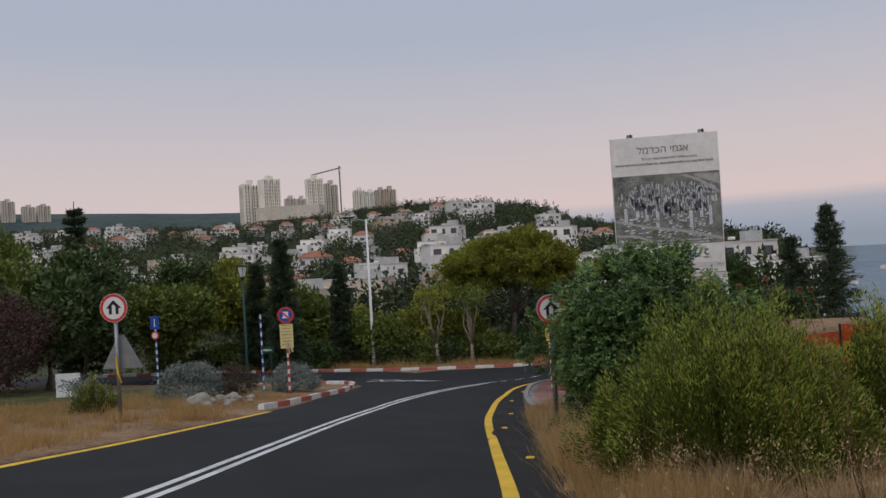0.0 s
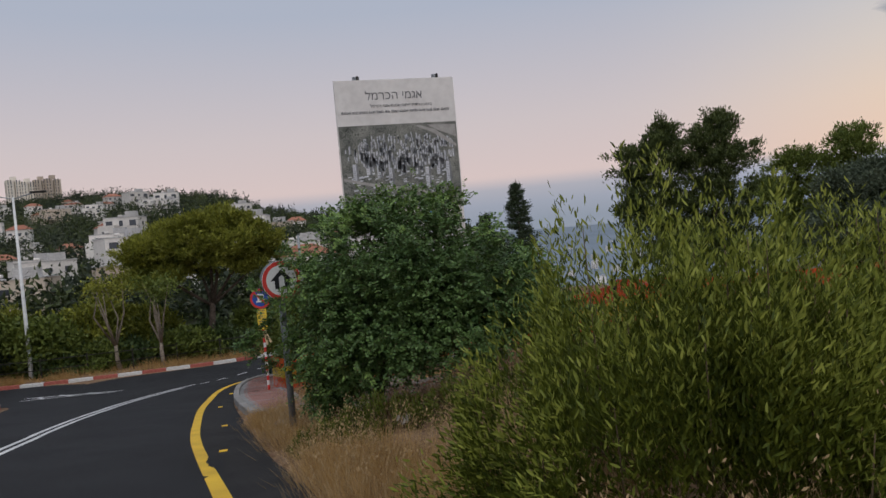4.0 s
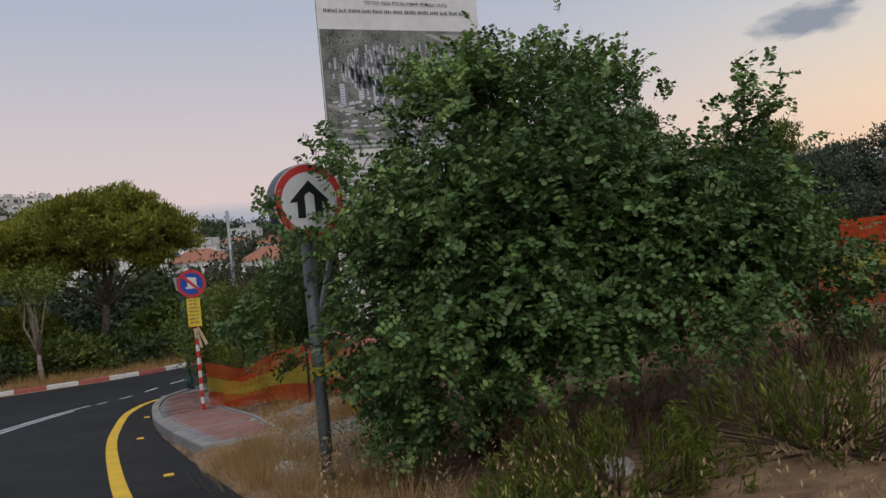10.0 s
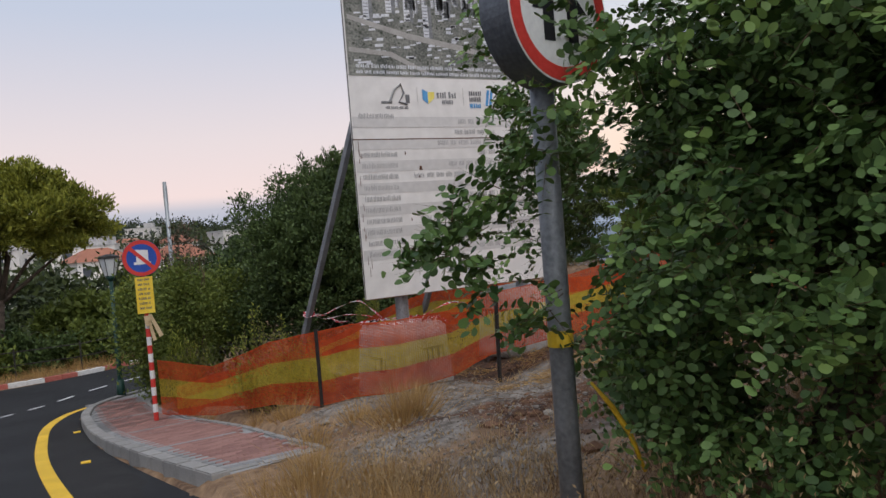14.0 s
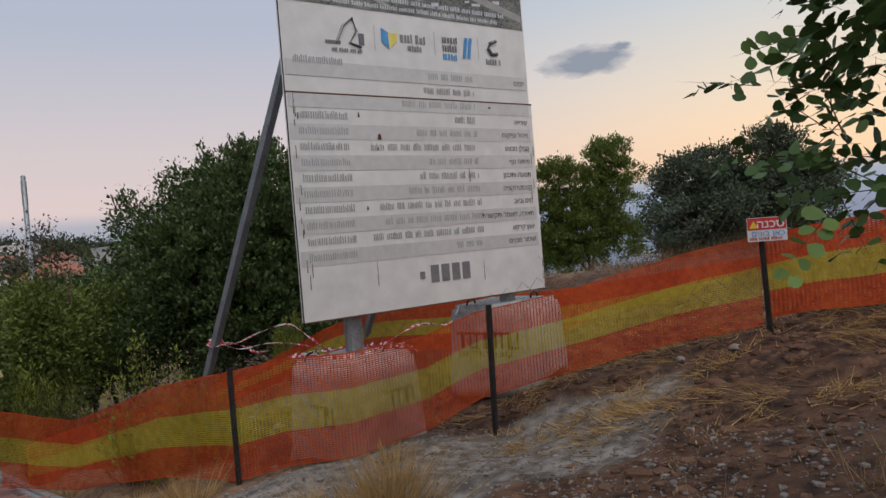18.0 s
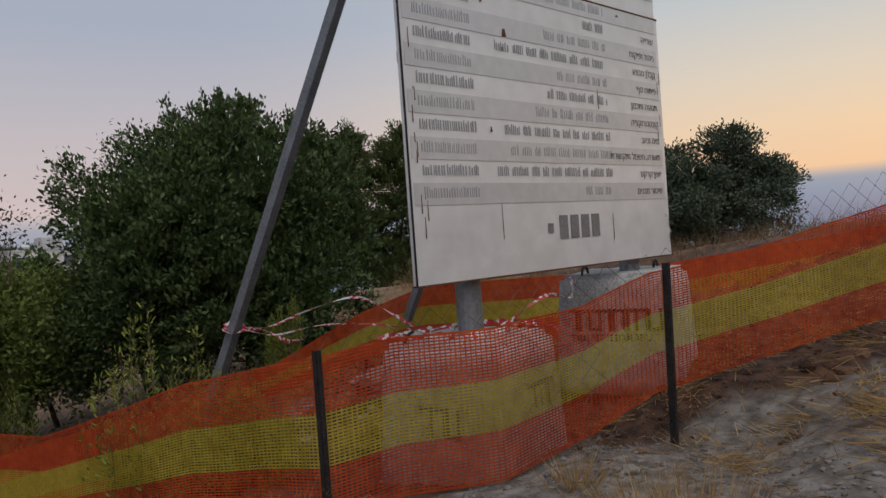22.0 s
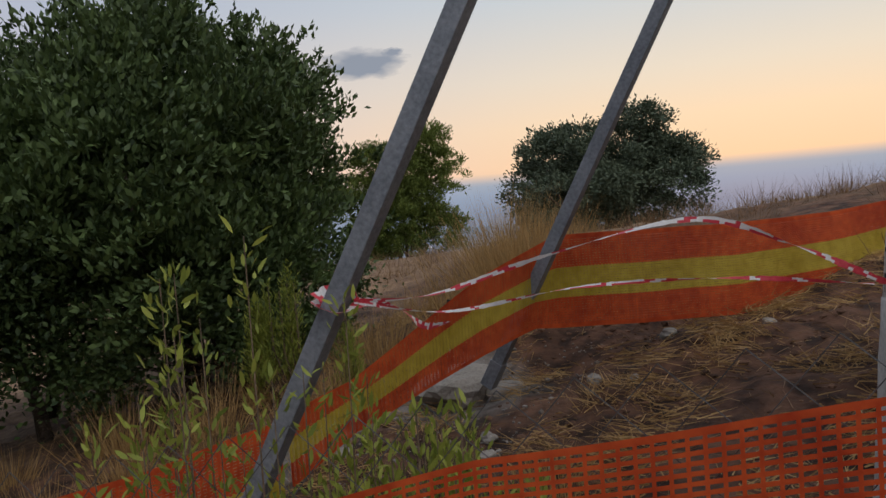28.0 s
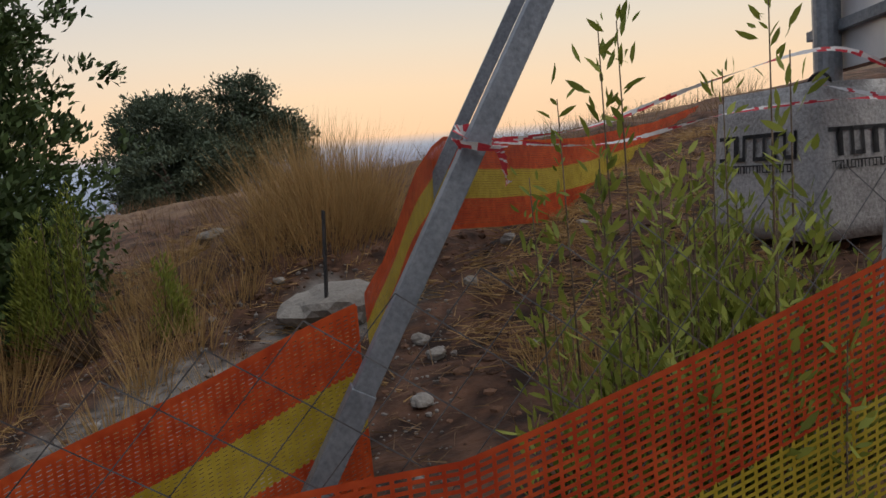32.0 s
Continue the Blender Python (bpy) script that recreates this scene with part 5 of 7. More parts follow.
# the carob by the lane sign: sprays of paired round leaflets
def carob():
    rs = np.random.RandomState(11)
    x, y = 2.55, 9.35
    z = ground_at(x, y)
    ob = thing("carob_tree", "broad dark green carob tree with round leaflets, leaning over the sign", "tree", Matrix.Translation((x, y, z)))
    c = np.array((0.0, 0.0, 1.15 - z))
    rad = np.array((1.84, 1.72, 1.42))
    pl, _ = clump_places(rs, 430, rad, -0.9, 0.5, 0.35)
    extra = np.array([(0.42, 9.98, 0.95), (0.25, 9.98, 0.85), (0.10, 10.0, 0.75), (0.0, 10.0, 0.62), (0.14, 9.98, 0.50), (0.40, 9.95, 0.40), (0.55, 9.8, 1.30), (0.60, 9.6, 1.75), (0.95, 9.9, 0.2), (1.3, 9.8, -0.25), (1.5, 10.3, -0.3), (0.75, 9.5, 0.7), (1.25, 11.0, 1.35), (1.35, 11.05, 0.95), (1.1, 10.9, 1.7), (3.4, 8.3, 1.75), (4.3, 8.7, 1.1), (4.45, 8.5, 0.8), (4.3, 8.5, 0.4), (4.5, 8.9, 0.9), (4.35, 8.6, 0.1), (2.9, 10.0, 2.50), (3.2, 9.9, 2.55), (2.3, 10.0, 2.50), (4.9, 8.6, 0.6), (4.7, 8.2, 0.1)]) - (x, y, z) - c
    pl = np.concatenate([pl, extra, extra + rs.normal(size=extra.shape) * 0.07, extra[6:] + rs.normal(size=extra[6:].shape) * 0.12])
    th, zz = rs.uniform(1.6, 3.3, 45), rs.uniform(-0.55, 0.5, 45)
    core = unit(rs.normal(size=(150, 3))) * rs.uniform(0.25, 0.72, (150, 1)) * rad * (0.95, 0.95, 0.8)
    skirt = np.column_stack([1.5 * np.cos(th), 1.5 * np.sin(th), zz - z]) - c
    pl = np.concatenate([pl, skirt, core])
    per = 30
    thin = np.ones(len(pl))
    thin[430:436], thin[456:462] = 0.30, 0.22
    pos = np.repeat(pl, per, axis=0) + rs.normal(size=(len(pl) * per, 3)) * 0.12 * np.repeat(thin, per)[:, None]
    pos = pos[rs.rand(len(pos)) < np.repeat(thin, per)]
    out = unit(pos / rad)
    ax = unit(out * 0.9 + rs.normal(size=pos.shape) * 0.6 + (0, 0, 0.15))
    pos = pos + c
    ok = pos[:, 2] > 0.12
    # the twigs part round the sign's face
    wx, wy, wz = pos[:, 0] + x, pos[:, 1] + y, pos[:, 2] + z
    ok &= ~((wx < 0.66) & (wx > 0.28) & (wy < 10.12) & (wz > 1.22) & (rs.rand(len(pos)) < 0.9))
    ok &= ~((wx < 0.62) & (wy < 9.9) & (wz > 0.6) & (wz < 1.95) & (rs.rand(len(pos)) < 0.9))
    # bare under the crown, where the trunk shows
    ok &= ~((wx > 1.9) & (wz < 0.16 + 0.14 * np.sin(wx * 5.0)) & (rs.rand(len(pos)) < 0.93))
    pos, ax = pos[ok], ax[ok]
    # a sprig that reaches in front of the sign
    for a, b, m in (((0.62, 9.62, 1.26), (0.27, 9.52, 1.40), 12), ((0.36, 9.56, 1.38), (0.22, 9.55, 1.56), 9)):
        a, b = np.array(a) - (x, y, z), np.array(b) - (x, y, z)
        pos = np.concatenate([pos, a + (b - a) * rs.rand(m, 1) + rs.normal(size=(m, 3)) * 0.02])
        ax = np.concatenate([ax, unit((b - a) / np.linalg.norm(b - a) + rs.normal(size=(m, 3)) * 0.55)])
    n = len(pos)
    flatn = unit(rs.normal(size=(n, 3)) * 0.45 + unit((pos - c) / rad) * 0.38 + (0, 0, 0.9))
    side = unit(np.cross(ax, flatn))
    bases, axes, sizes, fl = [], [], [], []
    for k in range(5):
        for s in (-1, 1):
            at = pos + ax * (0.028 + 0.036 * k) + flatn * (-0.004 * k * k * 0.6)
            bases.append(at), axes.append(unit(side * s + ax * 0.35 + rs.normal(size=(n, 3)) * 0.18)), sizes.append(np.full(n, 0.050) * rs.uniform(0.75, 1.15, n)), fl.append(flatn)
    sizes, bases, axes, fl = np.concatenate(sizes) * 0.92, np.concatenate(bases), np.concatenate(axes), np.concatenate(fl)
    # outer sprays carry paler new leaves; most above, to paint in the skylight
    reach = np.linalg.norm((pos - c) / rad, axis=1)
    fresh_lit = np.tile((reach > 0.93) & (rs.rand(n) < np.where(pos[:, 2] > c[2], 0.5, 0.12)), 10)
    for nm, pick, mm in (("crown", ~fresh_lit, CAROB), ("new_leaves", fresh_lit, CAROB_TIP)):
        part(nm, leaf_sheet(nm, bases[pick], axes[pick], sizes[pick], sizes[pick] * 0.74, mm, rs, 8, fl[pick]), None, ob)
    stems = np.repeat(pos, 1, axis=0)
    part("leaf_stalk", leaf_sheet("leaf_stalk", stems, ax, 0.21, 0.004, TWIG, rs, 3), None, ob)
    heads = pl[rs.choice(len(pl), 12, replace=False)] * 0.8 + c
    foot = np.array((-0.75, 0.4, 0.0))
    for k, bm in enumerate(limbs(foot, heads, 0.11, rs, 0.3)):
        part("trunk" if k == 0 else "limb", bm, BARK, ob, smooth=True)
    return ob


carob()


# hopbush: many upright twigs set with narrow leaves
def hopbush(name, label, x, y, spread, high, twigs, per, leaf, seed, material=HOPBUSH, z=None, tilt=0.55, first=0.3, shape=6, thick=0.006, group="hopbushes", tips=0.90):
    rs = np.random.RandomState(seed)
    z = ground_at(x, y) if z is None else z
    ob = thing(name, label, "shrub", Matrix.Translation((x, y, z)), group)
    base, axis, along_, sticks = [], [], [], []
    n_group = max(twigs // 24, 1)
    groups_ = [(rs.rand() * 6.283, spread * math.sqrt(rs.rand()), rs.uniform(0.80, 1.10)) for _ in range(n_group)]
    for k in range(twigs):
        ga, gr, gh = groups_[k % n_group] if twigs > 80 else (rs.rand() * 6.283, spread * math.sqrt(rs.rand()), 1.0)
        px, py = math.cos(ga) * gr + rs.normal() * 0.085 * spread, math.sin(ga) * gr + rs.normal() * 0.085 * spread
        a, r = math.atan2(py, px), math.hypot(px, py)
        h = high * gh * max(1 - 0.58 * (r / spread) ** 2, 0.3) * rs.uniform(0.62, 1.08)
        foot = np.array((math.cos(a) * r * 0.35, math.sin(a) * r * 0.35, 0.0))
        head = np.array((math.cos(a) * r, math.sin(a) * r, h))
        bow = np.array((math.cos(a) * r * 0.28, math.sin(a) * r * 0.28, -0.06 * high))
        f = first + (1 - first) * rs.rand(per) ** 0.8
        p = foot + (head - foot) * f[:, None] + bow * (np.sin(f * math.pi))[:, None]
        d = unit(head - foot + bow * 0.2)
        ring_ = unit(rs.normal(size=(per, 3)))
        base.append(p + ring_ * 0.012 * high + rs.normal(size=(per, 3)) * 0.028 * spread)
        axis.append(unit(d * 0.8 + ring_ * tilt * 1.35 + (0, 0, 0.35)))
        along_.append(f)
        if k % max(twigs // 40, 1) == 0:
            sticks.append(tube([foot, (foot + head) / 2 + bow, head], [thick * 1.6, thick, thick * 0.4], 5))
    base, axis = np.concatenate(base), np.concatenate(axis)
    sz = leaf[0] * rs.uniform(0.55, 1.2, len(base))
    young = np.concatenate(along_) + rs.normal(size=len(base)) * 0.07 > tips
    for nm, pick, mm in (("foliage", ~young, material), ("young_foliage", young, HOPBUSH_PALE)):
        part(nm, leaf_sheet(nm, base[pick], axis[pick], sz[pick], sz[pick] * leaf[1], mm, rs, shape), None, ob)
    for s in sticks:
        part("stem", s, TWIG, ob, smooth=True)
    return ob


hopbush("hopbush", "large yellow-green hopbush growing at the road's edge", 2.45, 2.0, 1.22, 1.70, 760, 110, (0.054, 0.22), 21)
hopbush("hopbush", "yellow-green hopbush growing into its larger neighbour", 3.9, 2.5, 0.95, 1.48, 260, 100, (0.058, 0.22), 22)
hopbush("hopbush", "yellow-green hopbush at the end of the thicket", 2.8, 3.45, 0.55, 1.28, 66, 90, (0.058, 0.24), 20)
hopbush("hopbush", "slender young hopbush with thin upright twigs behind the net", 1.55, 18.45, 0.52, 1.72, 30, 84, (0.052, 0.28), 23, YOUNG_LEAF, tilt=0.8, first=0.15, thick=0.0035)
hopbush("hopbush", "low leafy hopbush behind the net", 1.95, 18.2, 0.5, 0.9, 78, 60, (0.055, 0.26), 24, YOUNG_LEAF)
hopbush("hopbush", "slender young hopbush with thin upright twigs behind the net", 1.3, 18.65, 0.2, 1.1, 11, 74, (0.057, 0.28), 25, YOUNG_LEAF, tilt=0.8, first=0.1, thick=0.0035)
hopbush("hopbush", "low leafy hopbush behind the net", 1.7, 18.45, 0.4, 0.7, 60, 54, (0.052, 0.26), 40, HOPBUSH)
hopbush("hopbush", "bright green hopbush below the dark tree", 4.8, 21.75, 0.55, 1.30, 120, 64, (0.055, 0.20), 26, YOUNG_LEAF)
hopbush("hopbush", "low yellow-green hopbush under the carob", 1.75, 7.75, 0.7, 0.52, 70, 60, (0.06, 0.2), 27, HOPBUSH, tips=1.1)
hopbush("hopbush", "low dark hopbush at the edge of the carob", 1.05, 7.35, 0.55, 0.42, 60, 60, (0.06, 0.2), 19, HOPBUSH, tips=1.1)
hopbush("hopbush", "low yellow-green hopbush under the carob", 2.85, 7.3, 0.8, 0.55, 60, 60, (0.06, 0.2), 28, HOPBUSH, tips=1.1)
hopbush("hopbush", "yellow-green hopbush behind the striped pole", 0.85, 21.9, 0.6, 1.75, 110, 70, (0.065, 0.22), 29, HOPBUSH)
hopbush("hopbush", "yellow-green hopbush behind the net", 1.2, 22.3, 0.5, 1.35, 70, 60, (0.06, 0.22), 30, HOPBUSH)

tree("dark_tree", "dark evergreen shrub behind the net", "tree", 3.9, 24.6, (1.35, 1.2, 1.45), -0.85, 230, 100, (0.15, 0.15, 0.15), (0.080, 0.55), DARK_LEAF, 32, trunk=0.07, low=-0.9, shape=4)
tree("tall_shrub", "tall olive-green shrub with a reddish sparse top", "shrub", 1.3, 22.9, (0.6, 0.7, 1.05), -0.75, 210, 90, (0.12, 0.12, 0.16), (0.072, 0.5), SHRUB_LEAF, 33, trunk=0.05, low=-0.95, rugged=0.45, shape=4)
tree("dark_tree", "smaller dark evergreen tree behind the first", "tree", 4.6, 25.9, (1.7, 1.6, 1.9), 0.62, 440, 80, (0.14, 0.14, 0.12), (0.095, 0.46), DARK_LEAF, 39, trunk=0.08, low=-0.95, rugged=0.4, shape=4)
tree("dark_shrub", "dark evergreen shrub at the foot of the tree", "shrub", 5.5, 23.3, (1.7, 0.9, 0.75), -1.15, 150, 90, (0.14, 0.14, 0.13), (0.080, 0.55), DARK_LEAF, 37, trunk=0.04, low=-0.6, shape=4)
tree("dark_shrub", "dark evergreen shrub at the foot of the tree", "shrub", 3.0, 26.2, (1.5, 1.2, 1.2), -1.0, 170, 90, (0.14, 0.14, 0.13), (0.080, 0.55), DARK_LEAF, 38, trunk=0.04, low=-0.6, shape=4)
tree("tall_shrub", "tall olive-green shrub at the bend", "shrub", 0.95, 24.3, (0.75, 0.9, 1.4), -1.3, 135, 100, (0.18, 0.18, 0.22), (0.085, 0.5), SHRUB_LEAF, 34, trunk=0.05, low=-0.95)
tree("tall_shrub", "olive-green shrub at the bend", "shrub", 2.4, 25.6, (1.1, 1.0, 1.3), -1.1, 135, 100, (0.2, 0.2, 0.2), (0.085, 0.5), SHRUB_LEAF, 35, trunk=0.05, low=-0.95)
tree("bare_shrub", "sparse shrub with reddish-brown dry leaves", "shrub", 1.3, 22.8, (0.45, 0.45, 0.5), 0.55, 60, 18, (0.10, 0.10, 0.14), (0.05, 0.5), BROWN_LEAF, 36, bark=TWIG, trunk=0.03, low=-0.4, n_limbs=10)

# pines, conifers and the round tree towards the sea
def pad_pine(name, label, foot, pads, flat_, per, leaf, material, seed, trunk, fork, bark=BARK, sprigs=0):
    """A tree whose crown is made of tufted pads at the ends of its limbs; pads are (x, y, z, radius)."""
    rs = np.random.RandomState(seed)
    z = ground_at(*foot)
    ob = thing(name, label, "tree", Matrix.Translation((*foot, z)))
    base, axis = [], []
    for px, py, pz, r in pads:
        n = int(46 * r * r / (leaf[0] / 0.2) ** 2) + 18
        d = unit(rs.normal(size=(n, 3)) + (0, 0, 0.25))
        tuft = np.array((px - foot[0], py - foot[1], pz - z)) + d * np.array((r, r, r * flat_)) * rs.uniform(0.55, 1.08, (n, 1)) * (1 + 0.28 * np.sin(d[:, :1] * 4 + seed + pz) + 0.2 * rs.normal(size=(n, 1)))
        pos = np.repeat(tuft, per, axis=0) + rs.normal(size=(n * per, 3)) * leaf[0] * (0.75, 0.75, 0.5)
        base.append(pos), axis.append(unit(np.repeat(d, per, axis=0) * 0.7 + rs.normal(size=pos.shape) * 0.6 + (0, 0, 0.75)))
    # thin shoots that stand out of the top
    for _ in range(sprigs):
        px, py, pz, r = pads[rs.randint(min(8, len(pads)))]
        d = unit(rs.normal(size=3) * (1, 1, 0.5) + (0, 0, 0.8))
        a = np.array((px - foot[0], py - foot[1], pz - z)) + d * r * (1, 1, flat_) * 0.9
        u = rs.rand(26, 1)
        base.append(a + unit(d + (0, 0, 0.6)) * u * rs.uniform(0.2, 0.5) + rs.normal(size=(26, 3)) * 0.022), axis.append(unit(rs.normal(size=(26, 3)) * 0.7 + d + (0, 0, 0.4)))
    base, axis = np.concatenate(base), np.concatenate(axis)
    sz = leaf[0] * rs.uniform(0.6, 1.25, len(base))
    part("crown", leaf_sheet("crown", base, axis, sz, sz * leaf[1], material, rs, 4), None, ob)
    heads = np.array(pads)[:, :3] - (*foot, z)
    for k, bm in enumerate(limbs((0, 0, 0), heads[::3], trunk, rs, fork)):
        part("trunk" if k == 0 else "limb", bm, bark, ob, smooth=True)
    return ob


pad_pine("umbrella_pine", "broad yellow-green pine with a forked bare trunk beyond the bend", (-2.6, 38.7), [(-5.6, 38.2, 2.35, 0.95), (-4.5, 39.2, 2.75, 1.1), (-3.3, 38.0, 3.15, 1.15), (-2.0, 39.2, 3.4, 1.2), (-1.1, 38.2, 3.35, 1.0), (-0.2, 39.0, 2.9, 0.95), (0.5, 38.3, 2.35, 0.8), (-4.7, 39.6, 1.6, 1.0), (-3.5, 37.8, 2.3, 1.15), (-2.2, 40.2, 2.8, 1.25), (-1.0, 37.4, 2.3, 1.1), (0.2, 40.0, 2.0, 0.9), (-2.2, 37.6, 1.8, 0.95), (-5.7, 38.9, 1.45, 0.85), (-0.8, 38.8, 1.6, 0.95), (0.9, 38.8, 1.75, 0.6), (-4.2, 38.2, 1.0, 0.75), (-6.1, 38.5, 0.7, 0.7), (-3.2, 39.8, 1.3, 1.0), (-0.2, 38.0, 1.1, 0.6)], 0.58, 62, (0.19, 0.34), PINE, 41, 0.17, 0.48)
pad_pine("pine_tree", "dark pine standing on the slope towards the sea", (50.3, 75.8), [(44.2, 79.1, 7.8, 2.66), (47.2, 77.2, 9.4, 2.85), (51.4, 74.5, 9.4, 3.04), (53.3, 73.0, 6.9, 2.66), (49.3, 76.0, 6.3, 3.42), (45.3, 78.3, 4.4, 3.04), (51.4, 74.5, 3.3, 3.04), (48.0, 76.8, 1.8, 3.42), (54.1, 72.4, 0.2, 2.28), (49.9, 75.6, -0.9, 3.04), (45.7, 77.9, -0.1, 2.66), (52.2, 73.9, -3.4, 3.23), (47.6, 77.2, -3.6, 3.42), (55.2, 71.5, 2.7, 2.09), (43.8, 79.5, 2.3, 2.09), (52.7, 73.6, 11.4, 1.33), (47.4, 77.2, 11.1, 1.14)], 0.72, 56, (0.46, 0.30), SEA_PINE, 42, 0.34, 0.4)
pad_pine("pine_tree", "light green pine on the slope towards the sea", (54.0, 59.4), [(51.6, 61.3, 5.3, 1.9), (55.4, 57.8, 6.9, 2.1), (56.0, 57.2, 4.9, 2.2), (53.4, 59.8, 4.1, 2.5), (50.6, 62.2, 2.3, 2.0), (52.6, 60.5, 1.5, 2.5), (55.2, 58.0, 2.3, 2.5), (54.0, 59.2, -0.1, 2.7), (51.2, 61.6, -0.9, 2.2), (53.5, 60.0, -2.6, 2.7), (56.2, 57.2, -1.4, 2.4), (50.8, 62.0, -3.0, 2.4)], 0.8, 50, (0.38, 0.30), SHRUB_LEAF, 43, 0.28, 0.4)
tree("round_tree", "broad dark rounded tree on the crest", "tree", 34.4, 31.4, (5.2, 5.2, 3.5), 0.75, 1000, 90, (0.26, 0.26, 0.18), (0.20, 0.45), OLIVE_LEAF, 44, trunk=0.3, n_limbs=9, low=-0.9, rugged=0.45, fork=0.2, shape=4, lobe_count=26)

pad_pine("dark_tree", "dense dark evergreen tree with a ragged top beside the hoarding", (5.5, 24.3), [(4.9, 23.8, 1.75, 0.62), (5.3, 24.5, 2.05, 0.62), (6.0, 24.7, 2.05, 0.66), (6.75, 24.5, 1.75, 0.62), (7.05, 24.3, 1.1, 0.62), (6.9, 24.1, 1.55, 0.55), (7.15, 24.9, 1.45, 0.62), (7.3, 24.6, 0.35, 0.66), (7.65, 24.8, 1.25, 0.58), (7.6, 24.75, 0.45, 0.6), (4.2, 23.7, 1.1, 0.7), (3.7, 24.3, 0.75, 0.75), (4.6, 24.7, 1.6, 0.8), (5.2, 23.4, 0.85, 0.95), (6.2, 23.6, 0.75, 0.85), (4.2, 23.3, 0.45, 0.85), (3.6, 23.7, 0.0, 0.85), (6.7, 24.1, -0.2, 0.8), (5.7, 23.3, -0.35, 0.95), (4.6, 23.1, -0.5, 0.9), (5.5, 24.5, 0.7, 1.2), (4.4, 24.6, 0.6, 1.15), (6.3, 25.0, 0.5, 1.05), (5.5, 24.2, -0.6, 1.2)], 0.9, 25, (0.098, 0.46), DARK_LEAF, 31, 0.13, 0.3, sprigs=110)

def conifer(label, x, y, top, wide, tiers, seed, material=PINE_DARK, name="conifer", z=None):
    """A conifer of drooping whorls round one straight stem."""
    rs = np.random.RandomState(seed)
    z = ground_at(x, y) if z is None else z
    h = top - z
    ob = thing(name, label, "tree", Matrix.Translation((x, y, z)), "conifers")
    part("trunk", tube([(0, 0, -0.2), (0, 0, h * 0.5), (0, 0, h)], [0.16, 0.1, 0.02], 7), BARK, ob, smooth=True)
    base, axis = [], []
    for k in range(tiers):
        f = k / tiers
        zz, r = h * (0.10 + 0.88 * f), wide * (1 - f) ** 0.8 * rs.uniform(0.7, 1.1) + 0.12
        for b in range(9):
            a = rs.rand() * 6.283
            d = np.array((math.cos(a), math.sin(a), 0.32 - 0.3 * (1 - f) + rs.normal() * 0.12)) * rs.uniform(0.7, 1.12)
            m = 96
            u = rs.rand(m, 1) ** 0.7
            base.append(np.array((0, 0, zz)) + d * r * u + rs.normal(size=(m, 3)) * 0.09 * wide * 0.5)
            axis.append(unit(d + rs.normal(size=(m, 3)) * 0.6))
    base, axis = np.concatenate(base), np.concatenate(axis)
    part("crown", leaf_sheet("crown", base, axis, 0.26 * rs.uniform(0.6, 1.2, len(base)), 0.065, material, rs, 3), None, ob)
    return ob


conifer("dark star-shaped conifer beyond the carob", 19.5, 52.0, 5.3, 2.2, 20, 51)
conifer("dark conifer beyond the carob", 17.2, 53.0, 3.1, 2.2, 16, 52)
conifer("tall slim dark conifer across the junction", -14.6, 33.5, 4.6, 1.25, 22, 53)
conifer("tall slim dark conifer across the junction", -17.0, 35.5, 3.2, 1.2, 20, 54)
conifer("tall conifer with a bare top among the trees", -24.5, 30.0, 6.9, 1.6, 18, 55)
conifer("slim dark conifer across the junction", -12.6, 37.5, 3.0, 1.0, 18, 56)

# the belt of trees beyond the junction and on the other side of the road
rnd = random.Random(77)
BELT = [(-10.5, 38.5, 2.3, 1.2, SHRUB_LEAF), (-8.6, 40.5, 2.6, 1.4, PINE), (-7.0, 38.5, 1.6, -0.3, DARK_LEAF), (-5.5, 41.0, 2.2, 0.8, PINE), (-4.4, 38.0, 1.2, -1.2, SHRUB_LEAF), (0.6, 39.5, 1.7, -0.6, SHRUB_LEAF), (3.4, 41.5, 2.0, -0.1, PINE), (6.5, 43.5, 2.4, 0.5, DARK_LEAF), (1.8, 38.4, 1.3, -1.1, DARK_LEAF), (-13.2, 40.0, 2.5, 1.6, PINE), (-16.0, 39.0, 2.4, 1.5, SHRUB_LEAF), (-19.5, 38.5, 2.8, 2.0, PINE), (-22.5, 36.5, 2.8, 2.4, DARK_LEAF), (-20.5, 31.5, 2.4, 1.7, SHRUB_LEAF), (-26.5, 33.0, 3.4, 3.0, DARK_LEAF), (-21.8, 26.5, 2.6, 2.4, DARK_LEAF), (-25.5, 26.0, 3.2, 3.3, SHRUB_LEAF), (-20.0, 21.5, 2.3, 2.2, DARK_LEAF), (-23.0, 19.5, 3.0, 3.0, SHRUB_LEAF), (-19.5, 17.2, 1.9, 1.9, DARK_LEAF), (10.5, 44.0, 2.4, 0.2, SHRUB_LEAF), (14.0, 46.5, 2.4, -0.2, DARK_LEAF), (9.0, 40.5, 1.6, -1.2, SHRUB_LEAF), (-2.4, 41.5, 1.5, -1.2, DARK_LEAF)]
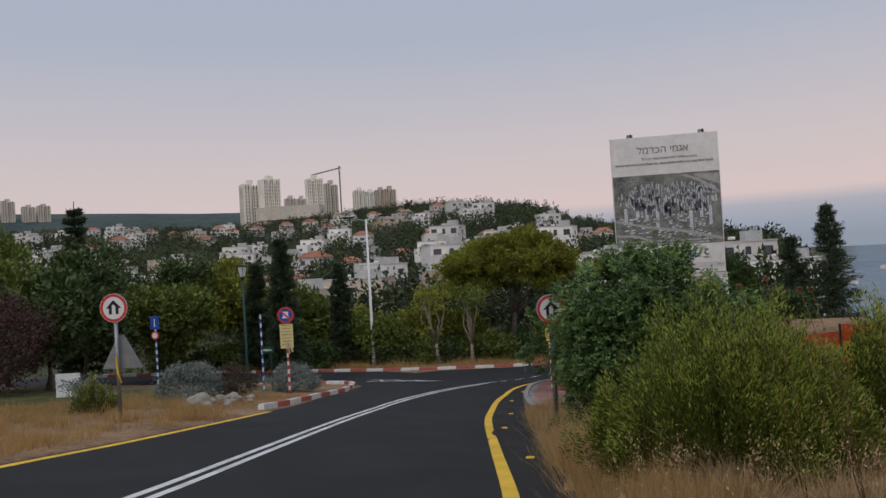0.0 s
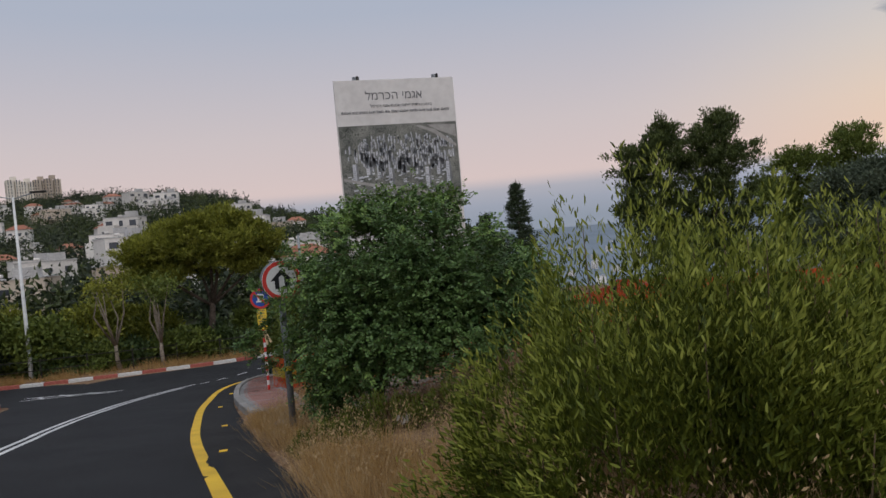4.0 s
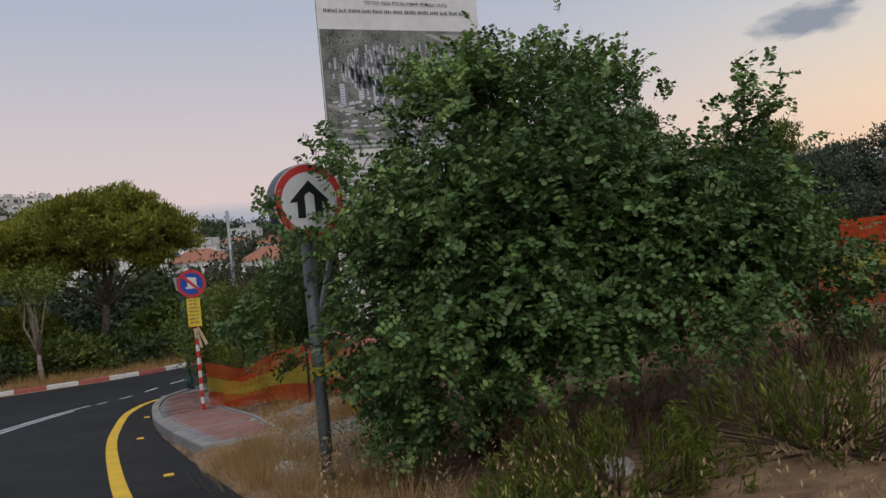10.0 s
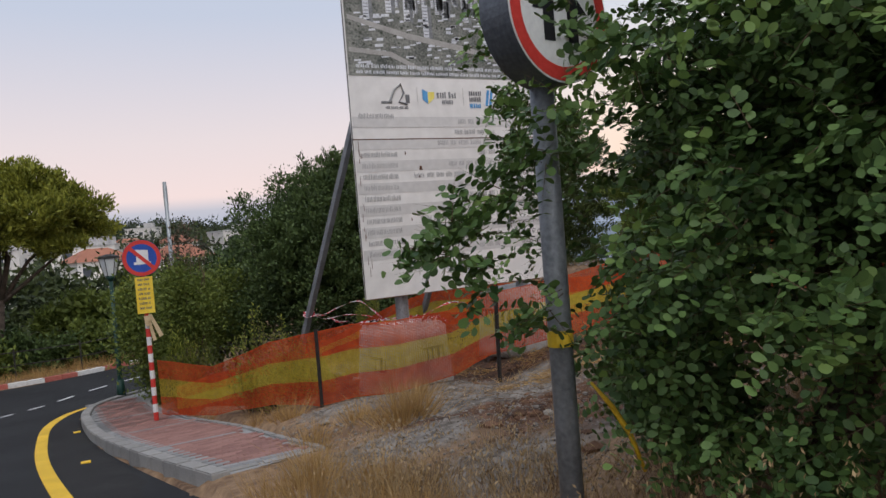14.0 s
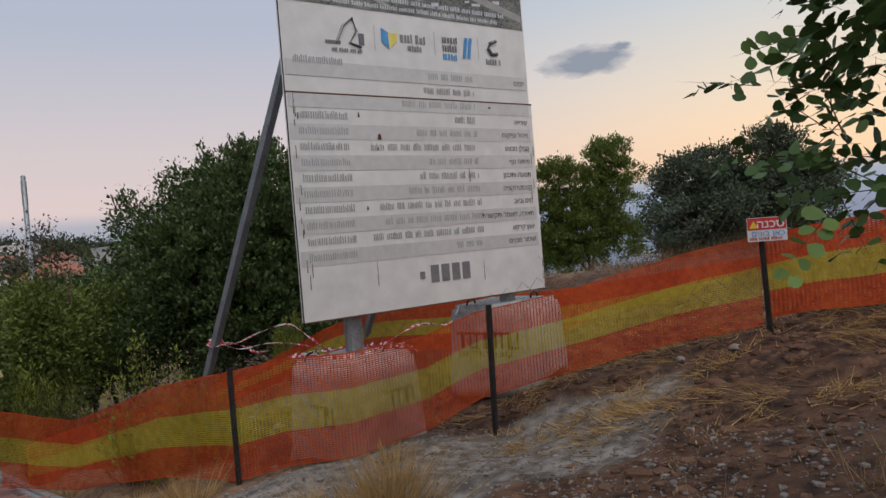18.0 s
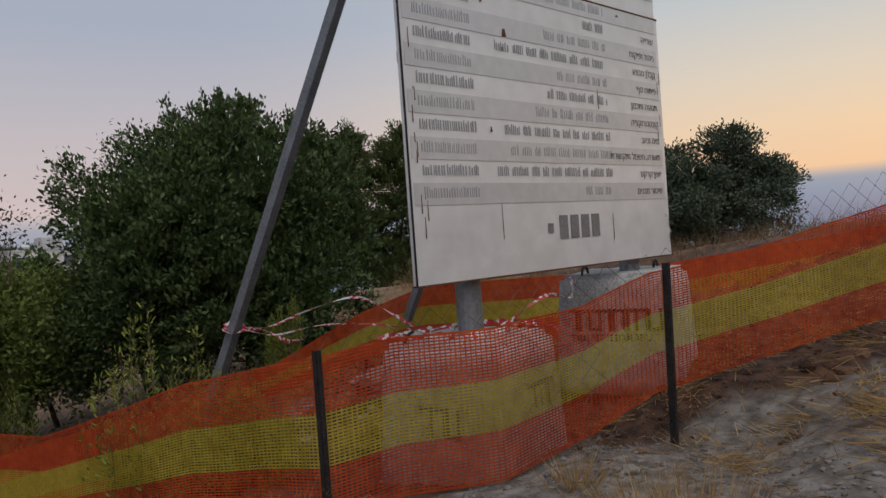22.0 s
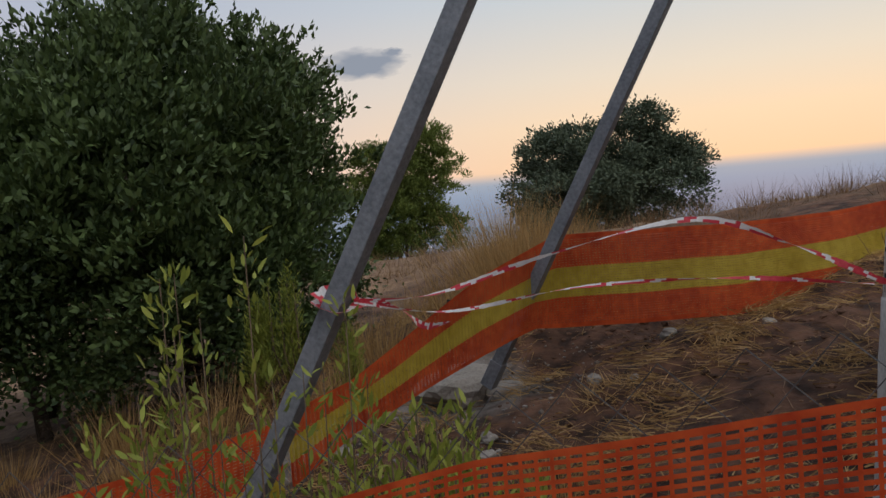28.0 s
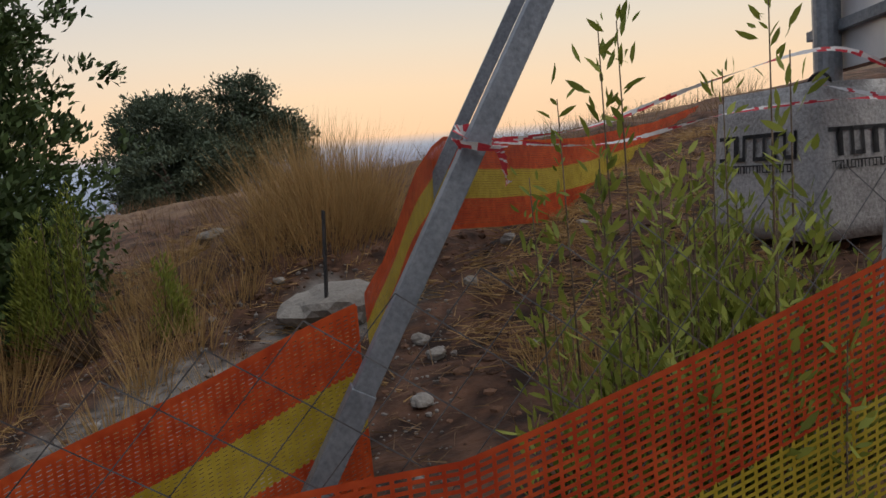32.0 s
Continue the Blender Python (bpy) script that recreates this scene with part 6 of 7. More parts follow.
for k, (tx, ty, r, tz, leafm) in enumerate(BELT):
    needle = leafm is PINE
    tree("roadside_tree", ("yellow-green pine among the trees across the road", "dense dark green tree across the road", "olive-green bushy tree across the road")[0 if needle else 1 if leafm is DARK_LEAF else 2], "tree", tx, ty, ((r * 1.05, r, r * (0.8 if needle else 0.95)) if not -15 < tx < -4.8 else (r * 0.85, r * 0.85, r * 0.7)), tz - 0.35 * r - (2.5 if -15 < tx < -4.8 else 1.35 if tx > -19 else 0.2), 150, 70, (0.12 * r, 0.12 * r, 0.10 * r), (0.34 if needle else 0.27, 0.36 if needle else 0.5), leafm, 300 + k, trunk=0.10, n_limbs=5, low=-0.95, rugged=0.35, shape=4, up=0.4, group="trees across the road")
tree("pale_tree", "thin tree with a forked whitish trunk beyond the far kerb", "tree", -4.6, 36.2, (1.3, 1.2, 0.8), 0.3, 40, 34, (0.25, 0.25, 0.2), (0.15, 0.5), SHRUB_LEAF, 351, bark=BARK_PALE, trunk=0.10, n_limbs=6, low=-0.2, fork=0.3, rugged=0.4)
tree("pale_tree", "thin tree with a forked whitish trunk beyond the far kerb", "tree", -6.6, 36.6, (1.3, 1.2, 0.8), 0.4, 40, 34, (0.25, 0.25, 0.2), (0.15, 0.5), PINE, 352, bark=BARK_PALE, trunk=0.10, n_limbs=6, low=-0.2, fork=0.3, rugged=0.4)

for k in range(17):
    ux = -24 + 2.05 * k
    tree("hedge_shrub", "low dark green shrub behind the far kerb", "shrub", ux, 37.6 + 0.7 * math.sin(k * 2.3) + (0.28 * max(ux, 0)), (1.5, 1.0, 1.0), ground_at(ux, 37.8) + 0.55, 70, 50, (0.2, 0.2, 0.16), (0.20, 0.5), (SHRUB_LEAF, DARK_LEAF)[k % 2], 400 + k, trunk=0.04, n_limbs=3, low=-0.6, rugged=0.35, shape=4, group="shrubs behind the far kerb")

# planted corner on the other side of the road
tree("silver_shrub", "low rounded silver-grey shrub on the planted corner", "shrub", -11.0, 16.4, (1.0, 1.0, 0.62), ground_at(-11.0, 16.4) + 0.38, 170, 60, (0.10, 0.10, 0.08), (0.07, 0.45), SILVER_LEAF, 361, trunk=0.03, n_limbs=4, low=-0.6, shape=4)
tree("silver_shrub", "low rounded silver-grey shrub on the planted corner", "shrub", -9.1, 20.0, (1.15, 1.0, 0.58), ground_at(-9.1, 20.0) + 0.36, 170, 60, (0.10, 0.10, 0.08), (0.07, 0.45), SILVER_LEAF, 362, trunk=0.03, n_limbs=4, low=-0.6, shape=4)
tree("silver_shrub", "low rounded silver-grey shrub on the planted corner", "shrub", -11.2, 11.6, (0.6, 0.6, 0.45), ground_at(-11.2, 11.6) + 0.28, 60, 36, (0.12, 0.12, 0.1), (0.07, 0.45), SILVER_LEAF, 363, trunk=0.03, n_limbs=4, low=-0.6, shape=4)
tree("brown_shrub", "brown twiggy shrub between the silver ones", "shrub", -10.3, 17.6, (0.9, 0.8, 0.6), ground_at(-10.3, 17.6) + 0.36, 150, 60, (0.10, 0.10, 0.08), (0.06, 0.4), BROWN_LEAF, 364, trunk=0.03, n_limbs=4, low=-0.6, shape=4)
tree("purple_shrub", "large dark purple-leaved shrub on the lawn", "shrub", -15.6, 13.6, (1.9, 1.7, 1.5), 1.05, 170, 50, (0.22, 0.22, 0.2), (0.10, 0.5), PURPLE_LEAF, 365, trunk=0.06, n_limbs=4, low=-0.8, shape=4)
hopbush("green_shrub", "small upright green shrub on the lawn", -9.6, 9.6, 0.45, 0.9, 60, 44, (0.08, 0.25), 366, HOPBUSH, shape=4, group="")

# dry grass
def grass(name, label, places, high, n, material, seed, wide=0.007, droop=0.25, lean=0.35):
    """Blades about a list of tuft places (x, y, radius, height); one mesh."""
    rs = np.random.RandomState(seed)
    b, a, L = [], [], []
    for px, py, r, h in places:
        m = max(int(n * r * r / 0.04), 6)
        q = rs.normal(size=(m, 2)) * r * 0.55
        zz = np.array([ground_at(px + u, py + v) for u, v in q]) - 0.015
        b.append(np.column_stack([px + q[:, 0], py + q[:, 1], zz]))
        d = np.column_stack([q[:, 0] / (r + 0.01) * lean * 1.6, q[:, 1] / (r + 0.01) * lean * 1.6, np.ones(m)]) + rs.normal(size=(m, 3)) * droop
        a.append(unit(d)), L.append(h * rs.uniform(0.45, 1.1, m))
    b, a, L = np.concatenate(b), np.concatenate(a), np.concatenate(L)
    ob = part(name, leaf_sheet(name, b, a, L, wide, material, rs, 3))
    return tagged(ob, label, "grass", kind="stuff")


def off_road(px, py):
    return not (inside(ROAD_POLY, np.array([px]), np.array([py]))[0] or inside(SIDE_POLY, np.array([px]), np.array([py]))[0])


rnd = random.Random(5)
spots = []
while len(spots) < 1250:
    px, py = rnd.uniform(0.2, 8.0), rnd.uniform(-6, 12.5)
    edge = np.interp(py, [p[1] for p in R_LINE[:200]], [p[0] for p in R_LINE[:200]])
    if math.hypot(px - 2.7, py - 8.4) < 2.0 and rnd.random() < 0.85:
        continue
    if math.hypot((px - 1.9) / 1.7, (py - 7.5) / 1.3) < 1 and rnd.random() < 0.85:
        continue
    if px < edge + 0.15 or (py > 11 and px > 1.2 and rnd.random() < 0.8):
        continue
    if px > 5.0 and py > 6.0 and rnd.random() < 0.55:
        continue
    spots.append((px, py, rnd.uniform(0.12, 0.3), rnd.uniform(0.16, 0.46) * (0.72 if py > 5 and px > 3.4 else 1.0)))
grass("dry_grass", "dry straw-coloured wild grass covering the bank", spots, 0.3, 46, STRAW_PALE, 71, 0.006, 0.3)
grass("dry_grass", "brown trampled dry grass covering the bank", [(x + 0.1, y - 0.12, r * 1.2, h * 0.65) for x, y, r, h in spots], 0.3, 44, STRAW_BROWN, 72, 0.007, 0.55)
# nodding oat heads on the bank
rs = np.random.RandomState(8)
oats_b, oats_a = [], []
for px, py, r, h in spots:
    for _ in range(6 if py > 3.5 else 2):
        u, v = rs.normal(size=2) * r * 0.6
        foot = np.array((px + u, py + v, ground_at(px + u, py + v)))
        hh = h * rs.uniform(1.0, 1.45)
        head = foot + np.array((rs.normal() * 0.09, rs.normal() * 0.09, hh))
        for q in range(9):
            oats_b.append(head + rs.normal(size=3) * (0.022, 0.022, 0.05)), oats_a.append(unit(np.array((rs.normal() * 0.5, rs.normal() * 0.5, -0.8))))
tagged(part("oat_heads", leaf_sheet("oat_heads", np.array(oats_b), np.array(oats_a), 0.028, 0.010, STRAW_PALE, rs, 4)), "pale hanging heads of wild oats on the bank", "grass", kind="stuff")
weeds = [(rnd.uniform(2.6, 7.5), rnd.uniform(4.2, 9.0), rnd.uniform(0.15, 0.32), rnd.uniform(0.3, 0.6)) for _ in range(70)]
grass("dry_weeds", "dark reddish-brown dead weeds among the straw", weeds, 0.4, 40, mat("dead_weed", (0.045, 0.024, 0.016), (0.14, 0.078, 0.048), 2.0, 0.9, 0.0, island=True), 79, 0.010, 0.35, 0.5)
edge_tufts = []
for k in range(150):
    py = rnd.uniform(-4, 13.2)
    edge = np.interp(py, [p[1] for p in R_LINE[:200]], [p[0] for p in R_LINE[:200]])
    edge_tufts.append((edge + rnd.uniform(0.10, 0.75), py, rnd.uniform(0.13, 0.24), rnd.uniform(0.25, 0.5)))
for k in range(150):
    py = rnd.uniform(-1.6, 6.6)
    edge = np.interp(py, [p[1] for p in R_LINE[:200]], [p[0] for p in R_LINE[:200]])
    edge_tufts.append((edge + rnd.uniform(0.25, 1.05), py, rnd.uniform(0.16, 0.26), rnd.uniform(0.28, 0.52)))
grass("verge_grass", "golden tufts of dry grass along the asphalt edge", edge_tufts, 0.4, 60, STRAW, 73, 0.005, 0.18, 0.3)
clumps_ = [(0.9, 14.63, 0.16, 0.42), (1.79, 14.4, 0.22, 0.55), (1.98, 14.5, 0.18, 0.45), (0.75, 12.6, 0.16, 0.35), (1.0, 14.9, 0.10, 0.35), (1.5, 14.9, 0.16, 0.3), (1.31, 17.2, 0.12, 0.3), (1.3, 16.6, 0.15, 0.42), (1.05, 17.4, 0.12, 0.3), (0.35, 13.0, 0.18, 0.35), (0.1, 12.4, 0.16, 0.4), (0.55, 13.6, 0.14, 0.3), (2.6, 15.5, 0.12, 0.28), (2.2, 14.9, 0.14, 0.3), (0.5, 16.3, 0.08, 0.16), (0.0, 17.6, 0.07, 0.14), (0.9, 19.8, 0.12, 0.3)]
grass("grass_tuft", "golden tussocks of dry grass on the stony verge", clumps_, 0.45, 280, STRAW, 74, 0.007, 0.2, 0.5)
back = [(6.3, 20.3, 0.44, 0.95), (6.5, 20.1, 0.40, 1.0), (6.8, 20.7, 0.44, 0.95), (6.0, 20.4, 0.3, 0.8), (5.9, 20.8, 0.3, 0.8), (7.0, 20.2, 0.3, 0.8), (3.4, 21.0, 0.2, 0.55), (3.0, 20.6, 0.2, 0.5), (4.2, 21.2, 0.2, 0.55), (4.6, 21.0, 0.18, 0.5), (2.4, 20.7, 0.2, 0.5), (2.0, 21.0, 0.2, 0.5), (3.7, 20.5, 0.15, 0.4), (5.3, 20.9, 0.18, 0.45), (1.5, 21.5, 0.2, 0.5), (7.8, 21.2, 0.3, 0.7), (8.4, 20.3, 0.25, 0.5), (4.9, 21.5, 0.2, 0.5), (3.64, 23.2, 0.16, 0.45), (3.76, 22.9, 0.24, 0.7), (4.18, 22.2, 0.28, 0.72), (3.2, 22.0, 0.2, 0.5), (4.9, 22.4, 0.24, 0.6), (5.6, 21.5, 0.28, 0.62), (5.9, 22.1, 0.2, 0.5), (3.0, 23.4, 0.18, 0.4), (2.6, 22.0, 0.18, 0.42), (3.4, 22.2, 0.14, 0.4), (6.8, 22.0, 0.2, 0.5), (3.6, 18.7, 0.2, 0.3), (3.3, 18.5, 0.22, 0.3)]
grass("tall_grass", "tall dry grass on the crest behind the net", back, 0.7, 130, STRAW, 75, 0.007, 0.18, 0.35)
crest = [(rnd.uniform(7, 17), rnd.uniform(14, 30), rnd.uniform(0.15, 0.35), rnd.uniform(0.2, 0.55)) for _ in range(260)]
grass("crest_grass", "thin dry grass on the crest", crest, 0.4, 20, STRAW_BROWN, 76, 0.008, 0.3)
left = []
while len(left) < 420:
    px, py = rnd.uniform(-14, -6.3), rnd.uniform(-2, 18)
    if off_road(px + 0.4, py):
        left.append((px, py, rnd.uniform(0.15, 0.32), rnd.uniform(0.15, 0.42) * (1.0 if py < 12 else 0.6)))
grass("verge_grass", "dry straw-coloured grass beside the far lane", left, 0.3, 60, STRAW, 77, 0.009, 0.25)
far_side = [(rnd.uniform(-20, 8), rnd.uniform(34.6, 37.5), rnd.uniform(0.25, 0.5), rnd.uniform(0.3, 0.6)) for _ in range(260)]
far_side = [q for q in far_side if off_road(q[0], q[1] - 0.5)]
grass("verge_grass", "dry golden grass behind the far kerb", far_side, 0.4, 12, STRAW, 78, 0.016, 0.25)


def umbel(foot, heads, label):
    """A dried wild-carrot stalk with its closed seed heads."""
    ob = thing("dried_umbel", label, "weed", Matrix.Translation(foot), "dried seed heads")
    rs = np.random.RandomState(int(abs(foot[0]) * 100))
    f = np.array(foot)
    for h in heads:
        h = np.array(h) - f
        part("stalk", tube([(0, 0, -0.05), tuple(h * 0.5 + (0.05, 0.04, 0.05)), tuple(h)], [0.004, 0.003, 0.002], 6), STRAW_BROWN, ob, smooth=True)
        d = unit(rs.normal(size=(90, 3)) + (0, 0, 0.5))
        part("seed_head", leaf_sheet("seed_head", np.tile(h - (0, 0, 0.012), (90, 1)), d, rs.uniform(0.014, 0.028, 90), 0.008, STRAW_BROWN, rs, 4), None, ob)
    return ob


for foot, heads in (((2.75, -0.55), [(2.24, -0.94, 2.27), (2.32, -0.92, 2.45), (2.42, -0.80, 2.44)]), ((2.5, -0.2), [(2.09, -0.47, 2.46), (2.25, -0.47, 2.50)])):
    umbel((*foot, ground_at(*foot)), heads, "dry brown seed heads on long thin stalks")

# ---------------------------------------------------------------- the town on the opposite slope
PLASTER = mat("white_plaster", (0.50, 0.475, 0.455), (0.86, 0.82, 0.78), 0.25, 0.9, 0.0, rand=0.9)
PLASTER_WARM = mat("cream_plaster", (0.38, 0.31, 0.25), (0.62, 0.53, 0.44), 0.25, 0.9, 0.0, rand=0.9)
ROOF_TILE = mat("roof_tile", (0.22, 0.085, 0.055), (0.40, 0.18, 0.12), 0.6, 0.9, 0.0, rand=0.7)
ROOF_FLAT = mat("flat_roof", (0.34, 0.33, 0.33), (0.56, 0.55, 0.54), 0.4, 0.9, 0.0)
WINDOW_DARK = mat("window_pane", (0.03, 0.035, 0.045), (0.10, 0.11, 0.13), 0.8, 0.25, 0.0, rand=1.0, spec=0.5)
TOWER_STONE = mat("tower_stone", (0.48, 0.42, 0.36), (0.64, 0.57, 0.50), 0.08, 0.9, 0.0)
# afterglow on the facades is put into this paler, warmer stone colour
TOWER_LIT = mat("tower_lit", (0.70, 0.64, 0.565), (0.86, 0.79, 0.70), 0.08, 0.9, 0.0)
UNIT_BOX = {}


def pane(w, h, material):
    """A shared thin box for windows and the like."""
    key = (round(w, 2), round(h, 2), material.name)
    if key not in UNIT_BOX:
        bm = box(w, 0.16, h)
        me = bpy.data.meshes.new("pane")
        bm.to_mesh(me)
        bm.free()
        me.materials.append(material)
        UNIT_BOX[key] = me
    return UNIT_BOX[key]


def house(kind, m=None):
    """A house that faces -y: walls, roof, windows, parapet or ridge."""
    rnd = random.Random(900 + kind)
    w, d, floors = rnd.choice((10, 12, 14, 16)), rnd.choice((8, 9, 10)), rnd.choice((1, 2, 2, 3))
    h = 3.0 * floors + 0.6
    tiled = kind % 5 in (1, 3)
    wall_m = PLASTER_WARM if kind % 4 == 3 else PLASTER
    ob = thing("house", ("white plastered hillside house with a flat roof", "hillside house with a red tiled hip roof")[tiled], "house", m, "houses on the hillside")
    bm = box(w, d, h + 4, 0, 0, -4)
    if floors > 1:
        box(w * 0.45, d * 0.5, h - 2.6, -w * 0.30, -d * 0.72, 0, bm=bm)
    part("wall", bm, wall_m, ob)
    if tiled:
        bm = bmesh.new()
        a = [bm.verts.new(v) for v in ((-w / 2 - 0.5, -d / 2 - 0.5, h), (w / 2 + 0.5, -d / 2 - 0.5, h), (w / 2 + 0.5, d / 2 + 0.5, h), (-w / 2 - 0.5, d / 2 + 0.5, h), (-w * 0.2, 0, h + 2.3), (w * 0.2, 0, h + 2.3))]
        for f in ((0, 1, 5, 4), (1, 2, 5), (2, 3, 4, 5), (3, 0, 4), (3, 2, 1, 0)):
            bm.faces.new([a[i] for i in f])
        part("roof", bm, ROOF_TILE, ob)
    else:
        bm = box(w + 0.3, d + 0.3, 0.3, 0, 0, h)
        box(w * 0.3, d * 0.35, 2.0, w * 0.2, 0, h + 0.3, bm=bm)
        part("roof", bm, ROOF_FLAT, ob)
        part("solar_tank", tube([(w * -0.2, 0, h + 0.9), (w * -0.2 + 1.4, 0, h + 0.9)], 0.35, 8), PLASTER, ob)
    for f in range(floors):
        n = rnd.randint(2, 3)
        for k in range(n):
            front = -d / 2 - 0.02
            px = -w / 2 + w * (k + 0.5) / n
            if floors > 1 and px < -w * 0.06 and f < floors - 1:
                front = -d * 0.97 - 0.02
                if px < -w * 0.52:
                    continue
            win = part("window", pane(rnd.choice((1.2, 1.6, 2.2)), rnd.choice((1.2, 1.4, 2.0)), WINDOW_DARK), None, ob)
            win.matrix_basis = Matrix.Translation((px, front, 0.6 + f * 3.0))
    for f in range(floors):
        win = part("window", pane(1.4, 1.3, WINDOW_DARK), None, ob)
        win.matrix_basis = Matrix.Translation((w / 2 + 0.02, 0, 0.7 + f * 3.0)) @ Matrix.Rotation(radians(90), 4, "Z")
    return ob


def far_z(x, y):
    return float(land_z(np.array(x), np.array(y)))


rnd = random.Random(31)
SITES = []


def site(b, d):
    return d * math.sin(radians(b)), -5 + d * math.cos(radians(b))


tries = 0
while len(SITES) < 112 and tries < 6000:
    tries += 1
    b = rnd.uniform(-40, 16)
    lim = np.interp(b, [-40, -12, -5, 5, 13, 16], [560, 560, 340, 275, 190, 180])
    d = 118 + (lim - 118) * rnd.random() ** 1.25
    x, y = site(b, d)
    if all(math.hypot(x - q[0], y - q[1]) > 10 + d * 0.018 for q in SITES):
        SITES.append((x, y, d, b))
TEMPLATES = {}
for k, (x, y, d, b) in enumerate(SITES):
    kind = k % 11
    z = far_z(x, y) + 1.2
    m = Matrix.Translation((x, y, z)) @ Matrix.Rotation(radians(-b + rnd.uniform(-28, 28)), 4, "Z")
    if kind in TEMPLATES:
        copy_thing(TEMPLATES[kind], m)
    else:
        TEMPLATES[kind] = house(kind, m @ Matrix.Scale(0.50 + 0.036 * kind, 4))


# woods between the houses: irregular crowns of large leaf clumps
def woods(name, label, places, material, seed, per=46, size=1.0, shape=4):
    rs = np.random.RandomState(seed)
    n = len(places)
    c = np.repeat(np.array([p[:3] for p in places]), per, axis=0)
    r = np.repeat(np.array([p[3] for p in places]), per)
    tall = np.repeat(np.array([p[4] for p in places]), per)
    d = unit(rs.normal(size=(n * per, 3)))
    f = (0.55 + 0.5 * rs.rand(n * per)) * (1 + 0.25 * np.sin(d[:, 0] * 5 + c[:, 0]) + 0.2 * np.sin(d[:, 2] * 6 + c[:, 1]))
    pos = c + d * np.stack([r, r, r * tall], -1) * f[:, None]
    pos[:, 2] += r * tall * 0.75
    ax = unit(d + rs.normal(size=d.shape) * 0.7)
    sz = size * r * rs.uniform(0.35, 0.75, n * per)
    return tagged(part(name, leaf_sheet(name, pos, ax, sz, sz * 0.62, material, rs, shape)), label, "trees", kind="stuff")


WOOD = leafy("far_wood_leaf", (0.018, 0.030, 0.010), (0.085, 0.108, 0.034), 0.06, 0.08)
WOOD_DARK = leafy("far_dark_wood_leaf", (0.012, 0.022, 0.014), (0.050, 0.064, 0.032), 0.06, 0.08)
near_w, far_w = [], []
for k in range(3900):
    b = rnd.uniform(-48, 17)
    lim = np.interp(b, [-48, -12, -5, 5, 13, 22], [780, 760, 560, 470, 330, 220])
    d = 105 + (lim - 105) * rnd.random() ** 1.1
    x, y = site(b, d)
    if any(abs(x - q[0]) < 6.5 and -14 < y - q[1] < 5 for q in SITES if abs(q[2] - d) < 30):
        continue
    z = far_z(x, y)
    tall = rnd.choice((0.9, 1.0, 1.2, 2.2 if rnd.random() < 0.3 else 1.0))
    r = rnd.uniform(2.2, 4.6) * (0.6 if tall > 2 else 1.0)
    (near_w if rnd.random() < 0.55 else far_w).append((x, y, z, r, tall))
woods("hillside_woods", "green pines and garden trees between the hillside houses", near_w, WOOD, 81, per=170, size=0.40, shape=3)
woods("hillside_woods", "dark pines and cypresses between the hillside houses", far_w, WOOD_DARK, 82, per=170, size=0.40, shape=3)
ridge = []
for k in range(560):
    b = rnd.uniform(-16, 18)
    d = np.interp(b, [-14, -5, 5, 13, 18], [640, 520, 430, 300, 255]) + rnd.uniform(-25, 15)
    x, y = site(b, d)
    ridge.append((x, y, far_z(x, y), rnd.uniform(3.2, 6.0), rnd.choice((0.8, 1.0, 1.1))))
woods("ridge_woods", "dark rounded trees along the ridge", ridge, WOOD_DARK, 83, per=170, size=0.40, shape=3)
slope = []
for k in range(420):
    x, y = rnd.uniform(-50, 34), rnd.uniform(46, 105)
    slope.append((x, y, far_z(x, y) - 2.4, rnd.uniform(1.3, 2.3), rnd.choice((0.9, 1.1, 1.3))))
woods("valley_woods", "green thicket on the slope below the road", slope, WOOD, 84, per=110, size=0.42)


def tower(b, d, base, high, wide, deep, material, label, turn=0.0, wings=2, crown=True):
    x, y = site(b, d)
    ob = thing("tower_block", label, "tower block", Matrix.Translation((x, y, base)) @ Matrix.Rotation(radians(-b + turn), 4, "Z"), "tower blocks on the ridge")
    for k in range(wings):
        px = -wide / 2 + wide * (k + 0.5) / wings
        part("wing", box(wide / wings * 0.84, deep, high * (1.0 if k % 2 == 0 else 0.95) + 8, px, 0.6 * (k % 2), -8), material, ob)
    part("core", box(wide * 0.94, deep * 0.7, high * 0.93 + 8, 0, 1.2, -8), TOWER_STONE, ob)
    if crown:
        part("roof_house", box(wide * 0.35, deep * 0.4, 3.6, 0, 0, high), material, ob)
    floors = int(high / 3.1)
    for k in range(wings):
        px = -wide / 2 + wide * (k + 0.5) / wings
        for s in (-0.24, 0.10):
            strip = part("window_column", box(wide / wings * 0.10, 0.3, high * 0.93, px + s * wide / wings, -deep / 2 - 0.02 + 0.6 * (k % 2), 1.5), WINDOW_DARK, ob)
            for f in range(floors - 1):
                fl = part("balcony", pane(round(wide / wings * 0.2, 1), 1.1, material), None, strip)
                fl.matrix_basis = Matrix.Translation((px + s * wide / wings, -deep / 2 - 0.25 + 0.6 * (k % 2), 1.5 + f * 3.1))
    return ob


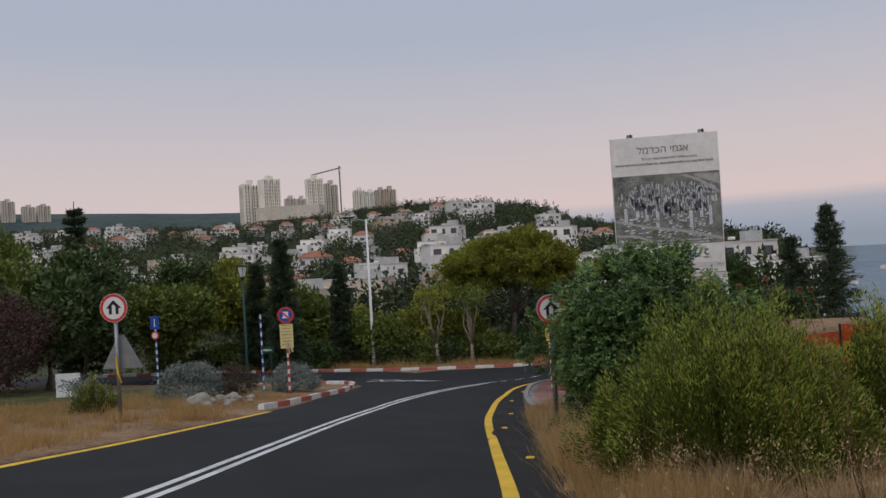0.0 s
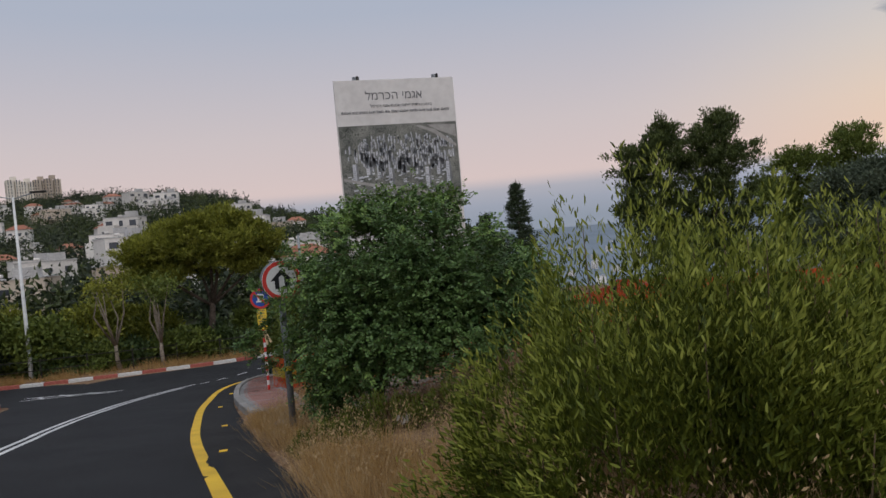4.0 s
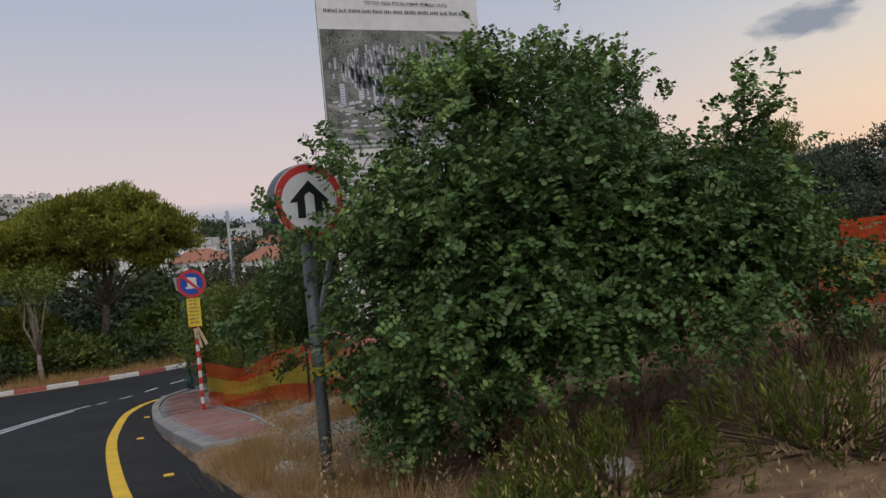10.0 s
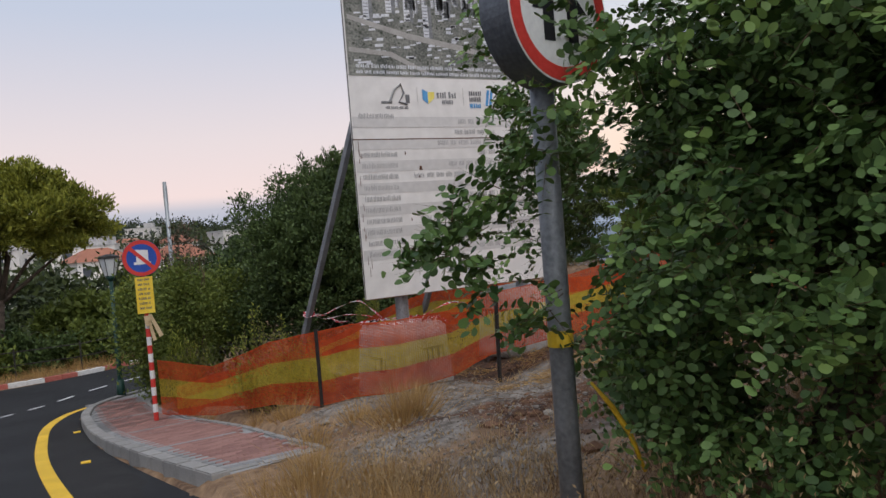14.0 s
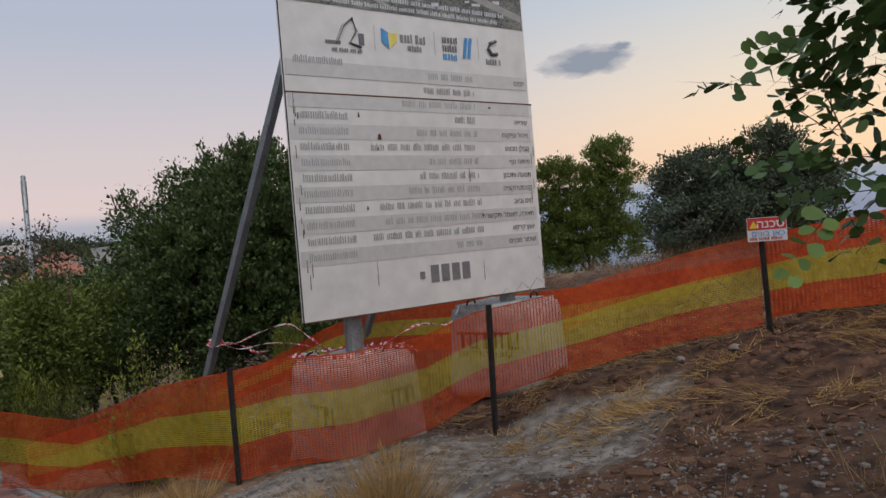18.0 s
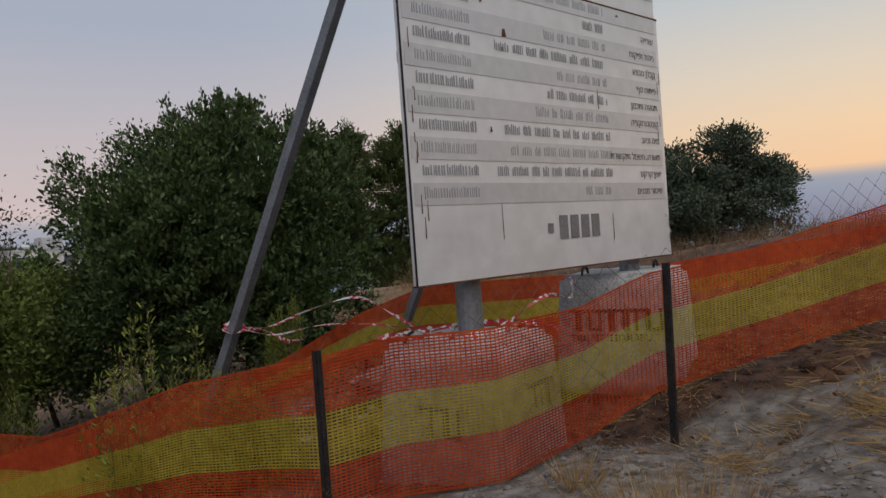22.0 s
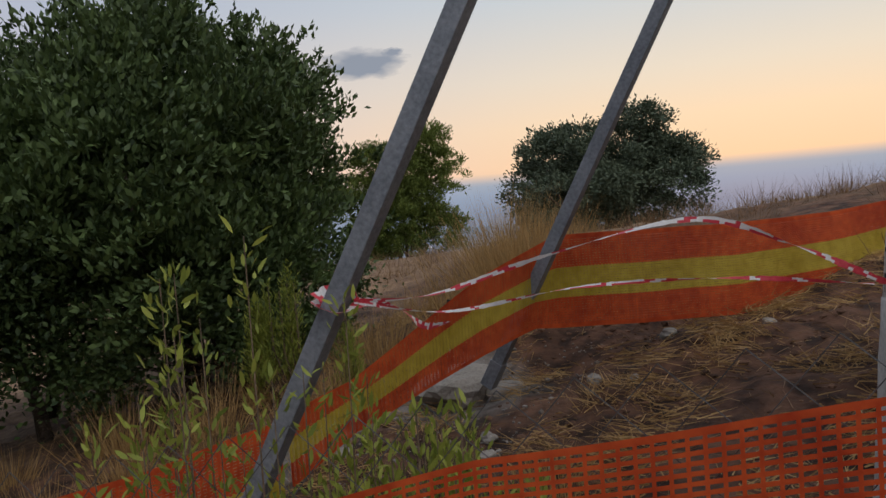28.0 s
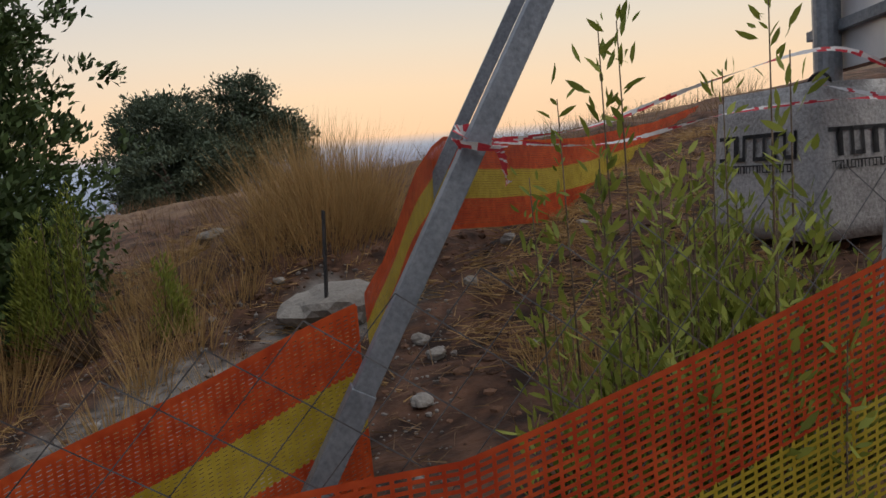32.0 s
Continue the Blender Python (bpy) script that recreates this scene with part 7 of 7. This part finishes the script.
tower(-23.75, 710, 39, 42.5, 16, 13, TOWER_LIT, "tall pale stone apartment tower on the ridge", 22, 2)
tower(-22.3, 700, 39, 45.0, 17, 14, TOWER_LIT, "tall pale stone apartment tower on the ridge", 24, 3)
tower(-18.97, 700, 39, 44.0, 15.5, 14, TOWER_LIT, "tall pale stone apartment tower on the ridge", 10, 3)
tower(-17.75, 760, 50, 34.5, 14, 13, TOWER_STONE, "tower under construction on the ridge", 10, 2)
tower(-20.8, 900, 62, 22, 14, 14, TOWER_STONE, "distant apartment block on the ridge", 10, 2)
tower(-20.0, 930, 62, 24, 12, 14, TOWER_STONE, "distant apartment block on the ridge", 10, 2)
for b in (-15.6, -14.8, -14.0, -13.3):
    tower(b, 860, 63, 20 + (b * 7) % 4, 15, 14, PLASTER_WARM if b > -14.5 else TOWER_LIT, "cream apartment block on the ridge", 8, 2)
for b, hh in ((-41.0, 46), (-39.6, 38), (-37.5, 30), (-41.8, 40), (-38.4, 28)):
    x, y = site(b, 1500)
    tower(b, 1500, far_z(x, y) - 2, hh, 22, 18, TOWER_STONE, "distant tower block on the mountain ridge", 10, 2)
part("podium", box(60, 16, 12, 0, 0, 0), TOWER_STONE, thing("podium_building", "long low stone building at the foot of the towers", "building", Matrix.Translation((*site(-20.8, 690), 46))))
cx_, cy_ = site(-17.0, 740)
crane = thing("tower_crane", "slim tower crane beside the unfinished tower", "crane", Matrix.Translation((cx_, cy_, 50)) @ Matrix.Rotation(radians(15), 4, "Z"))
part("mast", box(1.4, 1.4, 50, 0, 0, 0), GREY_STEEL, crane)
part("jib", box(30, 1.0, 1.2, 8.5, 0, 46), GREY_STEEL, crane, m=Matrix.Rotation(radians(-12), 4, "Y") @ Matrix.Translation((-12, 0, 0)))
part("cab", box(2.2, 2.2, 2.4, 0, 0, 43), PLASTER, crane)

# small white buildings down on the far right of the ridge and on the plain
for k in range(60):
    b, d = rnd.uniform(17, 62), rnd.uniform(500, 1900)
    x, y = site(b, d)
    copy_thing(TEMPLATES[(0, 2, 4, 5)[k % 4]], Matrix.Translation((x, y, far_z(x, y) + 0.5)) @ Matrix.Rotation(radians(-b + rnd.uniform(-30, 30)), 4, "Z"))

# ---------------------------------------------------------------- lamps, poles, posts across the junction
def lantern(x, y, top, label):
    z = ground_at(x, y)
    h = top - z
    ob = thing("street_lantern", label, "street lamp", Matrix.Translation((x, y, z)), "street lanterns")
    part("pole", tube([(0, 0, -0.2), (0, 0, 0.5), (0, 0, h - 0.55)], [0.075, 0.055, 0.04], 12), POLE_GREEN, ob, smooth=True)
    part("base", tube([(0, 0, 0), (0, 0, 0.5)], [0.11, 0.08], 12), POLE_GREEN, ob, smooth=True)
    part("collar", tube([(0, 0, h - 0.58), (0, 0, h - 0.46)], [0.05, 0.11], 12), POLE_GREEN, ob, smooth=True)
    part("glass", tube([(0, 0, h - 0.46), (0, 0, h - 0.08)], [0.12, 0.21], 6), GLASS, ob)
    part("cap", tube([(0, 0, h - 0.08), (0, 0, h - 0.03), (0, 0, h + 0.02)], [0.23, 0.22, 0.06], 6), DARK_STEEL, ob)
    for k in range(6):
        a = 2 * math.pi * k / 6
        part("glazing_bar", tube([(0.12 * math.cos(a), 0.12 * math.sin(a), h - 0.46), (0.21 * math.cos(a), 0.21 * math.sin(a), h - 0.08)], 0.01, 4), DARK_STEEL, ob)
    return ob


lantern(0.22, 25.75, 0.66, "dark green street lantern with a clear glass head at the bend")
lantern(-11.9, 22.6, 2.95, "dark green street lantern on the planted corner")
ob = thing("street_lamp", "tall grey street lamp with two arms behind the far kerb", "street lamp", Matrix.Translation((-10.6, 37.0, ground_at(-10.6, 37.0))))
part("pole", tube([(0, 0, -0.2), (0, 0, 1.0), (0, 0, 8.6)], [0.12, 0.10, 0.05], 10), SIGN_WHITE, ob, smooth=True)
for s in (-1, 1):
    arm = part("arm", tube([(0, 0, 8.5), (s * 0.9, 0, 8.75)], 0.03, 6), STEEL, ob)
    part("lamp_head", box(0.7, 0.22, 0.1, s * 1.1, 0, 8.72, 0.03), DARK_STEEL, arm)
ob = thing("utility_pole", "slim grey utility pole beyond the bend", "pole", Matrix.Translation((1.75, 27.0, ground_at(1.75, 27.0))))
part("pole", tube([(0, 0, -0.2), (0, 0, 5.0)], [0.06, 0.045], 8), STEEL, ob, smooth=True)
part("bracket", box(0.10, 0.05, 0.5, 0, 0, 4.4, 0.01), STEEL, ob)


def striped_post(x, y, top, label, plate=None):
    z = ground_at(x, y)
    h = top - z
    ob = thing("striped_post", label, "post", Matrix.Translation((x, y, z)), "striped posts")
    n = 17
    for k in range(n):
        part("stripe", tube([(0, 0, h * k / n), (0, 0, h * (k + 1) / n)], 0.032, 10, False), SIGN_BLUE if k % 2 else SIGN_WHITE, ob, smooth=True)
    if plate:
        part("plate", rect(-0.17, h - 0.05, 0.17, h + 0.45, -0.05, 0.02), SIGN_BLUE, ob, "blue plate with a white arrow")
        part("arrow", rect(-0.02, h + 0.05, 0.02, h + 0.35, -0.054, 0.002), SIGN_WHITE, ob)
        part("round_plate", disc(0.16, 0.02, 24), SIGN_RED, ob, m=Matrix.Translation((0, -0.06, h - 0.28)))
        part("round_face", disc(0.11, 0.004, 24), SIGN_WHITE, ob, m=Matrix.Translation((0, -0.066, h - 0.28)))
    return ob


striped_post(-10.5, 20.9, 1.05, "blue and white striped post on the planted corner")
striped_post(-14.6, 20.6, 0.75, "blue and white striped post with a blue arrow plate", True)
ob = thing("street_sign", "small green street name sign on a dark post", "street sign", Matrix.Translation((-9.9, 20.3, ground_at(-9.9, 20.3))))
part("post", tube([(0, 0, -0.1), (0, 0, 1.75)], 0.03, 8), POLE_GREEN, ob)
part("panel", rect(-0.32, 1.35, 0.12, 1.55, -0.04, 0.02), GREEN_PAINT, ob)
bars("small_print", -0.28, 0.08, 1.42, 0.06, SIGN_WHITE, ob, 5, y=-0.044, thick=0.002)
ob = thing("white_board", "leaning white board with dark scribbles on the lawn", "board", Matrix.Translation((-13.2, 13.6, ground_at(-13.2, 13.6) + 0.1)) @ Matrix.Rotation(radians(8), 4, "Z"))
part("panel", rect(-0.36, 0.1, 0.34, 0.76, 0, 0.05), SIGN_WHITE, ob)
part("scribble", tube([(-0.3, -0.012, 0.4), (-0.1, -0.012, 0.48), (-0.2, -0.012, 0.6), (0.1, -0.012, 0.5), (0.02, -0.012, 0.38)], 0.018, 5), INK, ob)
fence = thing("rail_fence", "thin dark rail fence behind the far kerb", "fence")
for k in range(18):
    fx = -22 + 2.0 * k
    fy = 36.4 + 0.28 * max(fx, 0)
    part("post", box(0.05, 0.05, 1.0, fx, fy, ground_at(fx, fy)), DARK_STEEL, fence)
    if k:
        for hh in (0.45, 0.9):
            px, py = fx - 2.0, 36.4 + 0.28 * max(fx - 2.0, 0)
            part("rail", tube([(px, py, ground_at(px, py) + hh), (fx, fy, ground_at(fx, fy) + hh)], 0.02, 5), DARK_STEEL, fence)

# ---------------------------------------------------------------- stones, clods, rubble
def rock(name, label, x, y, r, seed, flatten=0.65, material=STONE, group="loose rocks", sink=0.25):
    bm = bmesh.new()
    bmesh.ops.create_icosphere(bm, subdivisions=3, radius=r)
    off = Vector((seed * 3.1, seed * 1.7, seed * 0.9))
    for v in bm.verts:
        n = noise.noise(v.co / r * 0.9 + off) * 0.45 + noise.noise(v.co / r * 2.6 + off) * 0.16
        v.co *= 1 + n
        v.co.z *= flatten
    ob = part(name, bm, material)
    ob.matrix_basis = Matrix.Translation((x, y, ground_at(x, y) + r * flatten * (1 - 2 * sink)))
    return tagged(ob, label, "rock", group)


rnd = random.Random(12)
rock("boulder", "pale grey boulder at the foot of the prop", 4.86, 20.12, 0.33, 13, 0.5, sink=0.40)
rock("boulder", "pale grey boulder beside the prop", 4.95, 19.72, 0.16, 14, 0.55, sink=0.35)
rock("stone", "white stone on the dug earth", 7.6, 21.9, 0.15, 5)
rock("stone", "pale stone on the dug earth", 4.02, 19.32, 0.06, 6)
rock("boulder", "pale stone slab in the dry grass", 0.47, 11.3, 0.22, 7, 0.35)
rock("boulder", "pale rock under the carob", 1.95, 8.1, 0.15, 8, 0.5)
rock("stone", "white stone among the dry grass", 4.6, 7.2, 0.14, 9, 0.5)
for k, (x, y, r) in enumerate(((-8.9, 13.0, 0.26), (-8.75, 14.7, 0.24), (-9.1, 13.9, 0.16), (-8.5, 14.1, 0.13), (-8.3, 13.4, 0.14), (-8.6, 15.5, 0.15), (-8.4, 12.5, 0.12), (-9.4, 15.2, 0.15), (-8.2, 14.6, 0.10))):
    rock("stone", "pale stone edging the planted corner", x, y, r, 20 + k, 0.75)
for k in range(46):
    x, y = rnd.uniform(1.2, 9.5), rnd.uniform(12.6, 22.5)
    rock("stone", "pale stone lying on the dug earth", x, y, rnd.uniform(0.025, 0.07), 40 + k, 0.7)


def pebbles(name, label, places, material, seed):
    """Small uneven lumps in one mesh."""
    rs = np.random.RandomState(seed)
    n = len(places)
    c, r = np.array([p[:3] for p in places]), np.array([p[3] for p in places])
    bm = bmesh.new()
    bmesh.ops.create_icosphere(bm, subdivisions=1, radius=1)
    dirs = np.array([v.co for v in bm.verts])
    tri_ = np.array([[v.index for v in f.verts] for f in bm.faces])
    bm.free()
    jitter = dirs[None] * rs.uniform(0.68, 1.15, (n, 12, 1)) * rs.uniform(0.75, 1.25, (n, 1, 3))
    ang = rs.rand(n) * 6.283
    rot = np.stack([np.stack([np.cos(ang), -np.sin(ang), 0 * ang], -1), np.stack([np.sin(ang), np.cos(ang), 0 * ang], -1), np.stack([0 * ang, 0 * ang, 0 * ang + 1], -1)], 1)
    v = np.einsum("nij,nkj->nki", rot, jitter) * r[:, None, None] * (1, 1, 0.7) + c[:, None]
    f = (np.arange(n)[:, None, None] * 12 + tri_[None]).reshape(-1, 3)
    me = mesh_of(name, v.reshape(-1, 3), f, material)
    return tagged(part(name, me), label, "stones", kind="stuff")


CLOD = mat("clod", (0.028, 0.014, 0.009), (0.20, 0.108, 0.066), 3.0, 0.95, 0.5, island=True)
GRAVEL = mat("gravel", (0.10, 0.085, 0.073), (0.30, 0.27, 0.245), 3.0, 0.95, 0.3, island=True)
pl = []
for k in range(9500):
    x, y = rnd.uniform(1.6, 11), rnd.uniform(12.2, 23)
    if x < 3.4 and y > 14 and rnd.random() < 0.75:
        continue
    if rnd.random() > 0.25 + 0.75 * smooth01(np.array((noise.noise((x * 0.9, y * 0.9, 2.0)) + 0.4))):
        continue
    if any(math.hypot((x - q[0]) / q[2], (y - q[1]) / q[3]) < 1.05 for q in PALE_SPOTS) and rnd.random() < 0.9:
        continue
    r = rnd.uniform(0.012, 0.03) if rnd.random() < 0.8 else rnd.uniform(0.03, 0.06)
    pl.append((x, y, ground_at(x, y) - r * 0.12, r))
for k in range(1500):
    x, y = rnd.uniform(1.8, 8.5), rnd.uniform(11.6, 17.0)
    if x < 3.6 and y > 13.8 or math.hypot(x - 2.6, y - 9.4) < 2.2:
        continue
    if any(math.hypot((x - q[0]) / q[2], (y - q[1]) / q[3]) < 1.05 for q in PALE_SPOTS) and rnd.random() < 0.93:
        continue
    r = 0.014 + 0.085 * rnd.random() ** 3.6
    pl.append((x, y, ground_at(x, y) - r * 0.1, r))
pebbles("earth_clods", "broken clods of reddish dug earth", pl, CLOD, 91)
pl = []
for k in range(8000):
    x, y = (rnd.uniform(0.3, 3.9), rnd.uniform(11.0, 16.2)) if k % 5 else (rnd.uniform(1.5, 6), rnd.uniform(19.2, 22))
    if x < 0.95 and y > 13.9:
        continue
    r = rnd.uniform(0.005, 0.014) if rnd.random() < 0.9 else rnd.uniform(0.014, 0.032)
    pl.append((x, y, ground_at(x, y) + r * 0.2, r))
pebbles("gravel", "pale loose gravel on the stony verge", pl, GRAVEL, 92)
# dry straw litter on the dug earth, strewn and in wisps
rs = np.random.RandomState(14)
lp = np.column_stack([rs.uniform(2.4, 10.5, 8000), rs.uniform(12.4, 23, 8000)])
lb = np.column_stack([lp, [ground_at(a, b) + 0.012 for a, b in lp]])
la = unit(np.column_stack([rs.normal(size=(8000, 2)), rs.normal(size=8000) * 0.2 + 0.08]))
tagged(part("straw_litter", leaf_sheet("straw_litter", lb, la, rs.uniform(0.05, 0.24, 8000), 0.007, STRAW_BROWN, rs, 3)), "dry stalks strewn over the dug earth", "straw", kind="stuff")
wb, wa = [], []
for k in range(330):
    a, b = rs.uniform(3.4, 10.0), rs.uniform(12.6, 19.0) if k % 3 else rs.uniform(18, 23)
    lie = rs.rand() * 6.283
    for q in range(46):
        u, v = a + rs.normal() * 0.14, b + rs.normal() * 0.10
        wb.append((u, v, ground_at(u, v) + 0.01 + 0.03 * rs.rand())), wa.append((math.cos(lie + rs.normal() * 0.5), math.sin(lie + rs.normal() * 0.5), rs.normal() * 0.2 + 0.1))
tagged(part("straw_wisps", leaf_sheet("straw_wisps", np.array(wb), unit(np.array(wa)), rs.uniform(0.10, 0.30, len(wb)), 0.008, STRAW, rs, 3)), "wisps of trampled straw on the dug earth", "straw", kind="stuff")
stub = thing("steel_stake", "short black steel stake leaning in the rubble", "stake", Matrix.Translation((4.62, 20.08, -1.42)))
part("bar", box(0.045, 0.02, 0.62, 0, 0, 0, 0.004), DARK_STEEL, stub, m=Matrix.Rotation(radians(16), 4, "Y"))

# ---------------------------------------------------------------- a small cloud
CLOUD = bpy.data.materials.new("cloud_vapour")
CLOUD.use_nodes = True
cn, cl = CLOUD.node_tree.nodes, CLOUD.node_tree.links
cn.clear()
c_out, c_mix, c_tr, c_em = cn.new("ShaderNodeOutputMaterial"), cn.new("ShaderNodeMixShader"), cn.new("ShaderNodeBsdfTransparent"), cn.new("ShaderNodeEmission")
c_em.inputs[0].default_value, c_em.inputs[1].default_value = (0.27, 0.30, 0.36, 1), 1.0
c_tc, c_nz, c_len, c_sub, c_map = cn.new("ShaderNodeTexCoord"), cn.new("ShaderNodeTexNoise"), cn.new("ShaderNodeVectorMath"), cn.new("ShaderNodeMath"), cn.new("ShaderNodeMapRange")
c_nz.inputs["Scale"].default_value, c_nz.inputs["Detail"].default_value = 1.9, 6
c_len.operation, c_sub.operation = "LENGTH", "SUBTRACT"
cl.new(c_tc.outputs["Object"], c_nz.inputs["Vector"]), cl.new(c_tc.outputs["Object"], c_len.inputs[0])
cl.new(c_nz.outputs["Fac"], c_sub.inputs[0]), cl.new(c_len.outputs["Value"], c_sub.inputs[1])
c_map.inputs["From Min"].default_value, c_map.inputs["From Max"].default_value = -0.30, 0.12
cl.new(c_sub.outputs[0], c_map.inputs["Value"]), cl.new(c_map.outputs[0], c_mix.inputs[0])
cl.new(c_tr.outputs[0], c_mix.inputs[1]), cl.new(c_em.outputs[0], c_mix.inputs[2]), cl.new(c_mix.outputs[0], c_out.inputs[0])


def cloud(direction, wide, high):
    d = Vector(direction).normalized() * 3000
    me = mesh_of("cloud", [(-1, -1, 0), (1, -1, 0), (1, 1, 0), (-1, 1, 0)], [(0, 1, 2, 3)], CLOUD)
    ob = part("cloud", me)
    ob.matrix_basis = look(d, (0, 0, 0)) @ Matrix.Diagonal((wide, high, 1, 1))
    ob.visible_shadow = False
    return tagged(ob, "small grey evening cloud over the sea", "cloud", kind="structure")


cloud((2030, 1780, 565), 235, 84)
cloud((2000, 1610, 575), 56, 24)

# pavers, laid one by one
for bx, by, key in BRICKS[:300]:
    br = part("paver", BRICK[key], None, pavement)
    br.matrix_basis = Matrix.Translation((bx, by, float(road_z(bx, by)) + 0.094)) @ Matrix.Rotation(-math.atan2(0.13, 1), 4, "X")
rest_v, rest_f, rest_i = [], [], []
for bx, by, key in BRICKS[300:]:
    z = float(road_z(bx, by)) + 0.124
    k = len(rest_v)
    rest_v += [(bx - 0.096, by - 0.047, z + 0.006), (bx + 0.096, by - 0.047, z + 0.006), (bx + 0.096, by + 0.047, z - 0.006), (bx - 0.096, by + 0.047, z - 0.006)]
    rest_f.append((k, k + 1, k + 2, k + 3)), rest_i.append(0 if key == "red" else 1)
tagged(part("paver_rest", mesh_of("paver_rest", rest_v, rest_f, [mat("red_paver_rest", (0.17, 0.085, 0.075), (0.33, 0.18, 0.155), 6.0, 0.9, 0.5, island=True), mat("grey_paver_rest", (0.17, 0.17, 0.175), (0.30, 0.30, 0.30), 6.0, 0.9, 0.5, island=True)], index=rest_i), None, pavement), kind="stuff")
